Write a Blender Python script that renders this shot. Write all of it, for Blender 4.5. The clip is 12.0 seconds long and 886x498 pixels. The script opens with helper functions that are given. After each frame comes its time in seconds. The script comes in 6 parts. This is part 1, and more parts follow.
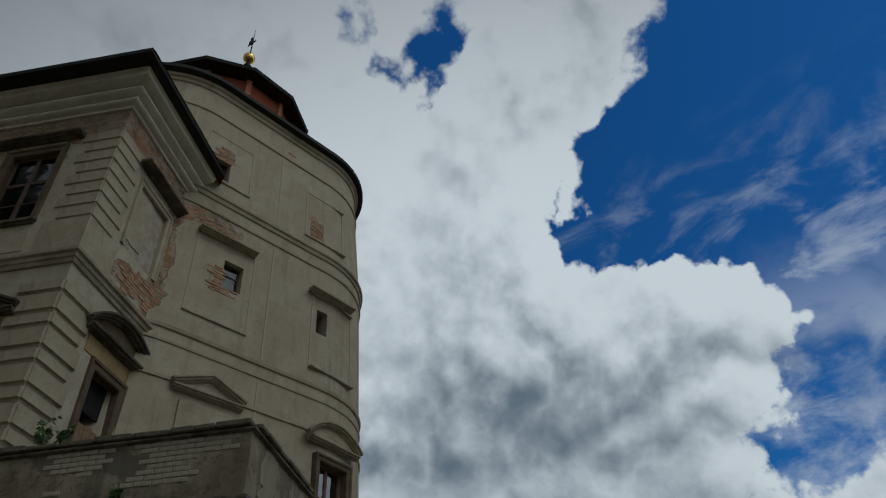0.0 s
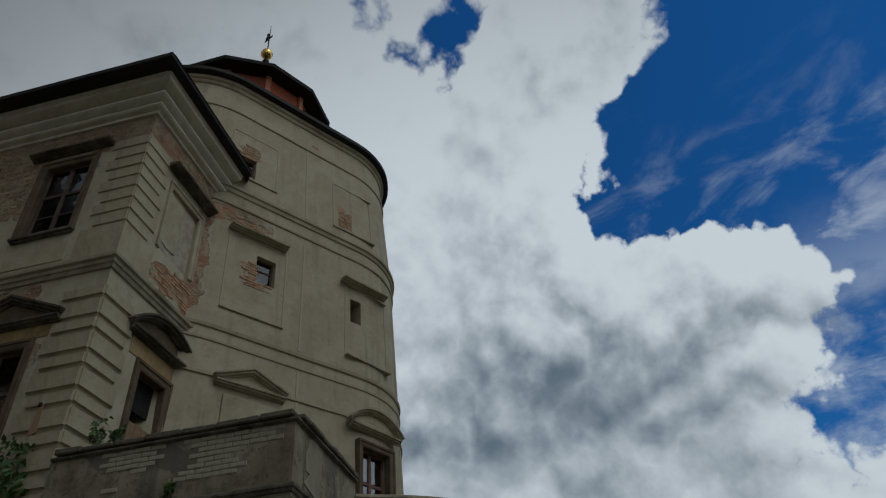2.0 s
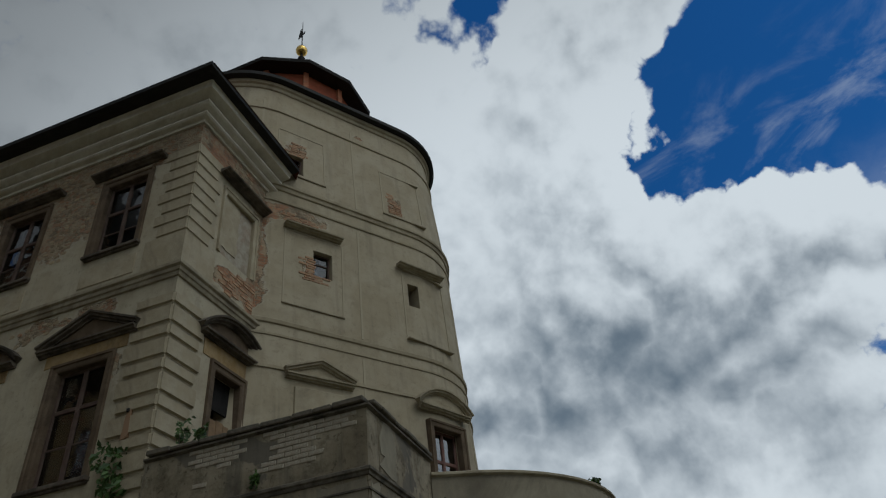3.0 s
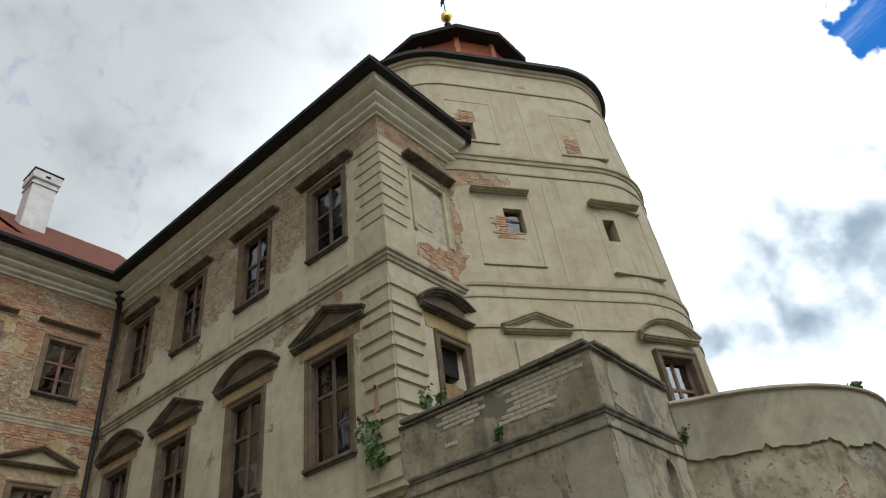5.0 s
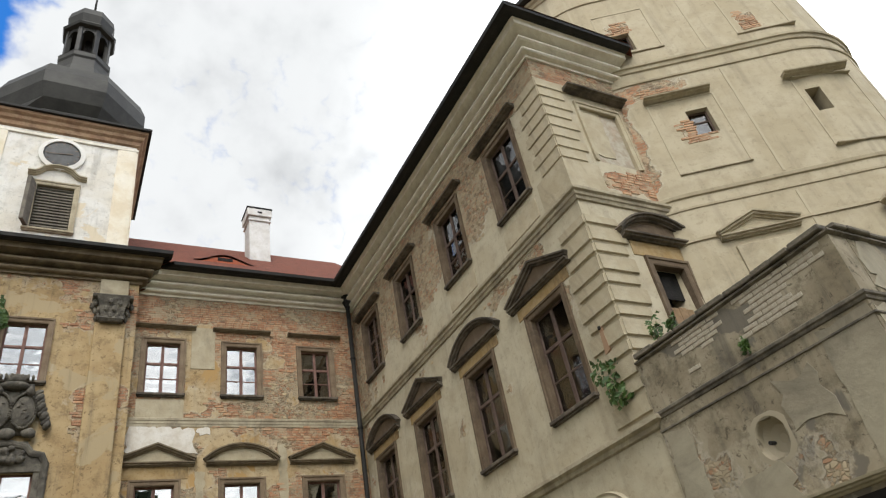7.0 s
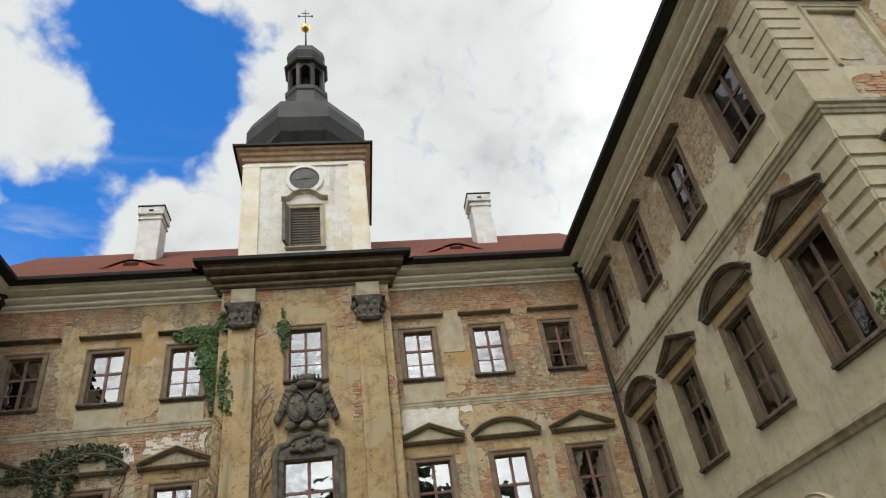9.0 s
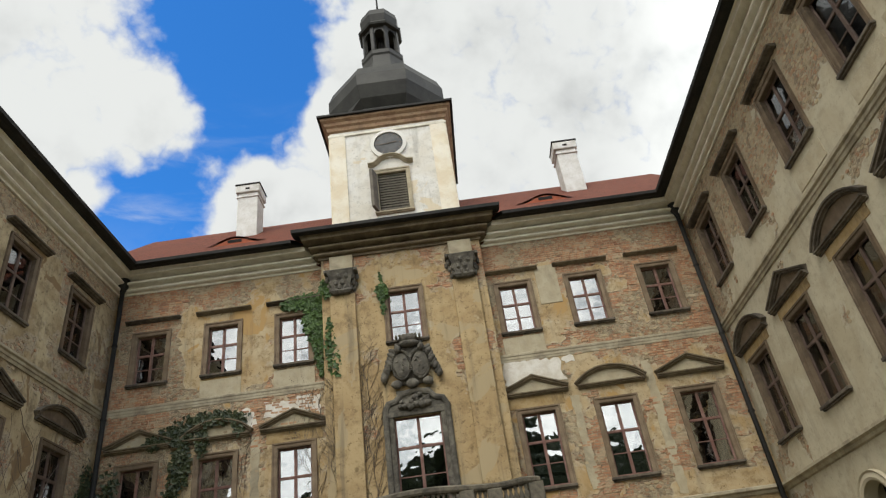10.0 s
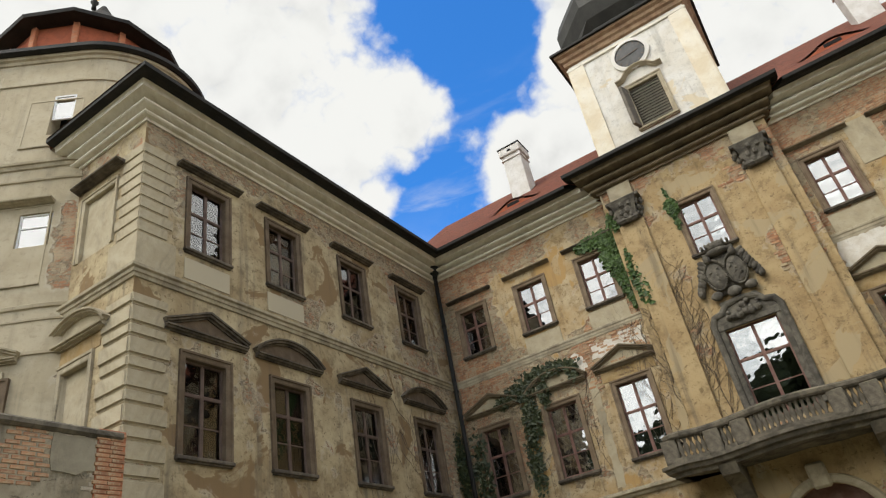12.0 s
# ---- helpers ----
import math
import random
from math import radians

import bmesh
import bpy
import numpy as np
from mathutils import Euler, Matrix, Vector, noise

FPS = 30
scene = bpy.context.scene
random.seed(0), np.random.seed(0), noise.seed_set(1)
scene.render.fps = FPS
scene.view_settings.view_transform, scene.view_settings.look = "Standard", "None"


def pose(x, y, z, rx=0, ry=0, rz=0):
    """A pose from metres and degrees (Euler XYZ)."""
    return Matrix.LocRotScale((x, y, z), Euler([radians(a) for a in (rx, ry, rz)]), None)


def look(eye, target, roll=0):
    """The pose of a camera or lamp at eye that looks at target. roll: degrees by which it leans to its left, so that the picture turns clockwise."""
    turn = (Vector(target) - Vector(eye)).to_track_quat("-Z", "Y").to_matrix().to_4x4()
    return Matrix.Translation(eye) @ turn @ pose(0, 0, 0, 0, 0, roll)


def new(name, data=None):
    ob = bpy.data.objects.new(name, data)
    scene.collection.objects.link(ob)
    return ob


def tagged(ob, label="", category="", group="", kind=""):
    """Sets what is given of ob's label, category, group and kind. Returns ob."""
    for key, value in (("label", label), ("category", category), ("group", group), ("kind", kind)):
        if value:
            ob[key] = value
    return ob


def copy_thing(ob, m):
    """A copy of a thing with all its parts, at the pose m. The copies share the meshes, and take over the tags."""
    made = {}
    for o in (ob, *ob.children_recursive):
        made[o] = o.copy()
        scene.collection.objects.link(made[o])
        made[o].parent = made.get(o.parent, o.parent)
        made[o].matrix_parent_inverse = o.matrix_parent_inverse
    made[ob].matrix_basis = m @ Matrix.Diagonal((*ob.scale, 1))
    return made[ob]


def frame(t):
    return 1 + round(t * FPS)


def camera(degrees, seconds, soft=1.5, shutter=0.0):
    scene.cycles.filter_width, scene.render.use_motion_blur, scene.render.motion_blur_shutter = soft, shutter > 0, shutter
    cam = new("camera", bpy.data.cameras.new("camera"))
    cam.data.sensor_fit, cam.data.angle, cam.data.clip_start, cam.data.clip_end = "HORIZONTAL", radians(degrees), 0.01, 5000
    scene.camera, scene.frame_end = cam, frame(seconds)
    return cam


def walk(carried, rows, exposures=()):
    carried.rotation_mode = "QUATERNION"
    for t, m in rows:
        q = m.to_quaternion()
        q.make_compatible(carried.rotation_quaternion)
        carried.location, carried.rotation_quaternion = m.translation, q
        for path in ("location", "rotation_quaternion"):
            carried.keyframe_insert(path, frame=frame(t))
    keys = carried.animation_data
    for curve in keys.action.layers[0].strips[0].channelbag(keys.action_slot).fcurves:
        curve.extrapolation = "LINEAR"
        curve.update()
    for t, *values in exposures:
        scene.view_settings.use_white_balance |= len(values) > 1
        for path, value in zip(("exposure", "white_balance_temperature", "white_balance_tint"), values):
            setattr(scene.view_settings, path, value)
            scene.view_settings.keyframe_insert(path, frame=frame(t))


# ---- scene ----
cam = camera(66.7, 12.0, 1.2)
PATH = [
    (0, (-1.713, 1.314, 2.164), (-0.189, 1.499, 3.447), -3.6),
    (0.5, (-1.676, 1.325, 2.183), (-0.153, 1.523, 3.464), -4.3),
    (1, (-1.696, 1.321, 2.171), (-0.172, 1.54, 3.448), -4.3),
    (1.5, (-1.753, 1.293, 2.142), (-0.222, 1.538, 3.405), -4.7),
    (2, (-1.785, 1.28, 2.129), (-0.246, 1.558, 3.377), -5.1),
    (2.5, (-1.829, 1.255, 2.108), (-0.288, 1.595, 3.337), -6.2),
    (4.5, (-1.969, 1.181, 2.065), (-0.587, 2.041, 3.228), -7.5),
    (5, (-1.975, 1.189, 2.062), (-0.66, 2.169, 3.208), -7.8),
    (5.5, (-1.978, 1.203, 2.056), (-0.747, 2.311, 3.176), -8.2),
    (6, (-1.938, 1.223, 2.091), (-0.801, 2.451, 3.186), -8.6),
    (6.5, (-1.889, 1.278, 2.109), (-0.857, 2.602, 3.197), -9.9),
    (7, (-1.86, 1.302, 2.122), (-0.954, 2.696, 3.235), -11.8),
    (9, (-2.048, 1.327, 2.095), (-1.751, 2.943, 3.236), -8.9),
    (9.5, (-2.068, 1.315, 2.076), (-1.912, 2.978, 3.176), -8.0),
    (10, (-2.075, 1.35, 2.08), (-2.053, 3.041, 3.147), -8.3),
    (10.5, (-2.073, 1.378, 2.098), (-2.204, 3.076, 3.146), -9.0),
    (11, (-2.053, 1.382, 2.145), (-2.385, 3.06, 3.182), -11.2),
    (11.5, (-2.019, 1.391, 2.204), (-2.593, 3.005, 3.237), -11.7),
    (12, (-1.999, 1.382, 2.243), (-2.799, 2.898, 3.274), -11.2),
]
walk(cam, [(t, look(eye, target, roll)) for t, eye, target, roll in PATH],
     exposures=[(0.0, -0.58, 5850, 3), (2.7, -0.58, 5900, 4), (3.5, 0.2, 6000, 5), (4.3, 0.72, 6050, 5), (5.0, 1.13, 6200, 6), (5.5, 1.38, 6400, 8), (7.0, 1.65, 6500, 9), (9.0, 1.45, 6550, 6), (12.0, 1.63, 6800, 8)])

# ---- world and sun ----
def nd(tree, kind, **kw):
    n = tree.nodes.new(kind)
    for k, v in kw.items():
        if k.startswith("i_"):
            n.inputs[k[2:].replace("_", " ").title() if not k[2:].isdigit() else int(k[2:])].default_value = v
        else:
            setattr(n, k, v)
    return n


class Nodes:
    """Short-hand for building node trees."""
    def __init__(self, tree):
        self.t = tree

    def link(self, a, b):
        self.t.links.new(a, b)

    def put(self, sock, v):
        if v is None:
            return
        if hasattr(v, "is_output"):
            self.t.links.new(v, sock)
        else:
            sock.default_value = v

    def math(self, op, a, b=0.0, c=0.0, clamp=False):
        n = self.t.nodes.new("ShaderNodeMath")
        n.operation, n.use_clamp = op, clamp
        for s, v in zip(n.inputs, (a, b, c)):
            self.put(s, v)
        return n.outputs[0]

    def vmath(self, op, a, b=(0, 0, 0)):
        n = self.t.nodes.new("ShaderNodeVectorMath")
        n.operation = op
        self.put(n.inputs[0], a)
        if op == "SCALE":
            self.put(n.inputs["Scale"], b)
        else:
            self.put(n.inputs[1], b)
        return n.outputs["Value"] if op in ("DOT_PRODUCT", "LENGTH") else n.outputs[0]

    def noise(self, vec, scale, detail=6.0, rough=0.6, distort=0.0, color=False):
        n = self.t.nodes.new("ShaderNodeTexNoise")
        self.put(n.inputs["Vector"], vec)
        n.inputs["Scale"].default_value, n.inputs["Detail"].default_value = scale, detail
        n.inputs["Roughness"].default_value, n.inputs["Distortion"].default_value = rough, distort
        return n.outputs["Color" if color else "Fac"]

    def step(self, v, lo, hi):
        n = self.t.nodes.new("ShaderNodeMapRange")
        n.interpolation_type = "SMOOTHSTEP"
        for i, x in enumerate((v, lo, hi, 0.0, 1.0)):
            self.put(n.inputs[i], x)
        return n.outputs[0]

    def mix(self, f, a, b, blend="MIX"):
        n = self.t.nodes.new("ShaderNodeMix")
        n.data_type, n.blend_type = "RGBA", blend
        self.put(n.inputs[0], f)
        for s, v in ((n.inputs[6], a), (n.inputs[7], b)):
            self.put(s, (*v, 1) if isinstance(v, tuple) and len(v) == 3 else v)
        return n.outputs[2]

    def sep(self, v):
        n = self.t.nodes.new("ShaderNodeSeparateXYZ")
        self.put(n.inputs[0], v)
        return n.outputs

    def comb(self, x, y, z):
        n = self.t.nodes.new("ShaderNodeCombineXYZ")
        for s, v in zip(n.inputs, (x, y, z)):
            self.put(s, v)
        return n.outputs[0]

    def bump(self, height, dist, strength=1.0):
        n = self.t.nodes.new("ShaderNodeBump")
        n.inputs["Strength"].default_value, n.inputs["Distance"].default_value = strength, dist
        self.put(n.inputs["Height"], height)
        return n.outputs[0]


SUN_AZ, SUN_EL = radians(205), radians(52)      # from +y, clockwise seen from above
world = bpy.data.worlds.new("sky")
scene.world = world
world.use_nodes = True
world.node_tree.nodes.clear()
W = Nodes(world.node_tree)
way = world.node_tree.nodes.new("ShaderNodeTexCoord").outputs["Generated"]
sky = nd(world.node_tree, "ShaderNodeTexSky", sky_type="NISHITA", sun_disc=False,
         sun_elevation=SUN_EL, sun_rotation=SUN_AZ, altitude=600.0, air_density=1.0, dust_density=0.4, ozone_density=2.5)
# Holes of blue sky in the cloud cover: way, tightness, depth.
HOLES = [((0.648, -0.357, 0.673), 45, 0.95), ((0.722, -0.200, 0.664), 150, 0.75), ((0.574, -0.454, 0.681), 40, 1.0),
         ((0.545, 0.05, 0.84), 420, 0.58), ((0.775, -0.11, 0.624), 500, 0.55), ((0.87, -0.346, 0.351), 160, 0.55),
         ((0.74, -0.46, 0.50), 60, 0.7), ((0.489, 0.176, 0.855), 900, 0.5), ((-0.205, 0.65, 0.732), 330, 0.85), ((-0.121, 0.611, 0.782), 420, 0.7),
         ((-0.26, 0.59, 0.764), 260, 0.8), ((-0.343, 0.73, 0.592), 380, 0.65), ((-0.261, 0.709, 0.655), 500, 0.6),
         ((-0.42, 0.72, 0.55), 500, 0.5)]
HEAPS = [((0.823, -0.259, 0.506), 90, 0.8), ((0.593, -0.148, 0.792), 130, 0.65), ((0.80, -0.03, 0.60), 90, 0.5),
         ((-0.09, 0.656, 0.75), 300, 0.5), ((-0.255, 0.75, 0.61), 500, 0.5), ((0.866, -0.39, 0.33), 120, 0.15)]
cover = 0.84
for group, sign in ((HOLES, -1), (HEAPS, 1)):
    for v, tight, deep in group:
        dot = W.vmath("DOT_PRODUCT", way, Vector(v).normalized())
        g = W.math("EXPONENT", W.math("MULTIPLY", W.math("SUBTRACT", dot, 1.0), float(tight)))
        cover = W.math("MULTIPLY_ADD", g, sign * deep, cover)
xyz = W.sep(way)
east = W.math("MAXIMUM", W.step(xyz[0], 0.22, 0.78), W.step(W.math("MULTIPLY", xyz[1], -1.0), 0.0, 0.45))


def puff(shift, scale):
    """Heaped, cauliflower-like billows."""
    n = W.noise(W.vmath("ADD", way, shift), scale, 6.0, 0.5, 0.05)
    return W.math("MULTIPLY", W.math("ABSOLUTE", W.math("MULTIPLY_ADD", n, 2.0, -1.0)), 2.0)


heap, heap_up = puff((0, 0, 0), 5.5), puff((-0.012, -0.014, 0.026), 5.5)
fine = W.noise(way, 26.0, 8.0, 0.66, 0.3)
drift = W.noise(way, 2.6, 6.0, 0.55, 0.1)
broad = W.math("SUBTRACT", W.noise(way, 4.2, 5.0, 0.5, 0.1), W.noise(W.vmath("ADD", way, (0.03, -0.06, 0.05)), 4.2, 5.0, 0.5, 0.1))
small = W.math("MULTIPLY", W.math("ABSOLUTE", W.math("MULTIPLY_ADD", W.noise(way, 15.0, 5.0, 0.5, 0.05), 2.0, -1.0)), 2.0)
field = W.math("ADD", cover, W.math("MULTIPLY_ADD", heap, 0.55, -0.20))
field = W.math("ADD", field, W.math("ADD", W.math("MULTIPLY_ADD", small, 0.30, -0.10), W.math("MULTIPLY_ADD", drift, 0.5, -0.25)))
mask = W.step(field, W.math("MULTIPLY_ADD", east, 0.12, 0.26), W.math("MULTIPLY_ADD", east, -0.12, 0.62))
relief = W.math("SUBTRACT", heap, heap_up)
low = W.step(xyz[2], 0.42, 0.64)
glow = W.math("ADD", W.math("MULTIPLY_ADD", relief, 1.1, W.math("MULTIPLY_ADD", broad, 1.9, 0.18)), W.math("MULTIPLY_ADD", heap, 0.22, W.math("MULTIPLY_ADD", small, 0.24, W.math("MULTIPLY", drift, 1.25))))
glow = W.math("ADD", glow, W.math("ADD", W.math("MULTIPLY", low, 0.36), W.math("MULTIPLY", fine, 0.09)))
glow = W.math("ADD", glow, W.math("MULTIPLY", W.step(field, 0.95, 0.5), 0.32))
# Broad shaded bases and sunlit crowns of the eastern cloud: way, tightness, strength.
for v, tight, deep in (((0.903, 0.020, 0.429), 130, -0.30), ((0.916, -0.084, 0.393), 160, -0.2), ((0.879, 0.163, 0.448), 260, -0.2), ((0.595, -0.076, 0.800), 120, 0.3), ((0.783, -0.067, 0.618), 120, 0.28), ((0.817, -0.230, 0.529), 200, 0.25), ((0.93, 0.156, 0.334), 70, -0.42), ((0.903, 0.10, 0.40), 200, -0.15), ((0.54, 0.23, 0.809), 90, 0.5), ((0.787, -0.32, 0.528), 300, 0.3)):
    dot = W.vmath("DOT_PRODUCT", way, Vector(v).normalized())
    g = W.math("EXPONENT", W.math("MULTIPLY", W.math("SUBTRACT", dot, 1.0), float(tight)))
    glow = W.math("MULTIPLY_ADD", g, deep, glow)
lit = W.mix(east, (0.29, 0.295, 0.30), (0.88, 0.89, 0.90))
dim = W.mix(east, (0.165, 0.17, 0.177), (0.165, 0.205, 0.25))
cloud = W.mix(W.step(glow, -0.15, 1.72), dim, lit)
billowy = W.noise(W.vmath("MULTIPLY", way, (3.0, 4.0, 7.0)), 1.6, 9.0, 0.62, 0.3)
wisp = W.noise(W.vmath("MULTIPLY", way, (2.0, 6.0, 14.0)), 1.3, 8.0, 0.6, 0.5)
veil = W.math("MULTIPLY", W.math("MULTIPLY", W.step(wisp, 0.46, 0.72), 0.5), W.step(xyz[2], 0.74, 0.5))
blue = W.mix(1.0, W.vmath("SCALE", sky.outputs[0], 0.055), (0.34, 1.10, 1.85), "MULTIPLY")
veil = W.math("MAXIMUM", veil, W.math("MULTIPLY", W.step(xyz[2], 0.60, 0.33), W.math("MULTIPLY", W.step(billowy, 0.35, 0.62), 0.62)))
blue = W.mix(veil, blue, cloud)
ground_dim = W.step(xyz[2], -0.1, 0.02)
bg = world.node_tree.nodes.new("ShaderNodeBackground")
W.link(W.mix(ground_dim, (0.12, 0.11, 0.10), W.mix(mask, blue, cloud)), bg.inputs[0])
bg.inputs[1].default_value = 1.0
W.link(bg.outputs[0], world.node_tree.nodes.new("ShaderNodeOutputWorld").inputs[0])

sun = new("sun", bpy.data.lights.new("sun", "SUN"))
sun.data.energy, sun.data.angle, sun.data.color = 0.6, radians(25), (1.0, 0.96, 0.9)
sun_way = Vector((math.sin(SUN_AZ) * math.cos(SUN_EL), math.cos(SUN_AZ) * math.cos(SUN_EL), math.sin(SUN_EL)))
sun.matrix_world = look(sun_way * 60, (0, 0, 0))

# ---- materials ----
def material(name):
    m = bpy.data.materials.new(name)
    m.use_nodes = True
    n = Nodes(m.node_tree)
    b = m.node_tree.nodes["Principled BSDF"]
    return m, n, b


def metres(n, uv=True):
    return n.t.nodes.new("ShaderNodeTexCoord").outputs["UV" if uv else "Object"]


def worn_wall(name, pale, warm, stain=0.5, patch=None, pitted=0.5):
    """Old lime plaster that has come off in places (attribute bare) over brick (attribute bricky) and rubble."""
    m, n, b = material(name)
    p = metres(n)
    big = n.noise(p, 0.42, 9.0, 0.66, 0.6)
    fine = n.noise(p, 3.4, 8.0, 0.7, 0.3)
    bared = n.t.nodes.new("ShaderNodeAttribute")
    bared.attribute_name = "bare"
    hole = n.math("ADD", bared.outputs["Fac"], n.math("ADD", n.math("MULTIPLY_ADD", big, 0.5, -0.25), n.math("MULTIPLY_ADD", fine, 0.55, -0.275)))
    lo = 0.5
    mask = n.step(hole, lo, lo + 0.025)
    rim = n.step(hole, lo - 0.07, lo)
    # plaster
    col = n.mix(n.step(n.noise(p, 0.7, 7.0, 0.62, 0.8), 0.36, 0.66), pale, warm)
    col = n.mix(n.math("MULTIPLY", n.step(n.noise(p, 2.1, 9.0, 0.74), 0.46, 0.66), pitted), col, tuple(c * 0.58 for c in warm))
    col = n.mix(n.math("MULTIPLY", n.step(n.noise(p, 6.5, 8.0, 0.75, 0.5), 0.55, 0.63), pitted), col, tuple(c * 0.45 for c in warm))
    if patch:                   # later mends in another render
        col = n.mix(n.step(n.noise(p, 0.55, 6.0, 0.55, 0.9), 0.575, 0.60), col, patch)
    run = n.noise(n.vmath("MULTIPLY", p, (2.6, 0.22, 1)), 1.0, 7.0, 0.65, 0.2)
    col = n.mix(n.math("MULTIPLY", n.step(run, 0.50, 0.72), stain), col, (0.085, 0.078, 0.065))
    col = n.mix(n.math("MULTIPLY", n.step(n.noise(p, 14.0, 5.0, 0.7), 0.62, 0.72), 0.35), col, (0.12, 0.105, 0.085))
    col = n.mix(n.math("MULTIPLY", rim, 0.35), col, (0.50, 0.45, 0.37))
    # masonry: rubble and brick
    bent = n.vmath("ADD", p, n.vmath("SCALE", n.vmath("SUBTRACT", n.noise(p, 5.0, 3.0, 0.5, color=True), (0.5, 0.5, 0.5)), 0.09))
    v1 = nd(n.t, "ShaderNodeTexVoronoi", feature="F1")
    v2 = nd(n.t, "ShaderNodeTexVoronoi", feature="DISTANCE_TO_EDGE")
    for v in (v1, v2):
        n.put(v.inputs["Vector"], n.vmath("MULTIPLY", bent, (1.0, 1.9, 1)))
        v.inputs["Scale"].default_value = 9.5
    pick = n.sep(v1.outputs["Color"])
    stone = n.mix(pick[0], (0.22, 0.175, 0.12), (0.45, 0.37, 0.25))
    stone = n.mix(n.step(pick[1], 0.5, 0.75), stone, (0.34, 0.20, 0.12))
    stone = n.mix(n.math("SUBTRACT", 1.0, n.step(v2.outputs["Distance"], 0.01, 0.08)), stone, (0.33, 0.27, 0.19))
    br = nd(n.t, "ShaderNodeTexBrick")
    n.put(br.inputs["Vector"], bent)
    for k, val in (("Scale", 1.0), ("Brick Width", 0.27), ("Row Height", 0.085), ("Mortar Size", 0.011), ("Mortar Smooth", 0.3), ("Bias", 0.0)):
        br.inputs[k].default_value = val
    br.inputs["Color1"].default_value, br.inputs["Color2"].default_value = (0.42, 0.21, 0.115, 1), (0.28, 0.14, 0.08, 1)
    br.inputs["Mortar"].default_value = (0.27, 0.215, 0.15, 1)
    brick = n.mix(n.math("MULTIPLY", n.step(n.noise(p, 4.0, 6.0, 0.7), 0.5, 0.62), 0.7), br.outputs["Color"], (0.36, 0.27, 0.17))
    bricky = n.t.nodes.new("ShaderNodeAttribute")
    bricky.attribute_name = "bricky"
    which = n.step(n.math("ADD", bricky.outputs["Fac"], n.math("MULTIPLY_ADD", fine, 0.3, -0.15)), 0.48, 0.52)
    mas = n.mix(which, stone, brick)
    mas = n.mix(n.math("MULTIPLY", n.step(n.noise(p, 1.9, 9.0, 0.74), 0.47, 0.58), 0.72), mas, (0.42, 0.35, 0.235))
    mas = n.mix(n.math("MULTIPLY", n.step(run, 0.5, 0.75), stain * 0.7), mas, (0.085, 0.075, 0.06))
    mas = n.mix(n.math("MULTIPLY", n.step(fine, 0.47, 0.36), 0.55), mas, (0.11, 0.085, 0.06))
    n.put(b.inputs["Base Color"], n.mix(mask, col, mas))
    b.inputs["Roughness"].default_value = 0.93
    b.inputs["Specular IOR Level"].default_value = 0.2
    h_stone = n.math("MULTIPLY", n.step(v2.outputs["Distance"], 0.0, 0.12), 0.55)
    h_brick = n.math("MULTIPLY", n.math("SUBTRACT", 1.0, br.outputs["Fac"]), 0.4)
    hm = n.mix(which, n.comb(h_stone, h_stone, h_stone), n.comb(h_brick, h_brick, h_brick))
    hm = n.math("ADD", n.sep(hm)[0], n.math("MULTIPLY", fine, 0.5))
    hp = n.math("ADD", 1.15, n.math("MULTIPLY", n.noise(p, 9.0, 6.0, 0.7), 0.16))
    f = n.math("ADD", n.math("MULTIPLY", hm, mask), n.math("MULTIPLY", hp, n.math("SUBTRACT", 1.0, mask)))
    n.put(b.inputs["Normal"], n.bump(f, 0.032))
    return m


def stony(name, a, c, dirt=(0.05, 0.045, 0.04), much=0.5, rough=0.9, scale=3.0, uv=False, relief=0.012):
    """Mottled stone or render with soot and weather streaks."""
    m, n, b = material(name)
    p = metres(n, uv)
    col = n.mix(n.step(n.noise(p, scale, 8.0, 0.65, 0.4), 0.35, 0.65), a, c)
    col = n.mix(n.math("MULTIPLY", n.step(n.noise(p, scale * 0.45, 9.0, 0.7, 0.8), 0.46, 0.66), much), col, dirt)
    col = n.mix(n.math("MULTIPLY", n.step(n.noise(p, scale * 6, 6.0, 0.7), 0.55, 0.7), 0.35), col, tuple(x * 0.5 for x in a))
    n.put(b.inputs["Base Color"], col)
    b.inputs["Roughness"].default_value = rough
    b.inputs["Specular IOR Level"].default_value = 0.25
    n.put(b.inputs["Normal"], n.bump(n.noise(p, scale * 5, 8.0, 0.72), relief))
    return m


M_BACK = worn_wall("worn_render_back", (0.46, 0.37, 0.235), (0.38, 0.262, 0.128), 0.55, (0.39, 0.25, 0.105), 0.8)
M_RISALIT = worn_wall("ochre_render", (0.43, 0.322, 0.175), (0.34, 0.237, 0.12), 0.5, (0.38, 0.30, 0.18), 0.75)
M_RIGHT = worn_wall("worn_render_right", (0.46, 0.41, 0.30), (0.40, 0.345, 0.24), 0.25, None, 0.32)
M_LEFT = worn_wall("worn_render_left", (0.45, 0.37, 0.23), (0.29, 0.22, 0.125), 0.6, (0.215, 0.145, 0.075), 0.75)
M_TOWER = worn_wall("tower_render", (0.425, 0.37, 0.265), (0.37, 0.315, 0.215), 0.3, None, 0.28)
M_TERRACE = worn_wall("terrace_render", (0.35, 0.305, 0.22), (0.21, 0.175, 0.118), 0.75, (0.16, 0.142, 0.112), 0.85)
M_CLOCK = worn_wall("white_render", (0.67, 0.655, 0.61), (0.60, 0.56, 0.48), 0.32, (0.60, 0.52, 0.38), 0.4)
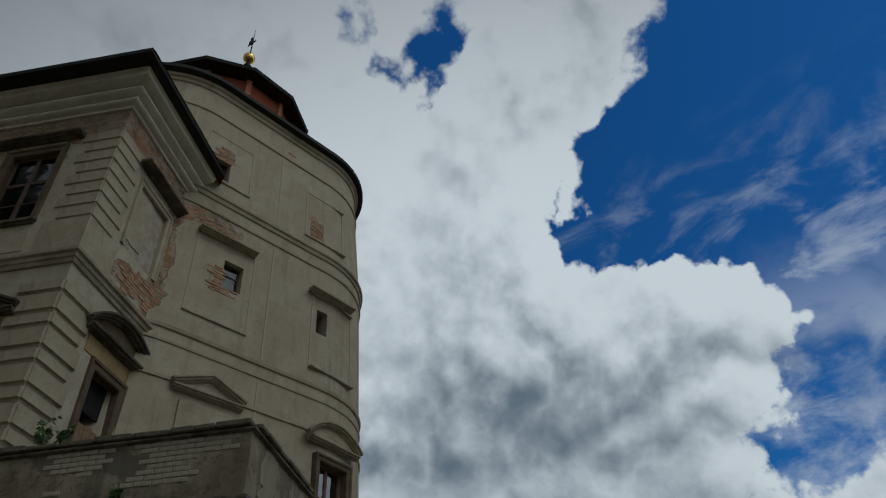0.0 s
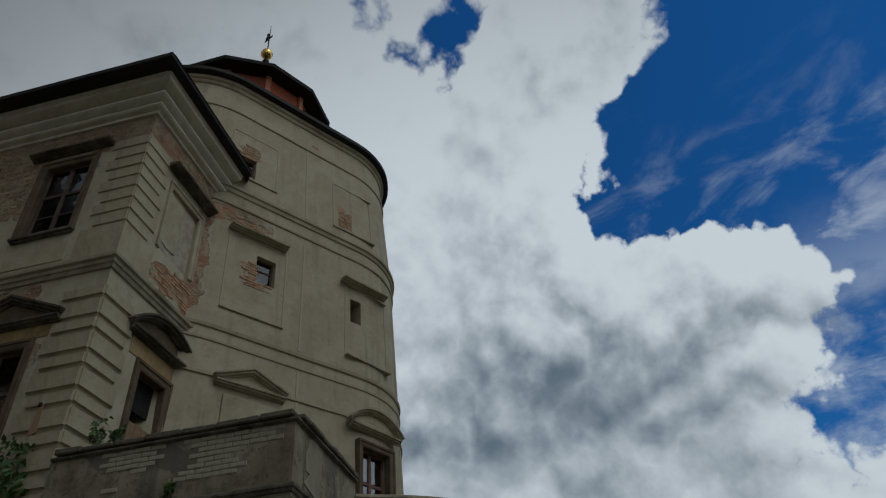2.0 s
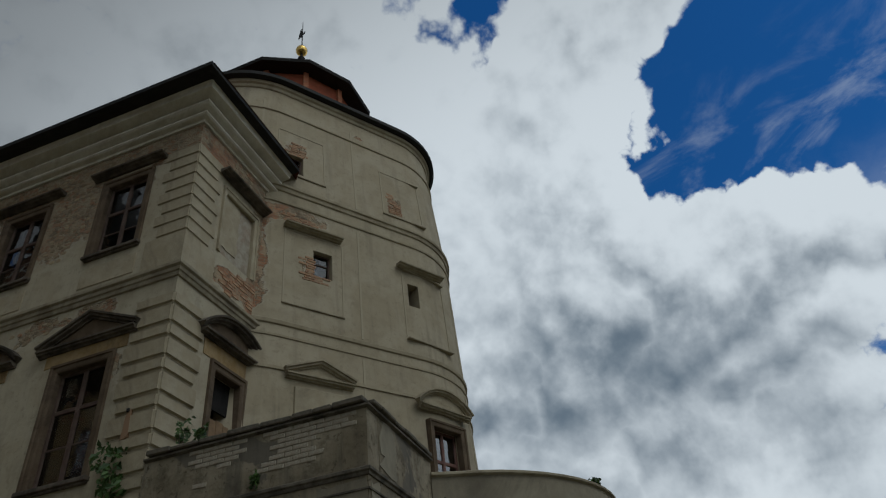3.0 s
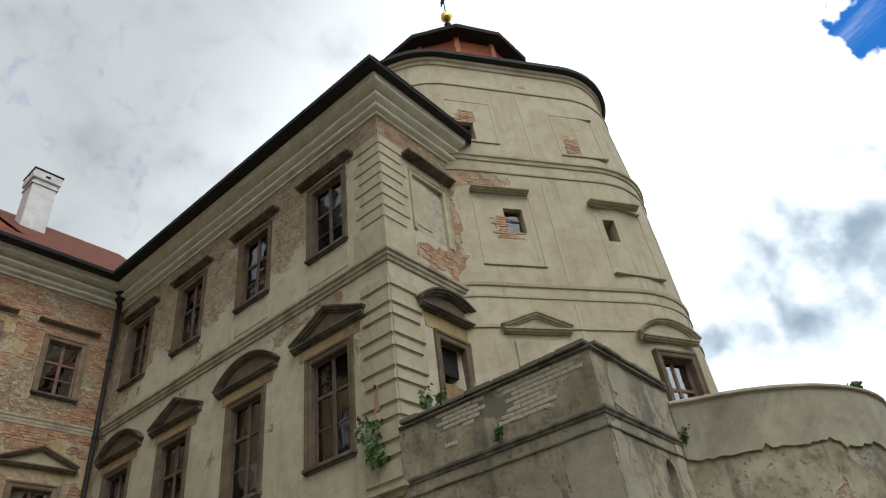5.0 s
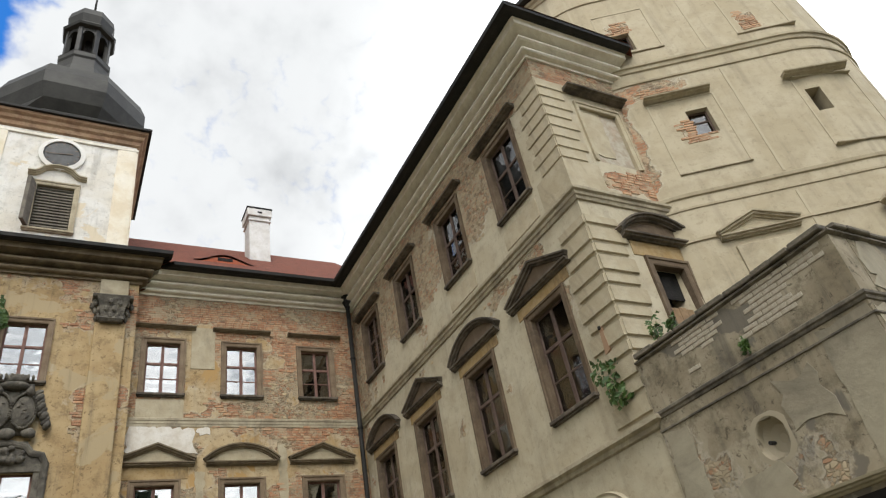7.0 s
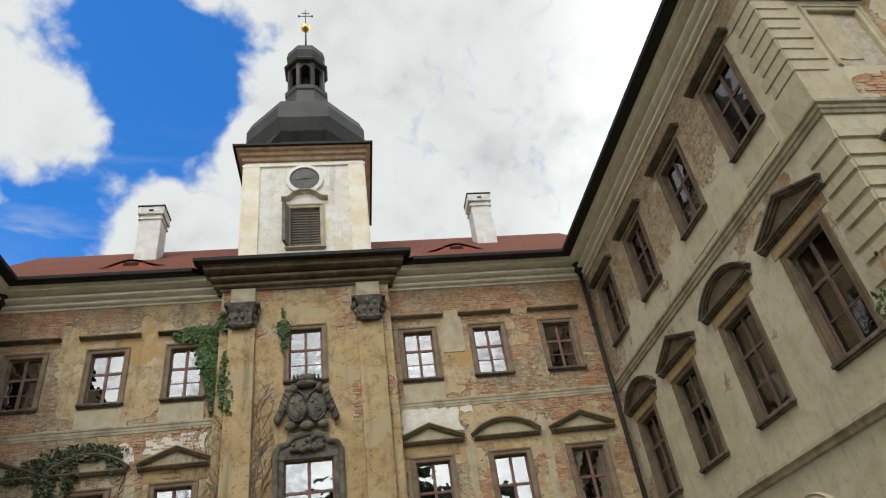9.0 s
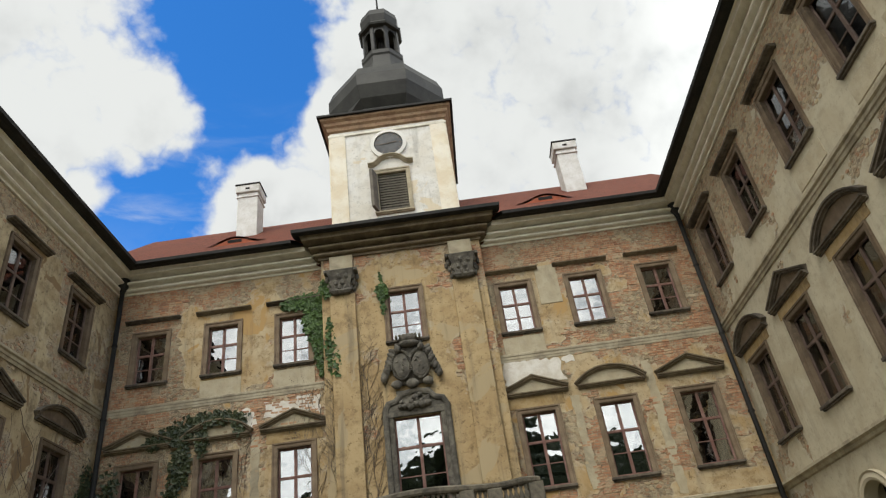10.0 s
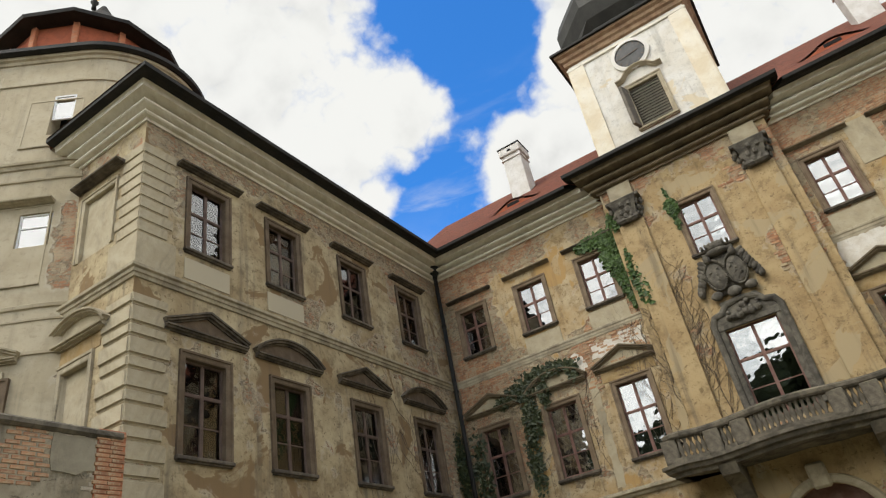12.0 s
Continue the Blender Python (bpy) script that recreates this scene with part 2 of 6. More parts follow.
M_CORNICE = stony("cornice_render", (0.78, 0.745, 0.65), (0.68, 0.635, 0.53), (0.36, 0.31, 0.23), 0.25, uv=True)
M_STRING = stony("string_course_render", (0.43, 0.38, 0.275), (0.35, 0.30, 0.21), (0.12, 0.10, 0.078), 0.5, uv=True)
M_PILASTER = stony("ochre_pilaster_render", (0.72, 0.67, 0.55), (0.64, 0.55, 0.40), (0.74, 0.71, 0.64), 0.4, scale=1.5)
M_QUOIN = stony("quoin_render", (0.43, 0.375, 0.265), (0.36, 0.305, 0.205), (0.14, 0.12, 0.09), 0.5, scale=1.7)
M_FRAME = stony("window_surround_stone", (0.105, 0.074, 0.047), (0.155, 0.115, 0.076), (0.05, 0.038, 0.028), 0.55, scale=2.2)
M_FRAME_BROWN = stony("brown_surround_stone", (0.165, 0.118, 0.077), (0.225, 0.17, 0.115), (0.085, 0.062, 0.045), 0.5, scale=2.2)
M_HOOD = stony("sooty_hood_stone", (0.065, 0.054, 0.044), (0.15, 0.125, 0.095), (0.022, 0.02, 0.018), 0.65, scale=2.6)
M_HOOD_PALE = stony("pale_hood_stone", (0.42, 0.365, 0.26), (0.32, 0.275, 0.19), (0.08, 0.07, 0.055), 0.45, scale=2.6)
M_HOOD_MID = stony("brown_hood_stone", (0.215, 0.17, 0.11), (0.15, 0.118, 0.08), (0.06, 0.05, 0.04), 0.5, scale=2.6)
M_CARVED = stony("carved_grey_stone", (0.085, 0.076, 0.063), (0.165, 0.15, 0.12), (0.03, 0.028, 0.025), 0.6, scale=3.5, relief=0.03)
M_SASH = stony("red_brown_paint", (0.15, 0.075, 0.06), (0.22, 0.13, 0.105), (0.09, 0.05, 0.04), 0.4, 0.6, 4.0)
M_SASH_DARK = stony("dark_brown_paint", (0.085, 0.055, 0.043), (0.13, 0.09, 0.07), (0.05, 0.035, 0.03), 0.4, 0.65, 4.0)
M_OCHRE = stony("ochre_stained_render", (0.30, 0.20, 0.085), (0.38, 0.28, 0.15), (0.12, 0.085, 0.05), 0.55, scale=2.4)
M_PARAPET = stony("smooth_grey_render", (0.33, 0.295, 0.215), (0.25, 0.22, 0.16), (0.11, 0.095, 0.072), 0.6, scale=1.1)
M_PLANK = stony("weathered_planks", (0.27, 0.18, 0.10), (0.20, 0.13, 0.075), (0.10, 0.07, 0.045), 0.4, 0.8, 3.0)
M_LIMED = stony("lime_smeared_brick", (0.42, 0.38, 0.30), (0.30, 0.255, 0.19), (0.30, 0.16, 0.095), 0.3, scale=5.0)
M_GUTTER = stony("dark_gutter_metal", (0.012, 0.012, 0.011), (0.022, 0.02, 0.017), (0.007, 0.007, 0.007), 0.4, 0.7, 2.0)
M_COPPER = stony("dark_sheet_metal", (0.016, 0.015, 0.012), (0.030, 0.029, 0.023), (0.009, 0.008, 0.007), 0.45, 0.5, 1.2, relief=0.006)
# Near-black: the shade inside rooms and openings is put into this colour.
M_DARK = stony("near_black_shade", (0.012, 0.011, 0.010), (0.02, 0.018, 0.016), (0.006, 0.006, 0.006), 0.4)
# White of the tower casements and of the sheets imitating sky reflection in panes.
M_WHITE = stony("flat_white", (0.85, 0.86, 0.87), (0.78, 0.79, 0.80), (0.45, 0.45, 0.45), 0.25, 0.8, 2.0)
M_CURTAIN = stony("grey_net_curtain", (0.10, 0.095, 0.09), (0.07, 0.065, 0.06), (0.05, 0.05, 0.05), 0.3, 0.9, 3.0)
M_CHIMNEY = stony("whitewashed_chimney", (0.66, 0.65, 0.625), (0.56, 0.54, 0.50), (0.30, 0.275, 0.24), 0.4, scale=2.2)
M_LOUVRE = stony("grey_louvre_wood", (0.12, 0.105, 0.085), (0.18, 0.16, 0.13), (0.03, 0.03, 0.03), 0.4)
M_CLOCKFACE = stony("dull_black_dial", (0.06, 0.06, 0.06), (0.09, 0.09, 0.088), (0.03, 0.03, 0.03), 0.3, 0.5)
M_REDWALL = stony("red_dormer_render", (0.36, 0.10, 0.05), (0.28, 0.085, 0.045), (0.12, 0.05, 0.03), 0.4)
M_BRICK = stony("bare_brick", (0.42, 0.15, 0.07), (0.30, 0.12, 0.065), (0.36, 0.29, 0.2), 0.35, scale=6.0)
M_LIME = stony("fresh_lime_patch", (0.66, 0.63, 0.57), (0.56, 0.51, 0.43), (0.4, 0.34, 0.25), 0.35, scale=3.0)
M_BALCONY = stony("blackened_sandstone", (0.085, 0.075, 0.06), (0.19, 0.165, 0.125), (0.025, 0.023, 0.02), 0.6, scale=2.4, relief=0.02)
M_GROUND = stony("gravel_court", (0.15, 0.14, 0.09), (0.21, 0.19, 0.135), (0.055, 0.07, 0.03), 0.55, scale=0.8)
M_RUST = stony("rust_brown_moulding", (0.27, 0.165, 0.10), (0.36, 0.25, 0.155), (0.12, 0.08, 0.055), 0.5, uv=True)
M_WOOD = stony("dark_conifers", (0.012, 0.02, 0.008), (0.025, 0.035, 0.014), (0.006, 0.01, 0.004), 0.4, scale=0.4)
M_STEM = stony("dry_creeper_stem", (0.12, 0.095, 0.075), (0.18, 0.145, 0.115), (0.06, 0.05, 0.04), 0.4)


def tile_roof():
    m, n, b = material("clay_tile_roof")
    p = metres(n)
    br = nd(n.t, "ShaderNodeTexBrick")
    n.put(br.inputs["Vector"], p)
    for k, val in (("Scale", 1.0), ("Brick Width", 0.18), ("Row Height", 0.16), ("Mortar Size", 0.008)):
        br.inputs[k].default_value = val
    br.inputs["Color1"].default_value, br.inputs["Color2"].default_value = (0.165, 0.058, 0.037, 1), (0.12, 0.045, 0.031, 1)
    br.inputs["Mortar"].default_value = (0.08, 0.035, 0.025, 1)
    col = n.mix(n.math("MULTIPLY", n.step(n.noise(p, 0.9, 8.0, 0.7), 0.5, 0.7), 0.5), br.outputs["Color"], (0.16, 0.075, 0.05))
    n.put(b.inputs["Base Color"], col)
    b.inputs["Roughness"].default_value = 0.9
    b.inputs["Specular IOR Level"].default_value = 0.1
    row = n.math("FRACT", n.math("DIVIDE", n.sep(p)[1], 0.16))
    n.put(b.inputs["Normal"], n.bump(n.math("SUBTRACT", 1.0, row), 0.03))
    return m


def glass(name, ior, least):
    m, n, b = material(name)
    out = m.node_tree.nodes["Material Output"]
    m.node_tree.nodes.remove(b)
    clear = m.node_tree.nodes.new("ShaderNodeBsdfTransparent")
    clear.inputs[0].default_value = (0.72, 0.75, 0.74, 1)
    gloss = m.node_tree.nodes.new("ShaderNodeBsdfGlossy")
    gloss.inputs["Roughness"].default_value = 0.015
    p = metres(n, False)
    n.put(gloss.inputs["Normal"], n.bump(n.noise(p, 1.6, 2.0, 0.5), 0.012))
    fres = m.node_tree.nodes.new("ShaderNodeFresnel")
    fres.inputs[0].default_value = ior
    mix = m.node_tree.nodes.new("ShaderNodeMixShader")
    n.link(n.math("MULTIPLY_ADD", fres.outputs[0], 1.0, least), mix.inputs[0])
    n.link(clear.outputs[0], mix.inputs[1])
    n.link(gloss.outputs[0], mix.inputs[2])
    n.link(mix.outputs[0], out.inputs[0])
    return m


def gold():
    m, n, b = material("gilded_copper")
    b.inputs["Base Color"].default_value = (0.83, 0.55, 0.16, 1)
    b.inputs["Metallic"].default_value, b.inputs["Roughness"].default_value = 1.0, 0.28
    n.put(b.inputs["Normal"], n.bump(n.noise(metres(n, False), 9.0, 4.0), 0.004))
    return m


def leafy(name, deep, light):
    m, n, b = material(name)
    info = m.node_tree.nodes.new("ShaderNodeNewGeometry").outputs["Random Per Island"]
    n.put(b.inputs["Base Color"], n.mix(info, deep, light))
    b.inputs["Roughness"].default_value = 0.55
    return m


def piece(name, by_island):
    """Single bricks and stones, each of its own shade."""
    m, n, b = material(name)
    p = metres(n, False)
    r = n.t.nodes.new("ShaderNodeNewGeometry").outputs["Random Per Island"] if by_island else n.t.nodes.new("ShaderNodeObjectInfo").outputs["Random"]
    a = n.math("FRACT", n.math("MULTIPLY", r, 7.31))
    col = n.mix(r, (0.23, 0.175, 0.11), (0.45, 0.36, 0.225))
    col = n.mix(n.step(a, 0.88, 0.93), col, (0.36, 0.21, 0.125))
    col = n.mix(n.math("MULTIPLY", n.step(n.noise(p, 7.0, 6.0, 0.7), 0.5, 0.65), 0.5), col, (0.36, 0.30, 0.215))
    n.put(b.inputs["Base Color"], col)
    b.inputs["Roughness"].default_value = 0.92
    b.inputs["Specular IOR Level"].default_value = 0.2
    n.put(b.inputs["Normal"], n.bump(n.noise(p, 16.0, 7.0, 0.7), 0.012))
    return m


def red_piece(name, by_island):
    m, n, b = material(name)
    p = metres(n, False)
    r = n.t.nodes.new("ShaderNodeNewGeometry").outputs["Random Per Island"] if by_island else n.t.nodes.new("ShaderNodeObjectInfo").outputs["Random"]
    col = n.mix(r, (0.25, 0.125, 0.075), (0.46, 0.245, 0.135))
    col = n.mix(n.math("MULTIPLY", n.step(n.noise(p, 3.4, 8.0, 0.75), 0.44, 0.60), 0.8), col, (0.43, 0.345, 0.225))
    n.put(b.inputs["Base Color"], col)
    b.inputs["Roughness"].default_value = 0.92
    b.inputs["Specular IOR Level"].default_value = 0.2
    n.put(b.inputs["Normal"], n.bump(n.noise(p, 18.0, 6.0, 0.7), 0.008))
    return m


M_STONE1, M_STONES, M_BRICK1, M_BRICKS = piece("rubble_stone", False), piece("rubble_mass", True), red_piece("old_brick", False), red_piece("brick_mass", True)
M_TILE, M_GLASS, M_GOLD, M_LEAF = tile_roof(), glass("old_window_glass", 2.3, 0.24), gold(), leafy("creeper_leaf", (0.024, 0.054, 0.010), (0.072, 0.135, 0.026))
# Darker, browner copy of the leaf: shade on the lower creepers is in its colour.
M_LEAF_SHADED = leafy("shaded_creeper_leaf", (0.014, 0.026, 0.008), (0.05, 0.062, 0.02))
# The same glass with weaker mirroring, so these panes stay dark.
M_DULL_GLASS = glass("faint_mirror_glass", 1.6, 0.07)

# ---- building helpers ----
def mesh_of(bm, name, mat, smooth=False):
    me = bpy.data.meshes.new(name)
    bm.normal_update()
    bm.to_mesh(me)
    bm.free()
    me.materials.append(mat)
    if smooth:
        me.polygons.foreach_set("use_smooth", [True] * len(me.polygons))
    return me


def part(name, bm, mat, parent=None, label="", m=None, smooth=False):
    ob = new(name, bm if isinstance(bm, bpy.types.Mesh) else mesh_of(bm, name, mat, smooth))
    if parent is not None:
        ob.parent = parent
    if m is not None:
        ob.matrix_basis = m
    return tagged(ob, label)


def thing(name, label, category, m=None, kind="", group=""):
    ob = new(name)
    if m is not None:
        ob.matrix_basis = m
    return tagged(ob, label, category, group, kind)


def box(bm, x0, x1, y0, y1, z0, z1, bevel=0.0):
    vs = [bm.verts.new(p) for p in ((x0, y0, z0), (x1, y0, z0), (x1, y1, z0), (x0, y1, z0), (x0, y0, z1), (x1, y0, z1), (x1, y1, z1), (x0, y1, z1))]
    fs = [bm.faces.new([vs[i] for i in q]) for q in ((0, 3, 2, 1), (4, 5, 6, 7), (0, 1, 5, 4), (1, 2, 6, 5), (2, 3, 7, 6), (3, 0, 4, 7))]
    if bevel:
        bmesh.ops.bevel(bm, geom=list({e for f in fs for e in f.edges}), offset=bevel, segments=1, affect="EDGES")
    return bm


def ball_lump(bm, r, sub):
    return bmesh.ops.create_icosphere(bm, subdivisions=sub, radius=r)["verts"]


def boxed(x0, x1, y0, y1, z0, z1, bevel=0.0):
    return box(bmesh.new(), x0, x1, y0, y1, z0, z1, bevel)


def prism(bm, pts, y0, y1):
    """A flat outline in x, z pushed from y0 to y1."""
    a = [bm.verts.new((x, y0, z)) for x, z in pts]
    b = [bm.verts.new((x, y1, z)) for x, z in pts]
    bm.faces.new(a)
    bm.faces.new(b[::-1])
    for i in range(len(pts)):
        j = (i + 1) % len(pts)
        bm.faces.new((a[j], a[i], b[i], b[j]))
    bmesh.ops.recalc_face_normals(bm, faces=bm.faces)
    return bm


def lathe(bm, prof, n=16, cx=0.0, cy=0.0, turn=0.0):
    rings = []
    for r, z in prof:
        rings.append([bm.verts.new((cx + r * math.cos(turn + 2 * math.pi * i / n), cy + r * math.sin(turn + 2 * math.pi * i / n), z)) for i in range(n)])
    for a, b in zip(rings, rings[1:]):
        for i in range(n):
            bm.faces.new((a[i], a[(i + 1) % n], b[(i + 1) % n], b[i]))
    bm.faces.new(rings[0][::-1])
    bm.faces.new(rings[-1])
    return bm


def right_normal(a, b):
    d = (Vector(b) - Vector(a)).normalized()
    return Vector((d.y, -d.x))


def mitres(path, closed=False):
    """For each point of a plan line the way along which it moves when the line is set off to its right."""
    out, k = [], len(path)
    for i in range(k):
        ns = []
        if i > 0 or closed:
            ns.append(right_normal(path[i - 1], path[i]))
        if i < k - 1 or closed:
            ns.append(right_normal(path[i], path[(i + 1) % k]))
        if len(ns) == 1:
            out.append(ns[0])
        else:
            s = ns[0] + ns[1]
            out.append(s / max(0.3, 1 + ns[0].dot(ns[1])))
    return out


def swept(path, prof, first=0, last=None, closed=False):
    """A moulding along a plan line: prof is (out, z) from bottom to top. Only the stretches first..last-1 are made."""
    bm = bmesh.new()
    uv = bm.loops.layers.uv.new("UVMap")
    off = mitres(path, closed)
    k = len(path)
    last = (k if closed else k - 1) if last is None else last
    run = 0.0
    girth = [0.0]
    for (a, b), (c, d) in zip(prof, prof[1:]):
        girth.append(girth[-1] + math.hypot(c - a, d - b))
    for i in range(first, last):
        j = (i + 1) % k
        length = (Vector(path[j]) - Vector(path[i])).length
        a = [bm.verts.new((path[i][0] + off[i].x * o, path[i][1] + off[i].y * o, z)) for o, z in prof]
        b = [bm.verts.new((path[j][0] + off[j].x * o, path[j][1] + off[j].y * o, z)) for o, z in prof]
        for n in range(len(prof) - 1):
            f = bm.faces.new((a[n], b[n], b[n + 1], a[n + 1]))
            for l, w in zip(f.loops, ((run, girth[n]), (run + length, girth[n]), (run + length, girth[n + 1]), (run, girth[n + 1]))):
                l[uv].uv = w
        run += length
        if not closed and i == 0:
            bm.faces.new(a)
        if not closed and j == k - 1:
            bm.faces.new(b[::-1])
    bmesh.ops.remove_doubles(bm, verts=bm.verts, dist=1e-4)
    return bm


def grid_wall(place, u0, u1, v0, v1, holes, thick, cuts=(), u_shift=0.0, bare=None, fine=0.0):
    """A wall with thickness; holes (u0, u1, v0, v1) go through it. place(u, v, w) gives the point, w outward."""
    bm = bmesh.new()
    uv = bm.loops.layers.uv.new("UVMap")
    us = sorted({u0, u1, *cuts, *[x for h in holes for x in h[:2]]})
    vs = sorted({v0, v1, *[x for h in holes for x in h[2:]]})
    if fine:
        def filled(q):
            out = []
            for a, b in zip(q, q[1:]):
                k = max(1, round((b - a) / fine))
                out += [a + (b - a) * i / k for i in range(k)]
            return out + [q[-1]]
        us, vs = filled(us), filled(vs)
    lay_bare = bm.verts.layers.float.new("bare")
    lay_brick = bm.verts.layers.float.new("bricky")
    us = [u for u in us if u0 - 1e-6 <= u <= u1 + 1e-6]
    vs = [v for v in vs if v0 - 1e-6 <= v <= v1 + 1e-6]
    memo = {}

    def vert(u, v, w):
        key = (round(u, 4), round(v, 4), w)
        if key not in memo:
            memo[key] = bm.verts.new(place(u, v, w))
            if bare:
                memo[key][lay_bare], memo[key][lay_brick] = bare(u, v)
        return memo[key]

    def quad(pts):
        f = bm.faces.new([vert(*p) for p in pts])
        for l, (u, v, w) in zip(f.loops, pts):
            l[uv].uv = (u + u_shift + w, v)

    def solid(i, j):
        if not (0 <= i < len(us) - 1 and 0 <= j < len(vs) - 1):
            return False
        cu, cv = (us[i] + us[i + 1]) / 2, (vs[j] + vs[j + 1]) / 2
        return not any(h[0] < cu < h[1] and h[2] < cv < h[3] for h in holes)

    for i in range(len(us) - 1):
        for j in range(len(vs) - 1):
            if not solid(i, j):
                continue
            a, b, c, d = us[i], us[i + 1], vs[j], vs[j + 1]
            quad(((a, c, 0), (b, c, 0), (b, d, 0), (a, d, 0)))
            quad(((a, c, -thick), (a, d, -thick), (b, d, -thick), (b, c, -thick)))
            if i > 0 and not solid(i - 1, j):
                quad(((a, c, -thick), (a, c, 0), (a, d, 0), (a, d, -thick)))
            if i < len(us) - 2 and not solid(i + 1, j):
                quad(((b, c, 0), (b, c, -thick), (b, d, -thick), (b, d, 0)))
            if not solid(i, j - 1):
                quad(((a, c, -thick), (b, c, -thick), (b, c, 0), (a, c, 0)))
            if not solid(i, j + 1):
                quad(((a, d, 0), (b, d, 0), (b, d, -thick), (a, d, -thick)))
    return bm


def ragged(u0, u1, z0, z1, seed, rough=0.09):
    rnd = random.Random(seed)
    pts = []
    for (a, b), (c, d) in (((u0, z0), (u1, z0)), ((u1, z0), (u1, z1)), ((u1, z1), (u0, z1)), ((u0, z1), (u0, z0))):
        k = max(3, int(math.hypot(c - a, d - b) / 0.16))
        for q in range(k):
            pts.append((a + (c - a) * q / k + rnd.uniform(-rough, rough), b + (d - b) * q / k + rnd.uniform(-rough, rough)))
    return pts


# ---- windows: local x along the wall, -y out of it, z up, origin at the middle of the opening's foot ----
def surround(w, h, band=0.17):
    """Moulded stone frame of one piece: up one side, over the top and down the other."""
    a = w / 2
    path = [(-a, 0.0), (-a, h), (a, h), (a, 0.0)]
    b = band
    return moulded(path, [(-0.16, -0.015), (0.02, -0.015), (0.034, 0.015), (0.036, b * 0.62), (0.06, b * 0.68), (0.064, b), (-0.16, b)])


def sill(w, out=0.11):
    bm = boxed(-w / 2 - 0.17, w / 2 + 0.17, -out, 0.16, -0.08, 0.0, 0.012)
    return box(bm, -w / 2 - 0.14, w / 2 + 0.14, -out + 0.045, 0.1, -0.12, -0.08, 0.008)


def sashes(w, h, rows, transom):
    """Wooden casements: frame, mullion, a transom and the thin glazing bars below it."""
    bm = bmesh.new()
    a, y0, y1 = w / 2, 0.10, 0.165
    for x0, x1, z0, z1 in ((-a, -a + 0.065, 0, h), (a - 0.065, a, 0, h), (-a + 0.065, a - 0.065, 0, 0.075), (-a + 0.065, a - 0.065, h - 0.065, h),
                           (-0.045, 0.045, 0.075, h - 0.065), (-a + 0.065, -0.045, transom - 0.04, transom + 0.04), (0.045, a - 0.065, transom - 0.04, transom + 0.04)):
        box(bm, x0, x1, y0, y1, z0, z1, 0.007)
    for k in range(1, rows):
        z = 0.075 + (transom - 0.115) * k / rows
        for x0, x1 in ((-a + 0.065, -0.045), (0.045, a - 0.065)):
            box(bm, x0, x1, y0 + 0.018, y1 - 0.018, z - 0.014, z + 0.014)
    return bm


def panes(w, h, rows, transom):
    """Rectangles (x0, x1, z0, z1) of the single panes."""
    a = w / 2
    cols = ((-a + 0.065, -0.045), (0.045, a - 0.065))
    zs = [0.075 + (transom - 0.115) * k / rows for k in range(rows + 1)]
    bands = list(zip(zs, zs[1:])) + [(transom + 0.04, h - 0.065)]
    return [(x0, x1, z0, z1) for z0, z1 in bands for x0, x1 in cols]


def bar_profile(k=1.0):
    return [(0.0, 0.0), (0.06 * k, 0.0), (0.08 * k, 0.035), (0.15 * k, 0.05), (0.16 * k, 0.085), (0.22 * k, 0.10), (0.23 * k, 0.15), (0.0, 0.17)]


def moulded(pts, prof, bm=None):
    """A moulding that runs along a line in x, z on the wall; prof is (out, across)."""
    bm = bm or bmesh.new()
    rows = []
    for i, (x, z) in enumerate(pts):
        here = Vector((x, z))
        ns = [Vector((-d.y, d.x)) for d in ([(here - Vector(pts[i - 1])).normalized()] if i else []) + ([(Vector(pts[i + 1]) - here).normalized()] if i < len(pts) - 1 else [])]
        n = ns[0] if len(ns) == 1 else (ns[0] + ns[1]) / max(0.4, 1 + ns[0].dot(ns[1]))
        rows.append([bm.verts.new((x + n.x * t, -o, z + n.y * t)) for o, t in prof])
    k = len(prof)
    for a, b in zip(rows, rows[1:]):
        for i in range(k):
            j = (i + 1) % k
            bm.faces.new((a[i], b[i], b[j], a[j]))
    bm.faces.new(rows[0])
    bm.faces.new(rows[-1][::-1])
    bmesh.ops.recalc_face_normals(bm, faces=bm.faces)
    return bm


def hood(kind, w, rise=0.5, k=1.0):
    """Window hoods: flat bar, triangular or segmental pediment round a sunk field; origin at the middle of its foot."""
    a = w / 2
    bm = bmesh.new()
    if kind == "flat":
        return moulded([(-a, 0), (a, 0)], [(o, t * 0.66) for o, t in bar_profile(k)], bm)
    step = [(0.0, 0.0), (0.05, 0.0), (0.055, 0.03), (0.115, 0.042), (0.12, 0.08), (0.16, 0.09), (0.165, 0.128), (0.0, 0.135)]
    moulded([(-a, 0), (a, 0)], [(o * k, t * 0.92) for o, t in step], bm)
    rake = [(o * k * 1.05, t * 1.05) for o, t in step]
    if kind == "triangle":
        line = [(-a, 0.10), (0, 0.10 + rise), (a, 0.10)]
    else:
        r = (a * a + rise * rise) / (2 * rise)
        th = math.asin(min(1.0, a / r))
        line = [(-r * math.sin(th - 2 * th * i / 16), 0.10 + rise - r + r * math.cos(th - 2 * th * i / 16)) for i in range(17)]
    moulded(line, rake, bm)
    old = set(bm.faces)
    prism(bm, [(x * 0.97, z + 0.01) for x, z in line][::-1], -0.015, 0.0)
    for f in bm.faces:
        if f not in old:
            f.material_index = 1
    return bm


MESHES = {}


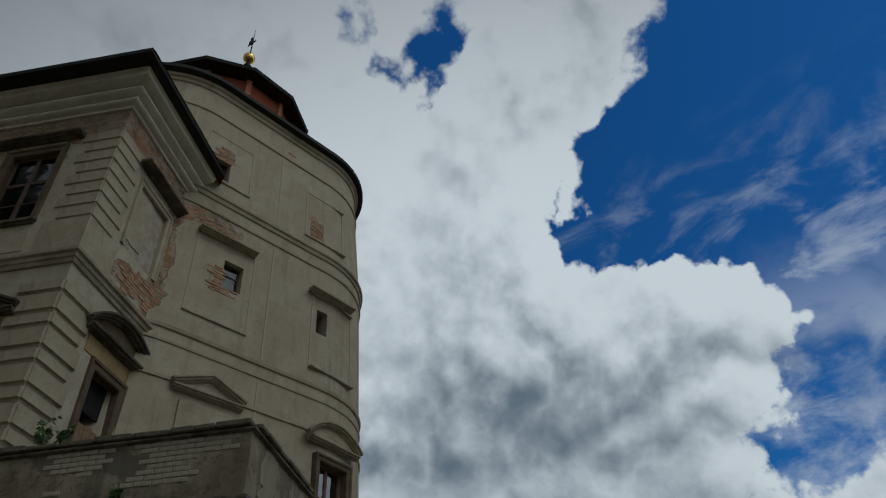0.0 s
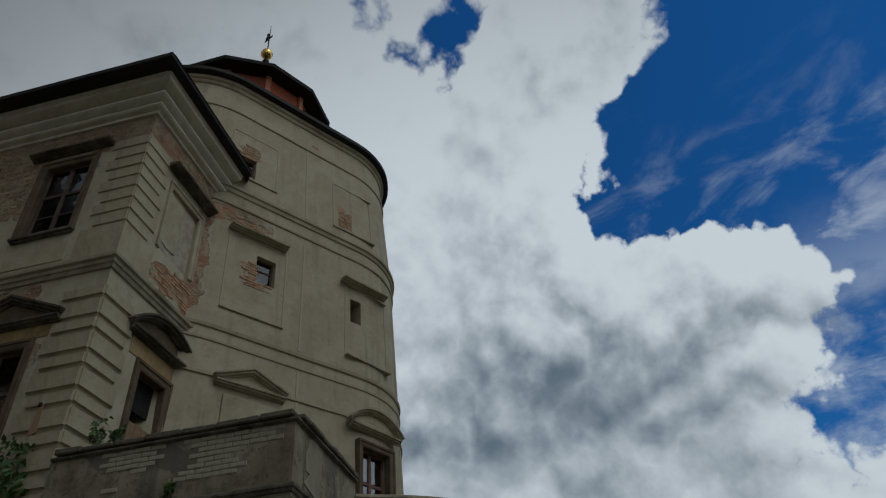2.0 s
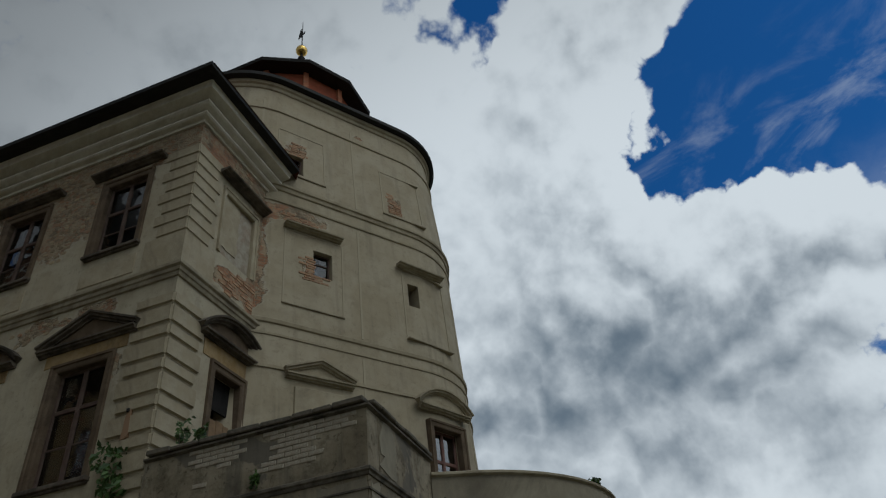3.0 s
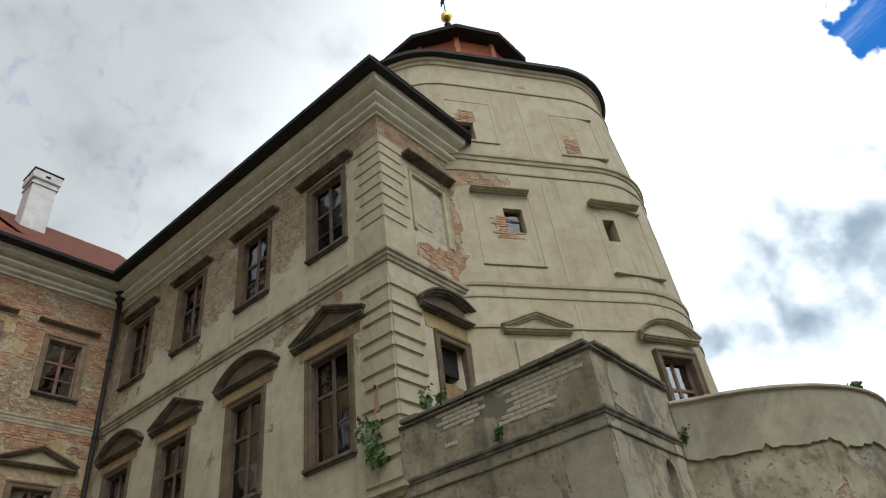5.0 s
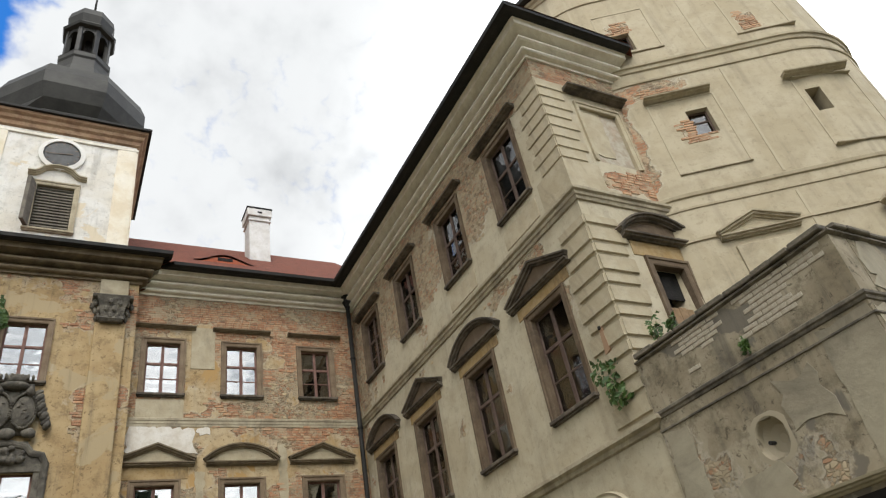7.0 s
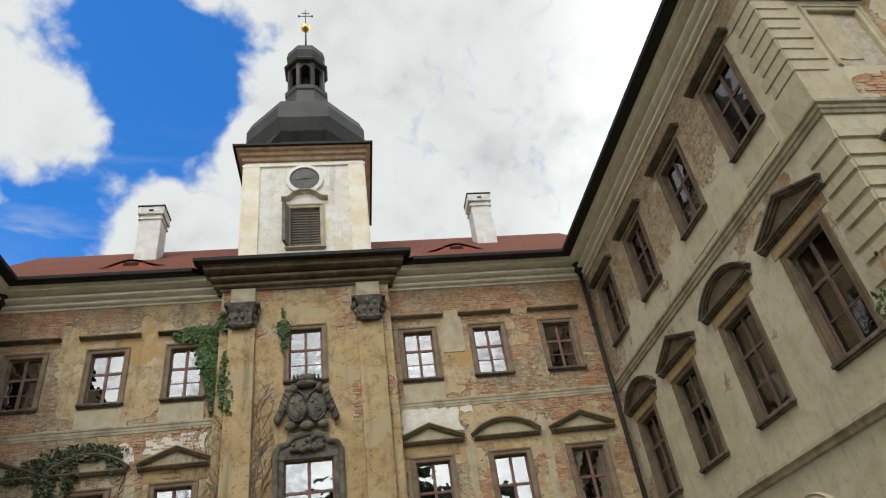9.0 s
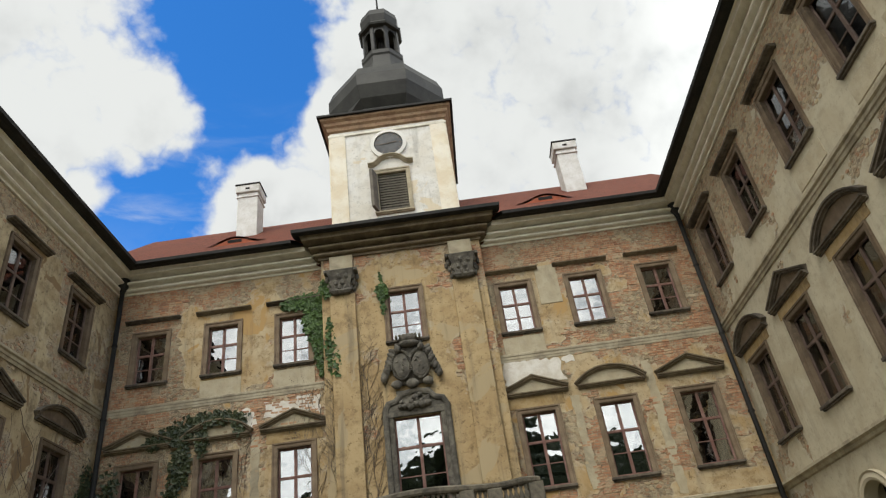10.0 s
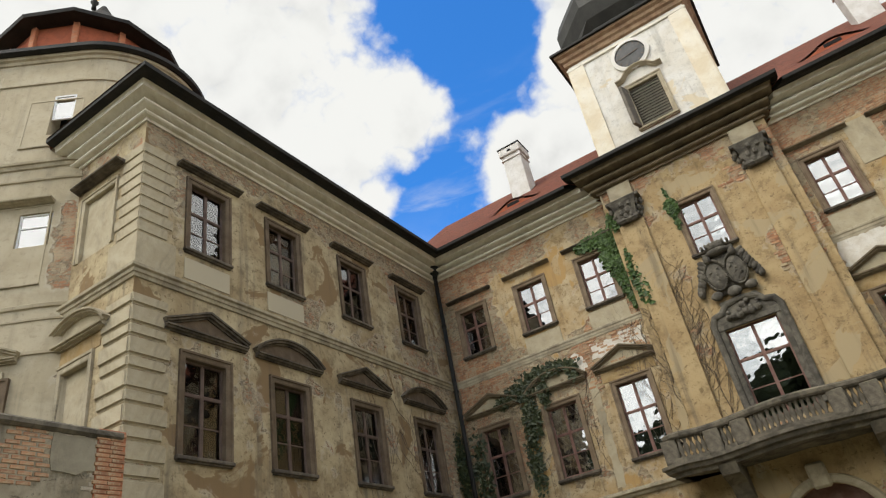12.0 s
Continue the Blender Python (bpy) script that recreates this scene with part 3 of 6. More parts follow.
def cached(key, make, mat, smooth=False):
    if key not in MESHES:
        MESHES[key] = mesh_of(make(), key[0], mat, smooth)
    return MESHES[key]


def hood_mesh(kind, w, rise, k, pale):
    me = cached(("hood", kind, w, rise, pale, k), lambda: hood(kind, w, rise, k), M_HOOD_MID if pale == "brown" else M_HOOD_PALE if pale else M_HOOD)
    if len(me.materials) == 1:
        me.materials.append(M_QUOIN if pale else M_FRAME)
    return me


def window(parent, m, w, h, rows=1, transom=0.6, hood_kind="flat", hood_w=1.9, hood_up=0.35, rise=0.42, pale=False, blind=0.0, curtain=False,
           wall_label="", frame_mat=None, glazed=True, band=0.15, hood_k=1.0, sash_mat=None, glass_mat=None, frieze=False):
    """One window with its stone surround, sashes, panes, sill and hood."""
    fm = frame_mat or M_FRAME
    win = part("window", cached(("surround", w, h, band, fm.name), lambda: surround(w, h, band), fm), None, parent, wall_label, m)
    part("sill", cached(("sill", w, fm.name), lambda: sill(w), M_HOOD), None, win, "dark weathered stone sill")
    if hood_kind:
        part("hood", hood_mesh(hood_kind, hood_w, rise, hood_k, pale), None, win,
             {"flat": "straight moulded stone hood", "triangle": "triangular stone pediment", "segment": "curved segmental stone pediment"}[hood_kind],
             pose(0, 0, h + hood_up))
        if frieze:
            part("frieze", boxed(-hood_w * 0.42, hood_w * 0.42, -0.016, 0.02, h + band + 0.01, h + hood_up + 0.01, 0.004), M_OCHRE, win, "ochre-stained plaster strip below the pediment")
    sm, gm = sash_mat or M_SASH, glass_mat or M_GLASS
    if not glazed:
        return win
    tz = h * transom
    part("sash", cached(("sash", w, h, rows, transom, sm.name), lambda: sashes(w, h, rows, tz), sm), None, win, "flaking red-brown painted sash" if sm is M_SASH else "dark brown painted sash")
    for x0, x1, z0, z1 in panes(w, h, rows, tz):
        sx, sz = round(x1 - x0 + 0.02, 3), round(z1 - z0 + 0.02, 3)
        g = part("pane", cached(("pane", sx, sz, gm.name), lambda: boxed(-sx / 2, sx / 2, -0.002, 0.002, -sz / 2, sz / 2), gm), None, win, "",
                 pose((x0 + x1) / 2, 0.135, (z0 + z1) / 2, random.uniform(-0.7, 0.7), 0, random.uniform(-0.9, 0.9)))
        g.visible_shadow = False
    # White sheet added behind the glass; its colour stands for reflected sky.
    if blind:
        part("blind", boxed(-w / 2 + 0.03, w / 2 - 0.03, 0.20, 0.21, 0.05, h * blind), M_WHITE, win, "white sheet behind the panes for the bright sky reflection")
    if curtain:
        bm = bmesh.new()
        for s in (-1, 1):
            prev = None
            for i in range(9):
                x = s * (w / 2 - 0.03 - i * w * 0.035)
                y = 0.24 + (0.03 if i % 2 else 0.0)
                now = (bm.verts.new((x, y, 0.06)), bm.verts.new((x, y, h - 0.05)))
                if prev:
                    bm.faces.new((prev[0], now[0], now[1], prev[1]))
                prev = now
        part("curtain", bm, M_CURTAIN, win, "drawn grey net curtain")
    return win


def facing(p, n, z, tilt=0.0):
    """The pose whose local -y points along the plan normal n, at plan point p and height z."""
    return pose(p[0], p[1], z, 0, 0, math.degrees(math.atan2(n[0], -n[1])))


# ---- the plan: a court open to the south, walked with the court on the right hand ----
Z0 = 0.5
PLAN = [(-16.25, 8.75), (-13.2, 8.75), (-13.2, 21.3), (-6.05, 21.3), (-6.05, 20.95), (-0.55, 20.95), (-0.55, 21.3), (6.65, 21.3), (6.65, 9.1), (9.62, 9.1)]
AXIS = -3.3
THICK = 0.55
CORNICE = [(0.0, 14.5), (0.05, 14.5), (0.055, 14.58), (0.16, 14.59), (0.20, 14.62), (0.20, 14.66), (0.16, 14.69), (0.075, 14.70), (0.075, 14.79), (0.27, 14.80), (0.32, 14.83), (0.32, 14.88), (0.27, 14.92), (0.15, 14.93), (0.15, 15.01), (0.50, 15.04), (0.53, 15.15), (0.57, 15.19), (0.0, 15.21)]
GUTTER = [(0.57, 15.195), (0.80, 15.16), (0.91, 15.20), (0.92, 15.31), (0.82, 15.34), (0.50, 15.29)]
# the eaves stand out less over the end faces
EAVES = [(x, y + 0.14) if k in (0, 1, 8, 9) else (x, y) for k, (x, y) in enumerate(PLAN)]
STRING = [(0.0, 10.12), (0.04, 10.13), (0.06, 10.2), (0.09, 10.22), (0.10, 10.29), (0.15, 10.32), (0.16, 10.38), (0.0, 10.41)]
FOOT = [(0.0, 5.25), (0.06, 5.27), (0.09, 5.34), (0.17, 5.38), (0.17, 5.45), (0.0, 5.5)]

left_wing = thing("castle_wing", "castle wing of patched grey-stained plaster with dark stone window pediments", "castle wing")
back_wing = thing("castle_wing", "castle wing with crumbling ochre plaster over bare brick, red tiled", "castle wing")
right_wing = thing("castle_wing", "castle wing of beige plaster, bare rubble under the eaves", "castle wing")
WINGS = {0: left_wing, 1: left_wing, 2: back_wing, 3: back_wing, 4: back_wing, 5: back_wing, 6: back_wing, 7: right_wing, 8: right_wing}
WALLMAT = {0: M_LEFT, 1: M_LEFT, 2: M_BACK, 3: M_RISALIT, 4: M_RISALIT, 5: M_RISALIT, 6: M_BACK, 7: M_RIGHT, 8: M_RIGHT}


def seg(i):
    a, b = Vector(PLAN[i]), Vector(PLAN[i + 1])
    d = (b - a).normalized()
    return a, d, right_normal(a, b), (b - a).length


def on_wall(i, u, z, out=0.0):
    a, d, n, _ = seg(i)
    return facing(a + d * u + n * out, n, z)


LO_Z, UP_Z = 6.42, 11.42
openings = {i: [] for i in range(9)}
plan_windows = []


def place_window(i, u, z, w, h, **kw):
    openings[i].append((u - w / 2, u + w / 2, z, z + h))
    plan_windows.append((i, u, z, w, h, kw))


DIRTY = "tall casement in a brown stone surround"
# right wing, from the inner corner outward
for k, (y, low_kind) in enumerate(((19.75, "segment"), (16.9, "triangle"), (13.87, "segment"), (10.97, "triangle"))):
    place_window(7, 21.3 - y, UP_Z, 1.12, 2.02, sash_mat=M_SASH_DARK, glass_mat=M_DULL_GLASS, frieze=False, rows=2, transom=0.60, hood_w=2.0, hood_up=0.30, wall_label=DIRTY, curtain=False)
    place_window(7, 21.3 - y, LO_Z, 1.18, 2.25, sash_mat=M_SASH_DARK, glass_mat=M_DULL_GLASS, frieze=True, rows=2, transom=0.64, hood_kind=low_kind, hood_w=2.3, hood_up=0.42, rise=0.5, wall_label=DIRTY, hood_k=1.0)
# left wing
for k, (y, low_kind) in enumerate(((10.63, "triangle"), (13.2, "segment"), (16.2, "triangle"), (19.2, "segment"))):
    place_window(1, y - 8.75, 11.35, 1.08, 1.95, sash_mat=M_SASH_DARK, glass_mat=M_DULL_GLASS, rows=2, transom=0.60, hood_w=1.95, hood_up=0.34, wall_label=DIRTY)
    place_window(1, y - 8.75, 6.5, 1.12, 2.12, sash_mat=M_SASH_DARK, glass_mat=M_DULL_GLASS, rows=2, transom=0.64, hood_kind=low_kind, hood_w=2.25, hood_up=0.5, rise=0.45, wall_label=DIRTY, hood_k=1.0)
# main wing
for k, (x, low_kind) in enumerate(((-11.85, "triangle"), (-9.45, "segment"), (-7.08, "triangle"), (0.32, "triangle"), (2.69, "segment"), (5.14, "triangle"))):
    i = 2 if x < AXIS else 6
    u = x - PLAN[i][0]
    place_window(i, u, 11.15, 1.0, 1.7, rows=2, transom=0.6, hood_w=1.85, hood_up=0.48, pale="brown" if k in (1, 3, 4, 5) else False, frame_mat=M_FRAME_BROWN, wall_label=DIRTY, blind=(0, 0, 0.99, 0.52, 0.5, 0)[k], hood_k=0.75)
    place_window(i, u, 6.25, 1.05, 2.2, rows=2, transom=0.6, hood_kind=low_kind, hood_w=2.05, hood_up=0.5, rise=0.42, pale="brown", frame_mat=M_FRAME_BROWN, frieze=k in (2, 3), wall_label=DIRTY, curtain=False)
place_window(4, AXIS - PLAN[4][0] - 0.05, 11.25, 1.06, 1.8, rows=2, transom=0.6, hood_kind="", frame_mat=M_FRAME_BROWN, wall_label="casement in a brown stone surround above the arms", blind=0.55)

for i, u, z, w, h, kw in plan_windows:
    window(WINGS[i], on_wall(i, u, z), w, h, **kw)

# arched ground-floor openings of the main and right wing, and the doorway under the balcony
portal_u = AXIS - PLAN[4][0]
openings[4] += [(portal_u - 0.72, portal_u + 0.72, 6.15, 8.75), (portal_u - 1.05, portal_u + 1.05, 0.5, 4.35)]
for i, u in ((6, 5.6), (6, 2.6), (7, 4.3), (7, 7.4), (7, 10.4)):
    openings[i].append((u - 0.6, u + 0.6, 2.1, 4.55))
openings[8].append((1.42, 2.3, 6.3, 8.72))
openings[8].append((1.1, 2.28, 11.45, 13.2))
openings[0].append((0.75, 1.75, 6.3, 8.75))
openings[0].append((0.85, 2.05, 11.45, 13.2))

# where the plaster is gone: (u0, u1, z0, z1, how much) on top of a base and of chance
BARE = {0: (-0.02, [(0.0, 0.7, 10.6, 14.6, 0.45), (0.0, 3.0, 13.7, 14.7, 0.3)]),
        1: (0.33, [(10.6, 12.6, 5.5, 14.6, 0.28), (0.0, 12.5, 13.9, 14.7, 0.4), (5.0, 11.5, 9.3, 11.2, 0.16), (4.2, 5.6, 10.6, 11.4, 0.3), (0.9, 3.0, 10.5, 10.9, -0.2), (0.9, 1.35, 10.6, 13.8, 0.28), (2.5, 3.9, 11.4, 13.4, -0.2), (5.1, 6.8, 11.4, 13.4, -0.2)]),
        2: (0.40, [(0.0, 2.3, 5.0, 14.6, 0.36), (0.0, 7.2, 9.0, 10.6, 0.20), (2.3, 7.0, 11.0, 13.6, -0.06), (0.0, 7.2, 13.6, 14.7, 0.3), (1.6, 2.6, 10.5, 14, 0.2)]),
        3: (0.3, []), 4: (0.29, [(0.2, 5.3, 12.8, 15.2, 0.22), (3.4, 5.5, 10.5, 13.5, 0.16), (0.2, 1.6, 6.0, 12.0, 0.10)]), 5: (0.25, []),
        6: (0.54, [(1.55, 2.35, 11.9, 13.6, -0.6), (0.0, 1.9, 9.2, 10.3, -0.15), (2.9, 3.6, 6.0, 9.2, -0.3), (0.2, 0.45, 6.0, 9.2, -0.3), (4.2, 7.2, 4.6, 5.9, -0.35), (5.0, 7.2, 9.5, 14.6, 0.15), (0.0, 7.2, 13.3, 14.7, 0.2)]),
        7: (0.10, [(0.0, 2.3, 4.0, 14.6, 0.42), (0.0, 12.4, 13.75, 14.9, 0.95), (0.0, 9.8, 11.5, 13.9, 0.50), (10.8, 12.2, 12.9, 13.9, 0.35), (11.3, 12.2, 11.0, 12.7, -0.2), (8.6, 10.9, 9.72, 10.12, 0.75), (3.0, 8.8, 9.3, 10.1, 0.36), (4.2, 5.4, 10.4, 11.4, 0.3), (2.6, 3.4, 6.0, 9.0, 0.3), (5.7, 6.3, 6.5, 9.0, 0.28), (8.3, 8.6, 7.4, 8.8, 0.25)]),
        8: (-0.05, [(2.25, 3.1, 10.5, 14.6, 0.85), (-0.1, 3.0, 13.75, 14.9, 0.95), (0.9, 2.6, 10.5, 11.3, 0.75), (2.2, 3.1, 6.0, 9.2, 0.2)])}
BRICKY = {0: 0.4, 1: 0.34, 2: 0.46, 3: 0.6, 4: 0.55, 5: 0.6, 6: 0.55, 7: 0.24, 8: 0.46}


def soft_box(u, v, u0, u1, z0, z1, e=0.35):
    k = lambda q, a, b: max(0.0, min(1.0, (q - a) / e + 0.5)) * max(0.0, min(1.0, (b - q) / e + 0.5))
    return k(u, u0, u1) * k(v, z0, z1)


def bare_at(i, u, v):
    base, spots = BARE[i]
    p = Vector((u * 0.55 + i * 31.0, v * 0.6, 3.7))
    q = base + 0.34 * noise.noise(p) + 0.28 * noise.noise(p * 2.3) + 0.22 * noise.noise(p * 5.1)
    for u0, u1, z0, z1, much in spots:
        q += much * soft_box(u, v, u0, u1, z0, z1)
    p = Vector((u * 0.45 + i * 17.0, v * 0.6, 9.1))
    return q, BRICKY[i] + 0.35 * noise.noise(p) + 0.2 * noise.noise(p * 2.2)


for i in range(9):
    a, d, n, length = seg(i)
    top = 14.62 if i not in (3, 4, 5) else 15.2
    bm = grid_wall(lambda u, v, w: (a.x + d.x * u + n.x * w, a.y + d.y * u + n.y * w, v), 0.0, length, Z0 - 0.2, top, openings[i], THICK,
                   u_shift=i * 17.3, bare=lambda u, v: bare_at(i, u, v), fine=0.22)
    part("wall", bm, WALLMAT[i], WINGS[i], {0: "", 1: "beige plaster with grey stains and lost patches", 2: "plaster gone over brick and rubble", 4: "ochre plaster of the middle bay"}.get(i, ""))

# cornices, strings and gutters
for wing, lo, hi in ((left_wing, 0, 2), (back_wing, 2, 3), (back_wing, 6, 7), (right_wing, 7, 9)):
    part("cornice", swept(PLAN, CORNICE, lo, hi), M_CORNICE, wing, "stepped pale render cornice")
    part("gutter", swept(EAVES, GUTTER, lo, hi), M_GUTTER, wing, "dark metal eaves gutter")
for wing, lo, hi in ((left_wing, 0, 2), (right_wing, 7, 9)):
    part("string_course", swept(PLAN, STRING, lo, hi), M_STRING, wing, "moulded string course between the storeys")
for wing, lo, hi in ((left_wing, 0, 2), (back_wing, 2, 3), (back_wing, 6, 7), (right_wing, 7, 9)):
    part("foot_course", swept(PLAN, FOOT, lo, hi), M_STRING, wing, "string course above the ground floor")
thin = [(o * 0.35, z) for o, z in STRING]
for lo in (2, 6):
    part("string_course", swept(PLAN, thin, lo, lo + 1), M_STRING, back_wing, "worn string course")
HEAVY = [(o * 1.05 + 0.02, 14.62 + (z - 14.5) * 1.1) for o, z in CORNICE]
part("cornice", swept(PLAN, HEAVY, 3, 6), M_HOOD_MID, back_wing, "heavy weathered cornice of the middle bay")
part("gutter", swept(PLAN, [(o * 0.9 + 0.02, 14.62 + (z - 14.5) * 1.1) for o, z in GUTTER], 3, 6), M_GUTTER, back_wing, "dark metal eaves gutter")

# inner walls and floors behind the windows, the rooms' shade put into their near-black colour
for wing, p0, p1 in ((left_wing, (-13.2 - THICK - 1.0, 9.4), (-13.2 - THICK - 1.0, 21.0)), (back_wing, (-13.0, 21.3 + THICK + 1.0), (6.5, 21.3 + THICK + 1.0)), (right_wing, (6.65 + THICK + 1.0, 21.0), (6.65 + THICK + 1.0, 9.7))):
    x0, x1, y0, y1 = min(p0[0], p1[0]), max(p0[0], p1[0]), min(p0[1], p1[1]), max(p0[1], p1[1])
    part("inner_wall", boxed(x0 - 0.05, x1 + 0.05, y0 - 0.05, y1 + 0.05, Z0, 14.3), M_DARK, wing, "inner wall coloured near-black for the room's shade")
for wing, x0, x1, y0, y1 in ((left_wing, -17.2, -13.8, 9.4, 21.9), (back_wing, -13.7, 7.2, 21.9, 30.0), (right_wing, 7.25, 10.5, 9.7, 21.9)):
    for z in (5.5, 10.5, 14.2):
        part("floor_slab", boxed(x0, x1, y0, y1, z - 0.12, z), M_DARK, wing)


def flat_mesh(pts, faces, mat_uv=None):
    """Sloping roof planes with their own measure along and up the slope."""
    bm = bmesh.new()
    uv = bm.loops.layers.uv.new("UVMap")
    vs = [bm.verts.new(p) for p in pts]
    for f in faces:
        face = bm.faces.new([vs[i] for i in f])
        face.normal_update()
        nrm = face.normal
        along = Vector((0, 0, 1)).cross(nrm)
        along = along.normalized() if along.length > 1e-4 else Vector((1, 0, 0))
        up = nrm.cross(along)
        for l in face.loops:
            l[uv].uv = (l.vert.co.dot(along), l.vert.co.dot(up))
    return bm


# roofs
E_, R_ = 15.3, 19.95
rt = [(-14.5, 20.45, E_), (8.0, 20.45, E_), (8.0, 25.8, R_), (-14.5, 25.8, R_), (8.0, 31.2, E_), (-14.5, 31.2, E_)]
part("roof", flat_mesh(rt, [(0, 1, 2, 3), (3, 2, 4, 5)]), M_TILE, back_wing, "red-brown clay tile roof")
for gx in (-14.4, 7.9):
    part("gable", flat_mesh([(gx, 20.6, E_), (gx, 31, E_), (gx, 25.8, R_ - 0.1)], [(0, 2, 1)]), M_DARK, back_wing)
for wing, s in ((right_wing, 1), (left_wing, -1)):
    c = lambda x: AXIS + s * x
    y0 = 8.3 if s > 0 else 7.95
    ex = 9.1 if s > 0 else 9.1
    pts = [(c(ex), y0, E_), (c(ex), 20.8, E_), (c(13.3), 20.8, 18.6), (c(13.3), 12.2, 18.6), (c(12.9), y0, E_), (c(17.5), 12.2, E_), (c(17.5), 20.8, E_)]
    part("roof", flat_mesh(pts, [(0, 3, 2, 1), (0, 4, 3), (4, 5, 3), (5, 6, 2, 3), (1, 2, 6)]), M_TILE, wing, "red-brown clay tile roof")



# quoins at the free corners of the wings
def quoins(wing, x, y, s):
    """s = 1: the wing lies towards +x of the corner."""
    for z0, z1, steps, gap, proud, round_off in ((5.55, 10.08, (0.42, 0.285), 0.022, 0.05, 0.045), (11.30, 13.85, (0.32,), 0.022, 0.03, 0.026)):
        z, n = z0, 0
        while z + steps[n % len(steps)] <= z1 + 0.02:
            step = steps[n % len(steps)]
            long = (0.96 if n % 2 == 0 else 0.86) if len(steps) > 1 else (0.88 if n % 2 else 0.74)
            q = boxed(0.0, s * (long + proud), 0.0, long + proud, 0.0, step - gap, 0.0)
            bmesh.ops.recalc_face_normals(q, faces=q.faces)
            bmesh.ops.bevel(q, geom=list(q.edges), offset=round_off, segments=3, affect="EDGES")
            part("quoin", q, M_QUOIN, wing, "", pose(x - s * proud, y - proud, z))
            n += 1
            z += step
    q = boxed(0.0, s * 1.0, 0.0, 1.0, 0.0, 0.8, 0.0)
    bmesh.ops.recalc_face_normals(q, faces=q.faces)
    part("quoin_base", q, M_QUOIN, wing, "plain block under the upper quoins", pose(x - s * 0.04, y - 0.04, 10.45))


quoins(right_wing, 6.65, 9.1, 1)
quoins(left_wing, -13.2, 8.75, -1)

part("iron_stub", boxed(-0.03, 0.03, -0.03, 0.05, -0.035, 0.035, 0.008), M_GUTTER, right_wing, "rusty iron stub in the quoins", pose(6.60, 9.62, 7.42, 0, 0, -90))
part("rust_streak", prism(bmesh.new(), ragged(-0.05, 0.06, -0.50, -0.02, 91, 0.03), -0.008, 0.03), M_RUST, right_wing, "rust streak below an iron stub", pose(6.605, 9.62, 7.42, 0, 0, -90))

# ---- end faces of the wings: blind windows and doors ----
for wing, i, ud, uw, ub in ((right_wing, 8, 1.86, 0.88, 1.69), (left_wing, 0, 1.25, 1.0, 1.45)):
    open_door = i == 8
    win = part("doorway" if open_door else "blind_window", surround(uw, 2.42, 0.17), M_FRAME if open_door else M_HOOD_PALE, wing, "stone-framed doorway to the terrace" if open_door else "walled-up window in a stone surround", on_wall(i, ud, 6.3))
    part("frieze", boxed(-0.85, 0.85, -0.016, 0.02, 2.6, 2.96, 0.004), M_OCHRE, win, "ochre-stained plaster strip below the pediment")
    part("hood", hood_mesh("segment", 2.1, 0.48, 1.25, not open_door), None, win, "curved segmental stone pediment", pose(0, 0, 2.95))
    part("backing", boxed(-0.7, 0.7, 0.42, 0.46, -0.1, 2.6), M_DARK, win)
    if open_door:
        # The gap's shade is a near-black sheet across the doorway.
        part("reveal", boxed(-0.455, 0.455, 0.20, 0.24, 1.75, 2.42), M_DARK, win, "near-black sheet for the shaded gap above the boards")
        for q in range(4):
            part("board", boxed(-0.44 + 0.22 * q, -0.232 + 0.22 * q, 0.15, 0.19, 0, 1.55 - 0.03 * (q % 2), 0.008), M_PLANK, win, "upright door board")
        part("crossbar", boxed(-0.44, 0.44, 0.11, 0.15, 0.95, 1.07, 0.01), M_PLANK, win)
    else:
        part("infill", boxed(-uw / 2, uw / 2, 0.12, 0.3, 0, 2.42), M_QUOIN, win, "plain plastered infill")
    up = part("blind_window", surround(1.18 if open_door else 1.2, 1.75, 0.12), M_QUOIN, wing, "blind window with a sunk plaster panel", on_wall(i, ub, 11.45))
    part("infill", boxed(-0.62, 0.62, 0.07, 0.3, 0, 1.75), M_QUOIN if not open_door else M_LIMED, up, "peeling pale infill")
    if open_door:
        part("peeling_render", prism(bmesh.new(), ragged(-0.58, 0.1, 0.25, 1.72, 77, 0.07), 0.05, 0.09), M_QUOIN, up, "remnant of peeling plaster")
    part("hood", hood("flat", 1.85, 0.3, 1.2), M_HOOD, up, "straight moulded stone hood", pose(0, 0, 2.12))

# ---- round-cornered corner towers ----
T_C, T_HALF, T_R = Vector((14.0, 11.6)), 2.0, 2.8
T_N = Vector((-0.56, -0.83)).normalized()
T_T = Vector((-T_N.y, T_N.x))
ARC = T_R * math.pi / 2
SIDE = 2 * T_HALF + ARC


def tower_point(u, w=0.0):
    """Plan point and normal at u metres along the wall from the middle of the court-side face; w outward."""
    u = (u + T_HALF) % (4 * SIDE)
    k, r = int(u // SIDE), u % SIDE
    n = Matrix.Rotation(math.pi / 2 * k, 2) @ T_N
    t = Matrix.Rotation(math.pi / 2 * k, 2) @ T_T
    if r <= 2 * T_HALF:
        p = n * (T_HALF + T_R + w) + t * (r - T_HALF)
        return T_C + p, n
    th = (r - 2 * T_HALF) / T_R
    nn = n * math.cos(th) + t * math.sin(th)
    return T_C + n * T_HALF + t * T_HALF + nn * (T_R + w), nn


def tower_ring(step=0.35):
    us = []
    for k in range(4):
        us += [k * SIDE - T_HALF, *[k * SIDE + T_HALF + ARC * i / 14 for i in range(14)]]
    return us


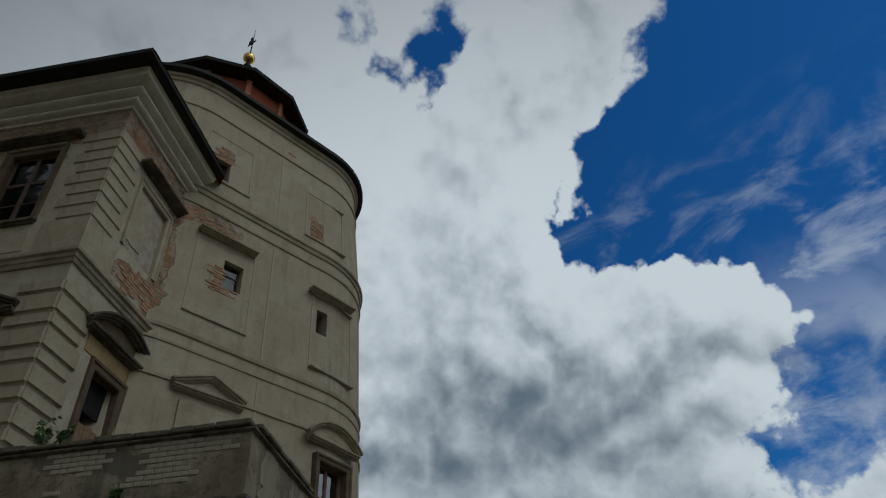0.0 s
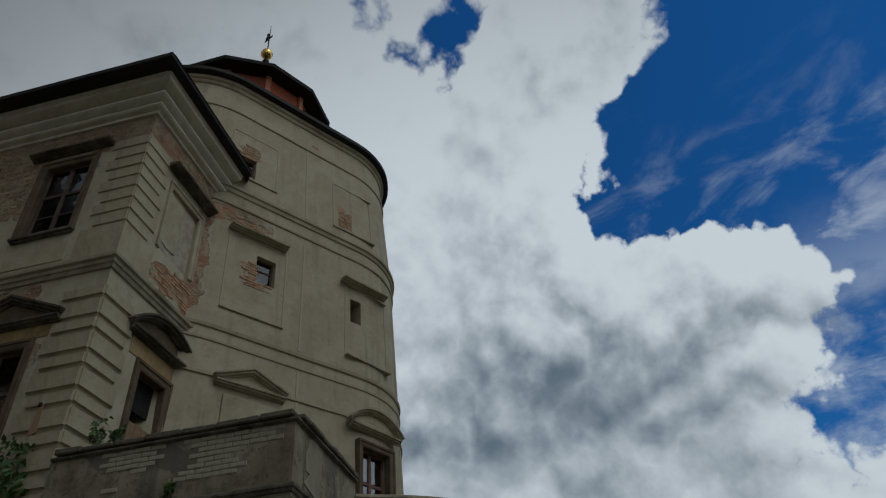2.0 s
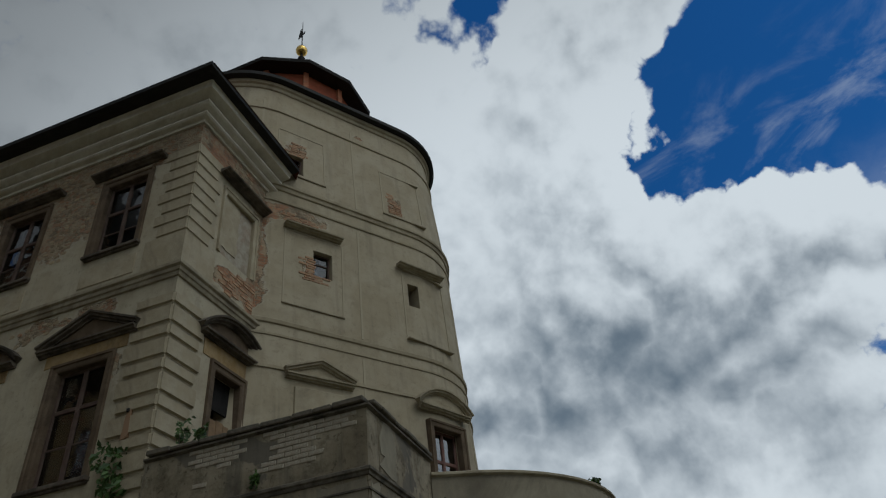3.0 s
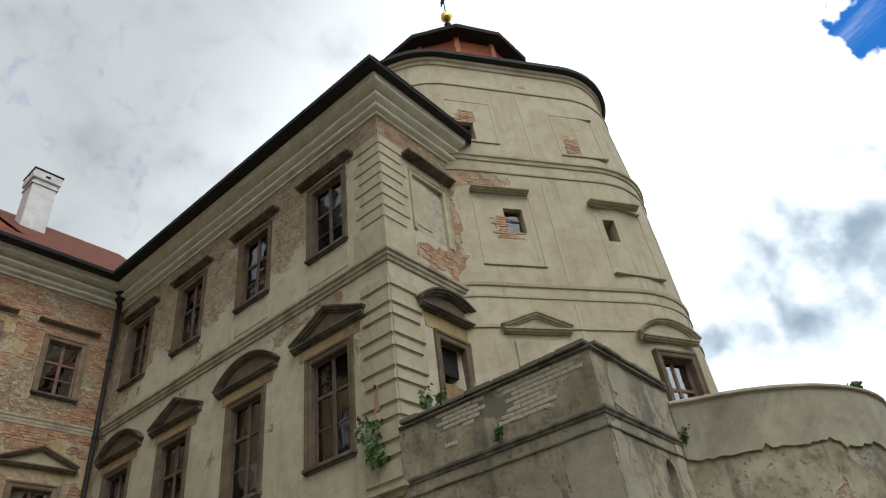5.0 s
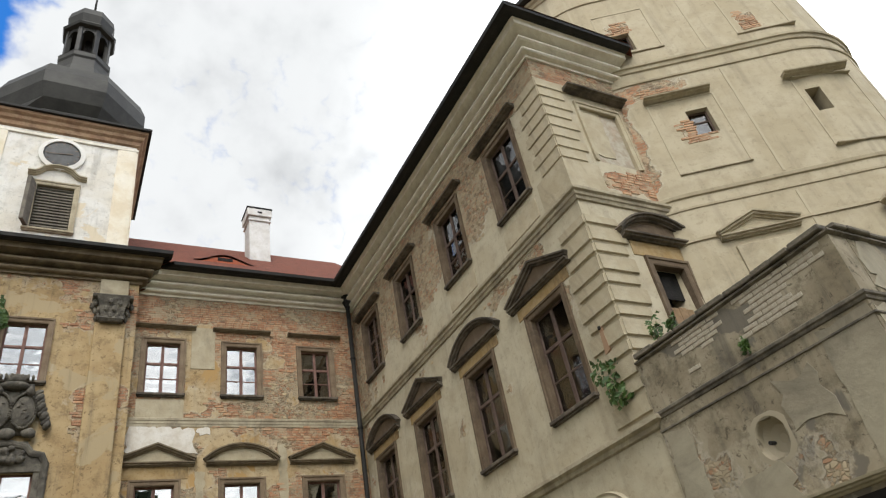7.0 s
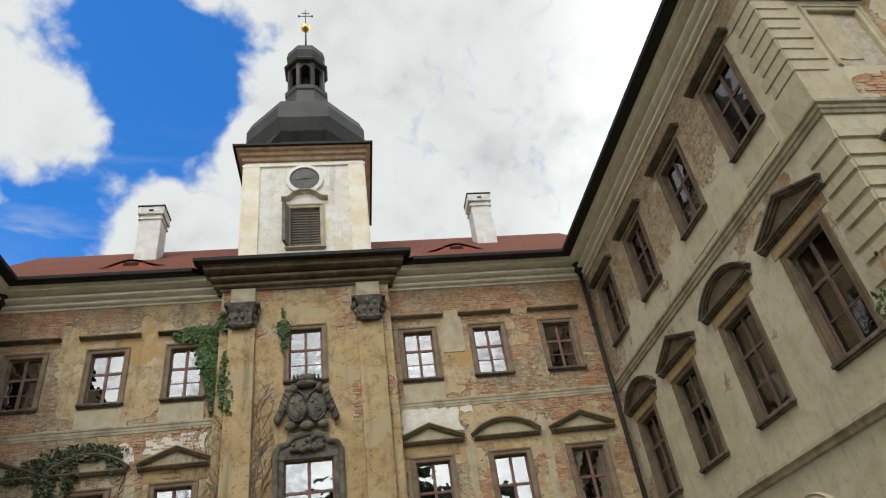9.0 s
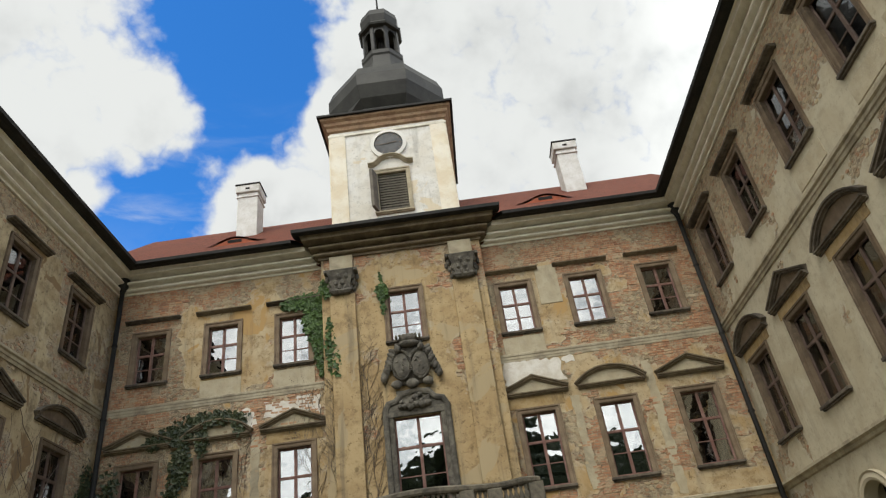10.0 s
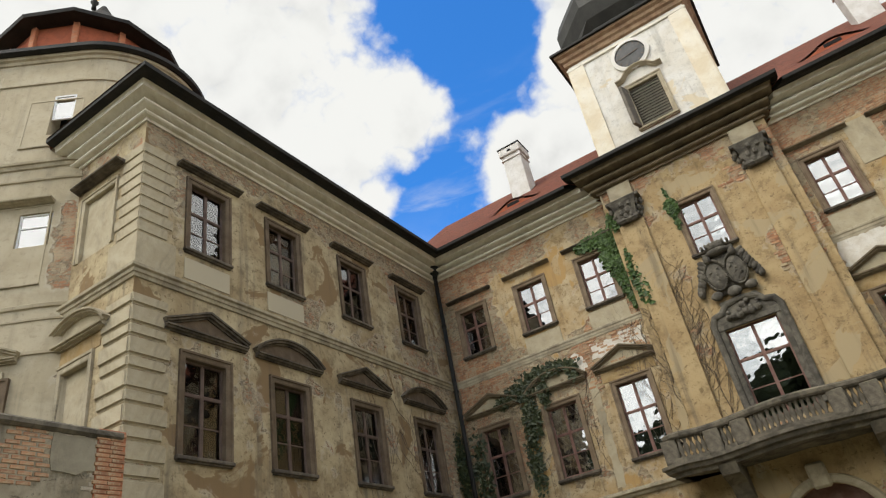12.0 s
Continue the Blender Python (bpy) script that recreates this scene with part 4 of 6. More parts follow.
def tower_bare(u, v, mirror):
    q = 0.12 + 0.2 * noise.noise(Vector((u * 0.9, v * 0.9, 4.4)))
    if mirror:
        return q + 0.42 * soft_box(u, v, -3.2, -2.0, 10.8, 13.6) + 0.25 * soft_box(u, v, -3.2, -2.2, 5.6, 9.4)
    return q + 0.55 * soft_box(u, v, -2.9, -0.5, 13.66, 14.25) + 0.5 * soft_box(u, v, -3.4, -2.35, 10.7, 13.9) + 0.35 * soft_box(u, v, 0.1, 0.9, 18.1, 18.5) + 0.62 * (soft_box(u, v, -2.05, -1.25, 16.3, 16.9, 0.2) + soft_box(u, v, 1.4, 1.85, 15.4, 16.1, 0.2) + soft_box(u, v, -1.55, -1.1, 12.0, 12.8, 0.2) + soft_box(u, v, -1.3, -0.7, 11.9, 12.16, 0.2)) - 0.2 * soft_box(u, v, -2.0, 3.5, 10.7, 13.4)


def corner_tower(mirror):
    """The tower beside a wing; the left one is its mirror image in the court's axis."""
    s = -1 if mirror else 1
    dy = -0.35 if mirror else 0.0

    def at(u, w=0.0, z=13.0):
        p, n = tower_point(u, w + 0.03 * (13.0 - z) - 0.045 * max(0.0, z - 14.9))
        if mirror:
            return Vector((2 * AXIS - p.x + 0.1, p.y + dy)), Vector((-n.x, n.y))
        return p, n

    def fix(bm):
        if mirror:
            bmesh.ops.reverse_faces(bm, faces=bm.faces)
        return bm

    tower = thing("corner_tower", "round-cornered beige plaster tower with a tiled roof and gilded ball", "tower")
    holes = [(-1.99, -1.45, 15.58, 16.3), (-1.14, -0.6, 12.16, 12.98), (1.76, 2.12, 12.1, 12.85), (2.02, 3.02, 6.9, 8.62)]
    if mirror:
        holes = [(-2.0, -1.4, 15.9, 17.45), (-2.0, -1.2, 12.2, 13.2), (1.76, 2.12, 12.1, 12.85), (-1.6, -0.6, 6.9, 8.62)]
    cuts = tower_ring()
    full = 4 * SIDE
    us0 = -T_HALF - full / 2
    cuts = sorted({(c - us0) % full + us0 for c in cuts})
    bm = grid_wall(lambda u, v, w: (*at(u, w, v)[0], v), us0, us0 + full, Z0 - 0.2, 19.2, holes, 0.5, cuts, bare=lambda u, v: (tower_bare(u, v, mirror), 0.45 + 0.4 * noise.noise(Vector((u, v, 2.0)))), fine=0.3)
    part("wall", fix(bm), M_TOWER, tower, "smooth beige plaster with fine stains", smooth=False)
    for prof, mat, name, label in (([(0.0, 10.12), (0.025, 10.13), (0.03, 10.18), (0.0, 10.2)], M_TOWER, "string_course", ""),
                                   ([(0.0, 10.44), (0.04, 10.46), (0.055, 10.54), (0.0, 10.58)], M_TOWER, "string_course", ""),
                                   ([(0.0, 9.28), (0.035, 9.29), (0.035, 9.36), (0.0, 9.37)], M_TOWER, "string_course", ""),
                                   ([(0.0, 14.24), (0.035, 14.25), (0.045, 14.3), (0.0, 14.32)], M_QUOIN, "string_course", ""),
                                   ([(0.0, 14.66), (0.04, 14.68), (0.06, 14.78), (0.10, 14.80), (0.11, 14.87), (0.0, 14.94)], M_QUOIN, "string_course", "moulded band around the tower"),
                                   ([(0.0, 18.0), (0.04, 18.02), (0.04, 18.08), (0.0, 18.1)], M_TOWER, "string_course", ""),
                                   ([(0.0, 18.97), (0.04, 18.99), (0.06, 19.09), (0.12, 19.13), (0.14, 19.25), (0.0, 19.27)], M_QUOIN, "cornice", "coved render cornice"),
                                   ([(0.02, 19.24), (0.22, 19.22), (0.32, 19.27), (0.32, 19.41), (0.1, 19.49)], M_GUTTER, "gutter", "dark metal eaves edge")):
        ring = [tuple(at(c, 0.0, prof[0][1])[0]) for c in cuts]
        part(name, swept(ring[::-1] if mirror else ring, prof, closed=True), mat, tower, label)
    # raised vertical bands and sunk panels
    for u in (-2.75, 0.22, 3.9, -6.5):
        for z0, z1 in ((5.6, 10.06), (10.62, 14.2), (15.0, 18.5)):
            p, n = at(u, 0.0, (z0 + z1) / 2)
            part("lisene", boxed(-0.03, 0.03, -0.012, 0.1, z0 - (z0 + z1) / 2, z1 - (z0 + z1) / 2), M_TOWER, tower, "", facing(p, n, (z0 + z1) / 2) @ pose(0, 0, 0, -4.29 if z0 > 14.9 else -1.72))
    def frame_lines(u0, u1, z0, z1):
        for a, b, c, d in ((u0, u1, z1, z1 + 0.035), (u0 - 0.04, u0, z0, z1), (u1, u1 + 0.04, z0, z1)):
            um = (a + b) / 2
            p, n = at(um, 0.0, (c + d) / 2)
            zm = (c + d) / 2
            part("panel_edge", boxed(-(b - a) / 2, (b - a) / 2, -0.014, 0.1, c - zm, d - zm), M_TOWER, tower, "", facing(p, n, zm) @ pose(0, 0, 0, -4.29 if zm > 14.9 else -1.72))
        p, n = at((u0 + u1) / 2, 0.0, z0)
        part("panel_sill", boxed(-(u1 - u0) / 2 - 0.05, (u1 - u0) / 2 + 0.05, -0.045, 0.1, z0 - 0.045, z0, 0.01), M_HOOD_PALE, tower, "", facing(p, n, 0.0))
    for a, b, c, d in ((-2.2, -0.8, 15.48, 17.25), (1.2, 2.65, 15.3, 17.1), (-1.92, -0.32, 11.12, 13.4), (1.62, 3.15, 11.02, 13.25)):
        frame_lines(a, b, c, d)
    # hoods
    for u, z, kind, w, rise in ((-1.17, 13.45, "flat", 1.65, 0.3), (2.2, 13.28, "flat", 1.6, 0.3), (-0.97, 9.12, "triangle", 1.7, 0.34), (2.5, 9.0, "segment", 1.8, 0.42)):
        p, n = at(u, 0.0, z)
        part("hood", hood_mesh(kind, w, rise, 1.0, True), None, tower, "stone window hood", facing(p, n, z))
    # windows
    for a, b, c, d in holes:
        u = (a + b) / 2
        p, n = at(u, 0.0, (c + d) / 2)
        big = d - c > 1.2 and c < 10
        w, h = b - a, d - c
        win = part("window", surround(w, h, 0.15) if big else boxed(-w / 2 - 0.02, w / 2 + 0.02, 0.12, 0.3, -0.03, 0.0), M_FRAME, tower, "casement in a brown surround" if big else "small deep-set window", facing(p, n, c))
        if big:
            part("sash", sashes(w, h, 2, h * 0.55), M_SASH, win, "", pose(0, 0.1, 0))
            for x0, x1, z0, z1 in panes(w, h, 2, h * 0.55):
                g = part("pane", boxed(x0, x1, 0.232, 0.236, z0, z1), M_GLASS, win)
                g.visible_shadow = False
        elif w > 0.4:                       # a plain casement with one crossbar; the slits stand empty
            tall = h > 1.4
            foot = h * 0.42 if tall else 0.0
            fr = bmesh.new()
            for x0, x1, z0, z1 in ((-w / 2, -w / 2 + 0.05, foot, h), (w / 2 - 0.05, w / 2, foot, h), (-w / 2 + 0.05, w / 2 - 0.05, foot, foot + 0.05),
                                   (-w / 2 + 0.05, w / 2 - 0.05, h - 0.05, h), (-w / 2 + 0.05, w / 2 - 0.05, h * 0.6 - 0.018, h * 0.6 + 0.018)):
                if not (tall and abs(z1 - h * 0.6) < 0.02):
                    box(fr, x0, x1, 0.15 if not mirror else 0.06, 0.2 if not mirror else 0.11, z0, z1, 0.005)
            part("sash", fr, M_WHITE if mirror else M_SASH_DARK, win, "white painted casement" if mirror else "")
            gy = 0.175 if not mirror else 0.085
            g = part("pane", boxed(-w / 2 + 0.05, w / 2 - 0.05, gy, gy + 0.004, foot + 0.05, h - 0.05), M_GLASS if mirror else M_DULL_GLASS, win)
            g.visible_shadow = False
        # Near-black sheet, its colour standing for the unlit room.
        part("backing", boxed(-w / 2 - 0.3, w / 2 + 0.3, 0.56, 0.6, -0.3, h + 0.3), M_DARK, win, "near-black sheet for the shade of the room")
    # the blind panel under the triangular hood
    p, n = at(-0.97, 0.0, 7.8)
    part("panel", boxed(-0.62, 0.62, -0.025, 0.1, 6.6, 8.95, 0.01), M_QUOIN, tower, "blind window panel", facing(p, n, 0.0))
    # roof and lantern
    bm = bmesh.new()
    uvl = bm.loops.layers.uv.new("UVMap")
    low = [bm.verts.new((*at(c, 0.22, 19.35)[0], 19.43)) for c in cuts]
    cc = Vector((T_C.x, T_C.y)) if not mirror else Vector((2 * AXIS - T_C.x + 0.1, T_C.y + dy))
    high = [bm.verts.new((*(cc + (at(c)[0] - cc) * 0.56), 21.2)) for c in cuts]
    k = len(cuts)
    for i in range(k):
        f = bm.faces.new((low[i], low[(i + 1) % k], high[(i + 1) % k], high[i]))
        for l, q in zip(f.loops, ((i, 0), (i + 1, 0), (i + 1, 14), (i, 14))):
            l[uvl].uv = (q[0] * 0.36, q[1] * 0.36)
    bm.faces.new(high)
    part("roof", fix(bm), M_TILE, tower, "low clay tile roof")
    ang = math.degrees(math.atan2(T_N[0] * s, -T_N[1]))
    lm = pose(cc.x, cc.y, 0, 0, 0, ang)
    t0 = radians(-136) if not mirror else radians(-44)
    part("lantern_wall", lathe(bmesh.new(), [(2.72, 20.6), (2.72, 23.0)], 12, cc.x, cc.y, t0), M_REDWALL, tower, "red rendered lantern wall")
    for q in range(12):
        th = t0 + q * math.pi / 6
        part("lantern_post", boxed(-0.1, 0.1, -0.1, 0.1, 20.7, 22.95, 0.01), M_BRICK, tower, "", pose(cc.x + 2.72 * math.cos(th), cc.y + 2.72 * math.sin(th), 0, 0, 0, math.degrees(th)))
    part("lantern_roof", lathe(bmesh.new(), [(2.6, 22.9), (3.28, 22.95), (3.32, 23.08), (2.2, 24.3), (1.1, 25.6), (0.4, 26.6), (0.12, 27.2)], 12, cc.x, cc.y, t0), M_GUTTER, tower, "dark sheet-metal lantern roof")
    bm = lathe(bmesh.new(), [(0.10, 27.2), (0.07, 27.5), (0.16, 27.6), (0.06, 27.7), (0.06, 28.0)], 10)
    fx, fy = cc.x + 0.16 * s, cc.y - 0.34
    part("finial", bm, M_GUTTER, tower, "", pose(fx, fy, -0.25), True)
    bm = bmesh.new()
    bmesh.ops.create_uvsphere(bm, u_segments=20, v_segments=12, radius=0.26)
    part("ball", bm, M_GOLD, tower, "gilded ball", pose(fx, fy, 27.9), True)
    bm = lathe(bmesh.new(), [(0.03, 28.6), (0.022, 29.6), (0.012, 30.6)], 6)
    for z0, z1, x0, x1 in ((29.6, 29.75, -0.06, 0.34), (29.75, 29.95, 0.02, 0.30), (29.95, 30.15, 0.10, 0.22), (29.5, 29.6, -0.25, 0.1)):
        box(bm, x0, x1, -0.012, 0.012, z0, z1)
    part("weather_vane", bm, M_GUTTER, tower, "thin metal weather vane", pose(fx, fy, -0.5, 0, 0, 60))
    return tower, at


right_tower, right_at = corner_tower(False)
left_tower, left_at = corner_tower(True)


# bare brick where the render has dropped round the tower's openings: single bricks, proud of the sunk bed
def brick_patch(tower, at, u0, u1, z0, z1, keep, seed):
    rnd = random.Random(seed)
    me = cached(("brick",), lambda: boxed(-0.115, 0.115, -0.012, 0.05, -0.03, 0.03, 0.006), M_BRICK1)
    z, row = z0, 0
    while z < z1:
        u = u0 + (0.06 if row % 2 else 0.0) + rnd.uniform(-0.04, 0.04)
        while u < u1:
            if keep((u - u0) / (u1 - u0), (z - z0) / (z1 - z0)) and rnd.random() > 0.06:
                p, n = at(u, 0.0, z)
                part("brick", me, None, tower, "", facing(p, n, z) @ pose(0, rnd.uniform(-0.012, 0.008), 0, 0, rnd.uniform(-2, 2), 0))
            u += 0.25
        z += 0.078
        row += 1


brick_patch(right_tower, right_at, -2.0, -1.3, 16.34, 16.85, lambda a, b: abs(a - 0.5) < 0.52 - 0.25 * b, 1)
brick_patch(right_tower, right_at, 1.45, 1.9, 15.42, 16.2, lambda a, b: a < 1 - b * 0.8, 2)
brick_patch(right_tower, right_at, -1.5, -1.16, 12.05, 12.75, lambda a, b: a > 0.1, 3)
brick_patch(right_tower, right_at, -1.3, -0.75, 11.98, 12.14, lambda a, b: True, 4)
brick_patch(right_tower, right_at, -1.9, -0.9, 13.72, 13.98, lambda a, b: b < 1 - a * 0.5, 5)

# ---- clock tower over the middle bay ----
clock_tower = thing("clock_tower", "white plastered clock tower with a dark onion dome and open lantern", "tower")
CX0, CX1, CY0, CY1 = AXIS - 2.29, AXIS + 2.25, 21.1, 25.7
CL_W = [((CX0, CY0), (CX1, CY0)), ((CX1, CY0), (CX1, CY1)), ((CX1, CY1), (CX0, CY1)), ((CX0, CY1), (CX0, CY0))]
for k, (p, q) in enumerate(CL_W):
    a, d, length = Vector(p), (Vector(q) - Vector(p)).normalized(), (Vector(q) - Vector(p)).length
    n = right_normal(p, q)
    hs = [(length / 2 - 0.55, length / 2 + 0.55, 16.45, 18.25)] if k == 0 else []
    part("wall", grid_wall(lambda u, v, w: (a.x + d.x * u + n.x * w, a.y + d.y * u + n.y * w, v), 0, length, 15.3, 20.6, hs, 0.4, u_shift=300 + 9 * k), M_CLOCK, clock_tower, "whitewashed plaster with yellowish wear" if k == 0 else "")
    for u in (0.3, length - 0.3):
        part("pilaster", boxed(-0.3, 0.3, -0.05, 0.05, 15.35, 20.45), M_PILASTER, clock_tower, "worn ochre corner pilaster", facing(a + d * u, n, 0))
cring = [(CX0, CY0), (CX1, CY0), (CX1, CY1), (CX0, CY1)]
part("cornice", swept(cring, [(0.0, 20.3), (0.06, 20.32), (0.06, 20.42), (0.0, 20.44)], closed=True), M_CORNICE, clock_tower)
part("cornice", swept(cring, [(0.0, 20.55), (0.08, 20.6), (0.10, 20.75), (0.18, 20.82), (0.20, 20.95), (0.30, 21.02), (0.32, 21.12), (0.0, 21.14)], closed=True), M_RUST, clock_tower, "brown moulded cornice")
part("eaves_sheet", swept(cring, [(0.22, 21.13), (0.42, 21.13), (0.42, 21.22), (0.0, 21.3)], closed=True), M_GUTTER, clock_tower, "dark sheet-metal eaves")
cx, cy = (CX0 + CX1) / 2, (CY0 + CY1) / 2
# onion dome: square foot turning into eight sides
bm = bmesh.new()
prof = [(2.5, 21.25, 0), (2.2, 21.6, 0.3), (2.12, 21.9, 0.7), (2.38, 22.3, 1), (2.58, 22.9, 1), (2.58, 23.5, 1), (2.38, 24.05, 1), (1.9, 24.45, 1), (1.38, 24.75, 1), (1.12, 25.2, 1), (1.0, 25.8, 1), (0.95, 26.3, 1), (1.0, 26.4, 1), (1.0, 26.62, 1)]
rings = []
for r, z, f in prof:
    row = []
    for i in range(16):
        th = 2 * math.pi * (i + 0.0) / 16
        oc = math.cos(math.pi / 8) / math.cos((th + math.pi / 8) % (math.pi / 4) - math.pi / 8)
        sq = 1 / max(abs(math.cos(th)), abs(math.sin(th)))
        k = sq * (1 - f) + oc * 1.04 * f
        row.append(bm.verts.new((cx + r * k * math.cos(th), cy + r * k * math.sin(th), z)))
    rings.append(row)
for a, b in zip(rings, rings[1:]):
    for i in range(16):
        bm.faces.new((a[i], a[(i + 1) % 16], b[(i + 1) % 16], b[i]))
bm.faces.new(rings[-1])
part("onion_dome", bm, M_COPPER, clock_tower, "dark sheet-metal onion dome")
part("lantern_floor", lathe(bmesh.new(), [(1.0, 26.55), (1.05, 26.65), (0.9, 26.75)], 8, cx, cy, math.pi / 8), M_COPPER, clock_tower)
for i in range(8):
    th = math.pi / 8 + i * math.pi / 4
    part("lantern_post", boxed(-0.1, 0.1, -0.09, 0.09, 26.7, 28.35, 0.015), M_COPPER, clock_tower, "", pose(cx + 0.80 * math.cos(th), cy + 0.80 * math.sin(th), 0, 0, 0, math.degrees(th)))
    mid = i * math.pi / 4
    bm = bmesh.new()
    pts = [(-0.30, 28.4), (-0.30, 27.95)] + [(-0.21 * math.cos(math.pi * q / 8), 27.95 + 0.24 * math.sin(math.pi * q / 8)) for q in range(9)] + [(0.30, 27.95), (0.30, 28.4)]
    prism(bm, pts, -0.05, 0.05)
    part("lantern_arch", bm, M_COPPER, clock_tower, "", pose(cx + 0.76 * math.cos(mid), cy + 0.76 * math.sin(mid), 0, 0, 0, math.degrees(mid) + 90))
part("lantern_core", lathe(bmesh.new(), [(0.16, 26.7), (0.16, 28.4)], 8, cx, cy), M_DARK, clock_tower, "dark bell frame")
part("lantern_dome", lathe(bmesh.new(), [(0.85, 28.32), (1.05, 28.4), (1.1, 28.5), (0.95, 28.62), (0.88, 28.8), (0.98, 29.2), (0.90, 29.6), (0.55, 29.95), (0.2, 30.2), (0.08, 30.5)], 8, cx, cy, math.pi / 8), M_COPPER, clock_tower, "small sheet-metal cupola")
part("spike", lathe(bmesh.new(), [(0.05, 30.4), (0.035, 32.0)], 8, cx, cy), M_GUTTER, clock_tower, "", None, True)
bm = bmesh.new()
bmesh.ops.create_uvsphere(bm, u_segments=20, v_segments=12, radius=0.24)
part("ball", bm, M_GOLD, clock_tower, "gilded ball", pose(cx, cy, 32.05), True)
bm = lathe(bmesh.new(), [(0.025, 32.2), (0.015, 33.6)], 6)
for z, w in ((33.05, 0.34), (33.3, 0.2)):
    box(bm, -w, w, -0.012, 0.012, z - 0.02, z + 0.02)
for x in (-0.34, 0.34):
    box(bm, x - 0.05, x + 0.05, -0.012, 0.012, 32.98, 33.12)
part("cross", bm, M_GUTTER, clock_tower, "thin iron cross", pose(cx, cy, 0))
# clock
clock = part("clock", lathe(bmesh.new(), [(0.56, 0.0), (0.56, 0.06), (0.5, 0.07)], 32), M_CLOCKFACE, clock_tower, "dark round clock dial", pose(cx, CY0, 19.62, 90), True)
ring = bmesh.new()
for r0, r1, h0, h1 in ((0.56, 0.70, 0.0, 0.11),):
    rings = []
    for r, z in ((r0, h0), (r0, h1), (r1, h1 * 0.8), (r1, h0)):
        rings.append([ring.verts.new((r * math.cos(2 * math.pi * i / 32), r * math.sin(2 * math.pi * i / 32), z)) for i in range(32)])
    for a, b in zip(rings, rings[1:]):
        for i in range(32):
            ring.faces.new((a[i], a[(i + 1) % 32], b[(i + 1) % 32], b[i]))
part("dial_ring", ring, M_CLOCK, clock, "white moulded ring")
bm = bmesh.new()
for i in range(12):
    m2 = Matrix.Rotation(math.pi / 6 * i, 4, "Z")
    n0 = len(bm.verts)
    box(bm, -0.015, 0.015, 0.42, 0.52, 0.07, 0.078)
    bmesh.ops.transform(bm, matrix=m2, verts=list(bm.verts)[n0:])
part("hour_marks", bm, M_STEM, clock, "worn hour marks")
part("clock_hand", boxed(-0.018, 0.018, -0.06, 0.32, 0.085, 0.092), M_STEM, clock, "", pose(0, 0, 0, 0, 0, -80))
part("clock_hand", boxed(-0.013, 0.013, -0.06, 0.42, 0.094, 0.1), M_STEM, clock, "", pose(0, 0, 0, 0, 0, 95))
# louvred belfry window with its curved hood
bw = part("belfry_window", surround(1.1, 1.8, 0.15), M_HOOD_PALE, clock_tower, "louvred opening in a grey stone surround", facing((cx, CY0), (0, -1), 16.45))
for k in range(15):
    part("louvre", cached(("louvre",), lambda: boxed(-0.52, 0.52, -0.07, 0.07, -0.012, 0.012), M_LOUVRE), None, bw, "", pose(0, 0.1, 0.09 + k * 0.118, 62))
part("backing", boxed(-0.6, 0.6, 0.3, 0.34, -0.05, 1.85), M_DARK, bw)
part("shutter", boxed(-0.07, 0.05, -0.42, -0.01, 0.02, 1.75, 0.01), M_LOUVRE, bw, "open grey shutter", pose(-0.6, -0.05, 0, 0, 0, -18))
part("sill", sill(1.1, 0.12), M_HOOD_PALE, bw)
arc = [(-0.85, 0.0), (-0.62, 0.02), (-0.5, 0.1), (-0.36, 0.26), (-0.18, 0.34), (0, 0.36), (0.18, 0.34), (0.36, 0.26), (0.5, 0.1), (0.62, 0.02), (0.85, 0.0)]
part("hood", moulded(arc, [(o * 0.9, t * 0.7) for o, t in bar_profile()]), M_STRING, bw, "curved baroque hood", pose(0, 0, 2.12))

# ---- chimneys and eyebrow dormers ----
def chimney():
    bm = boxed(-0.42, 0.42, -0.42, 0.42, -0.9, 2.25, 0.02)
    ob = thing("chimney", "tall whitewashed chimney with a corbelled head on the tiled roof", "chimney", group="roof chimneys")
    part("shaft", bm, M_CHIMNEY, ob)
    part("collar", boxed(-0.47, 0.47, -0.47, 0.47, 2.0, 2.08, 0.015), M_CHIMNEY, ob)
    part("head", boxed(-0.50, 0.50, -0.50, 0.50, 2.25, 2.62, 0.02), M_CHIMNEY, ob)
    part("cap", boxed(-0.53, 0.53, -0.53, 0.53, 2.62, 2.68, 0.01), M_GUTTER, ob)
    part("flashing", boxed(-0.5, 0.5, -0.5, 0.5, -0.75, -0.3), M_GUTTER, ob)
    # No hole is cut: a near-black plate carries its shade.
    part("soot_hole", boxed(-0.09, 0.09, -0.515, -0.49, 2.38, 2.46), M_DARK, ob)
    return ob


first = chimney()
first.matrix_basis = pose(-9.55, 23.9, 17.9)
copy_thing(first, pose(3.93, 23.9, 17.9))


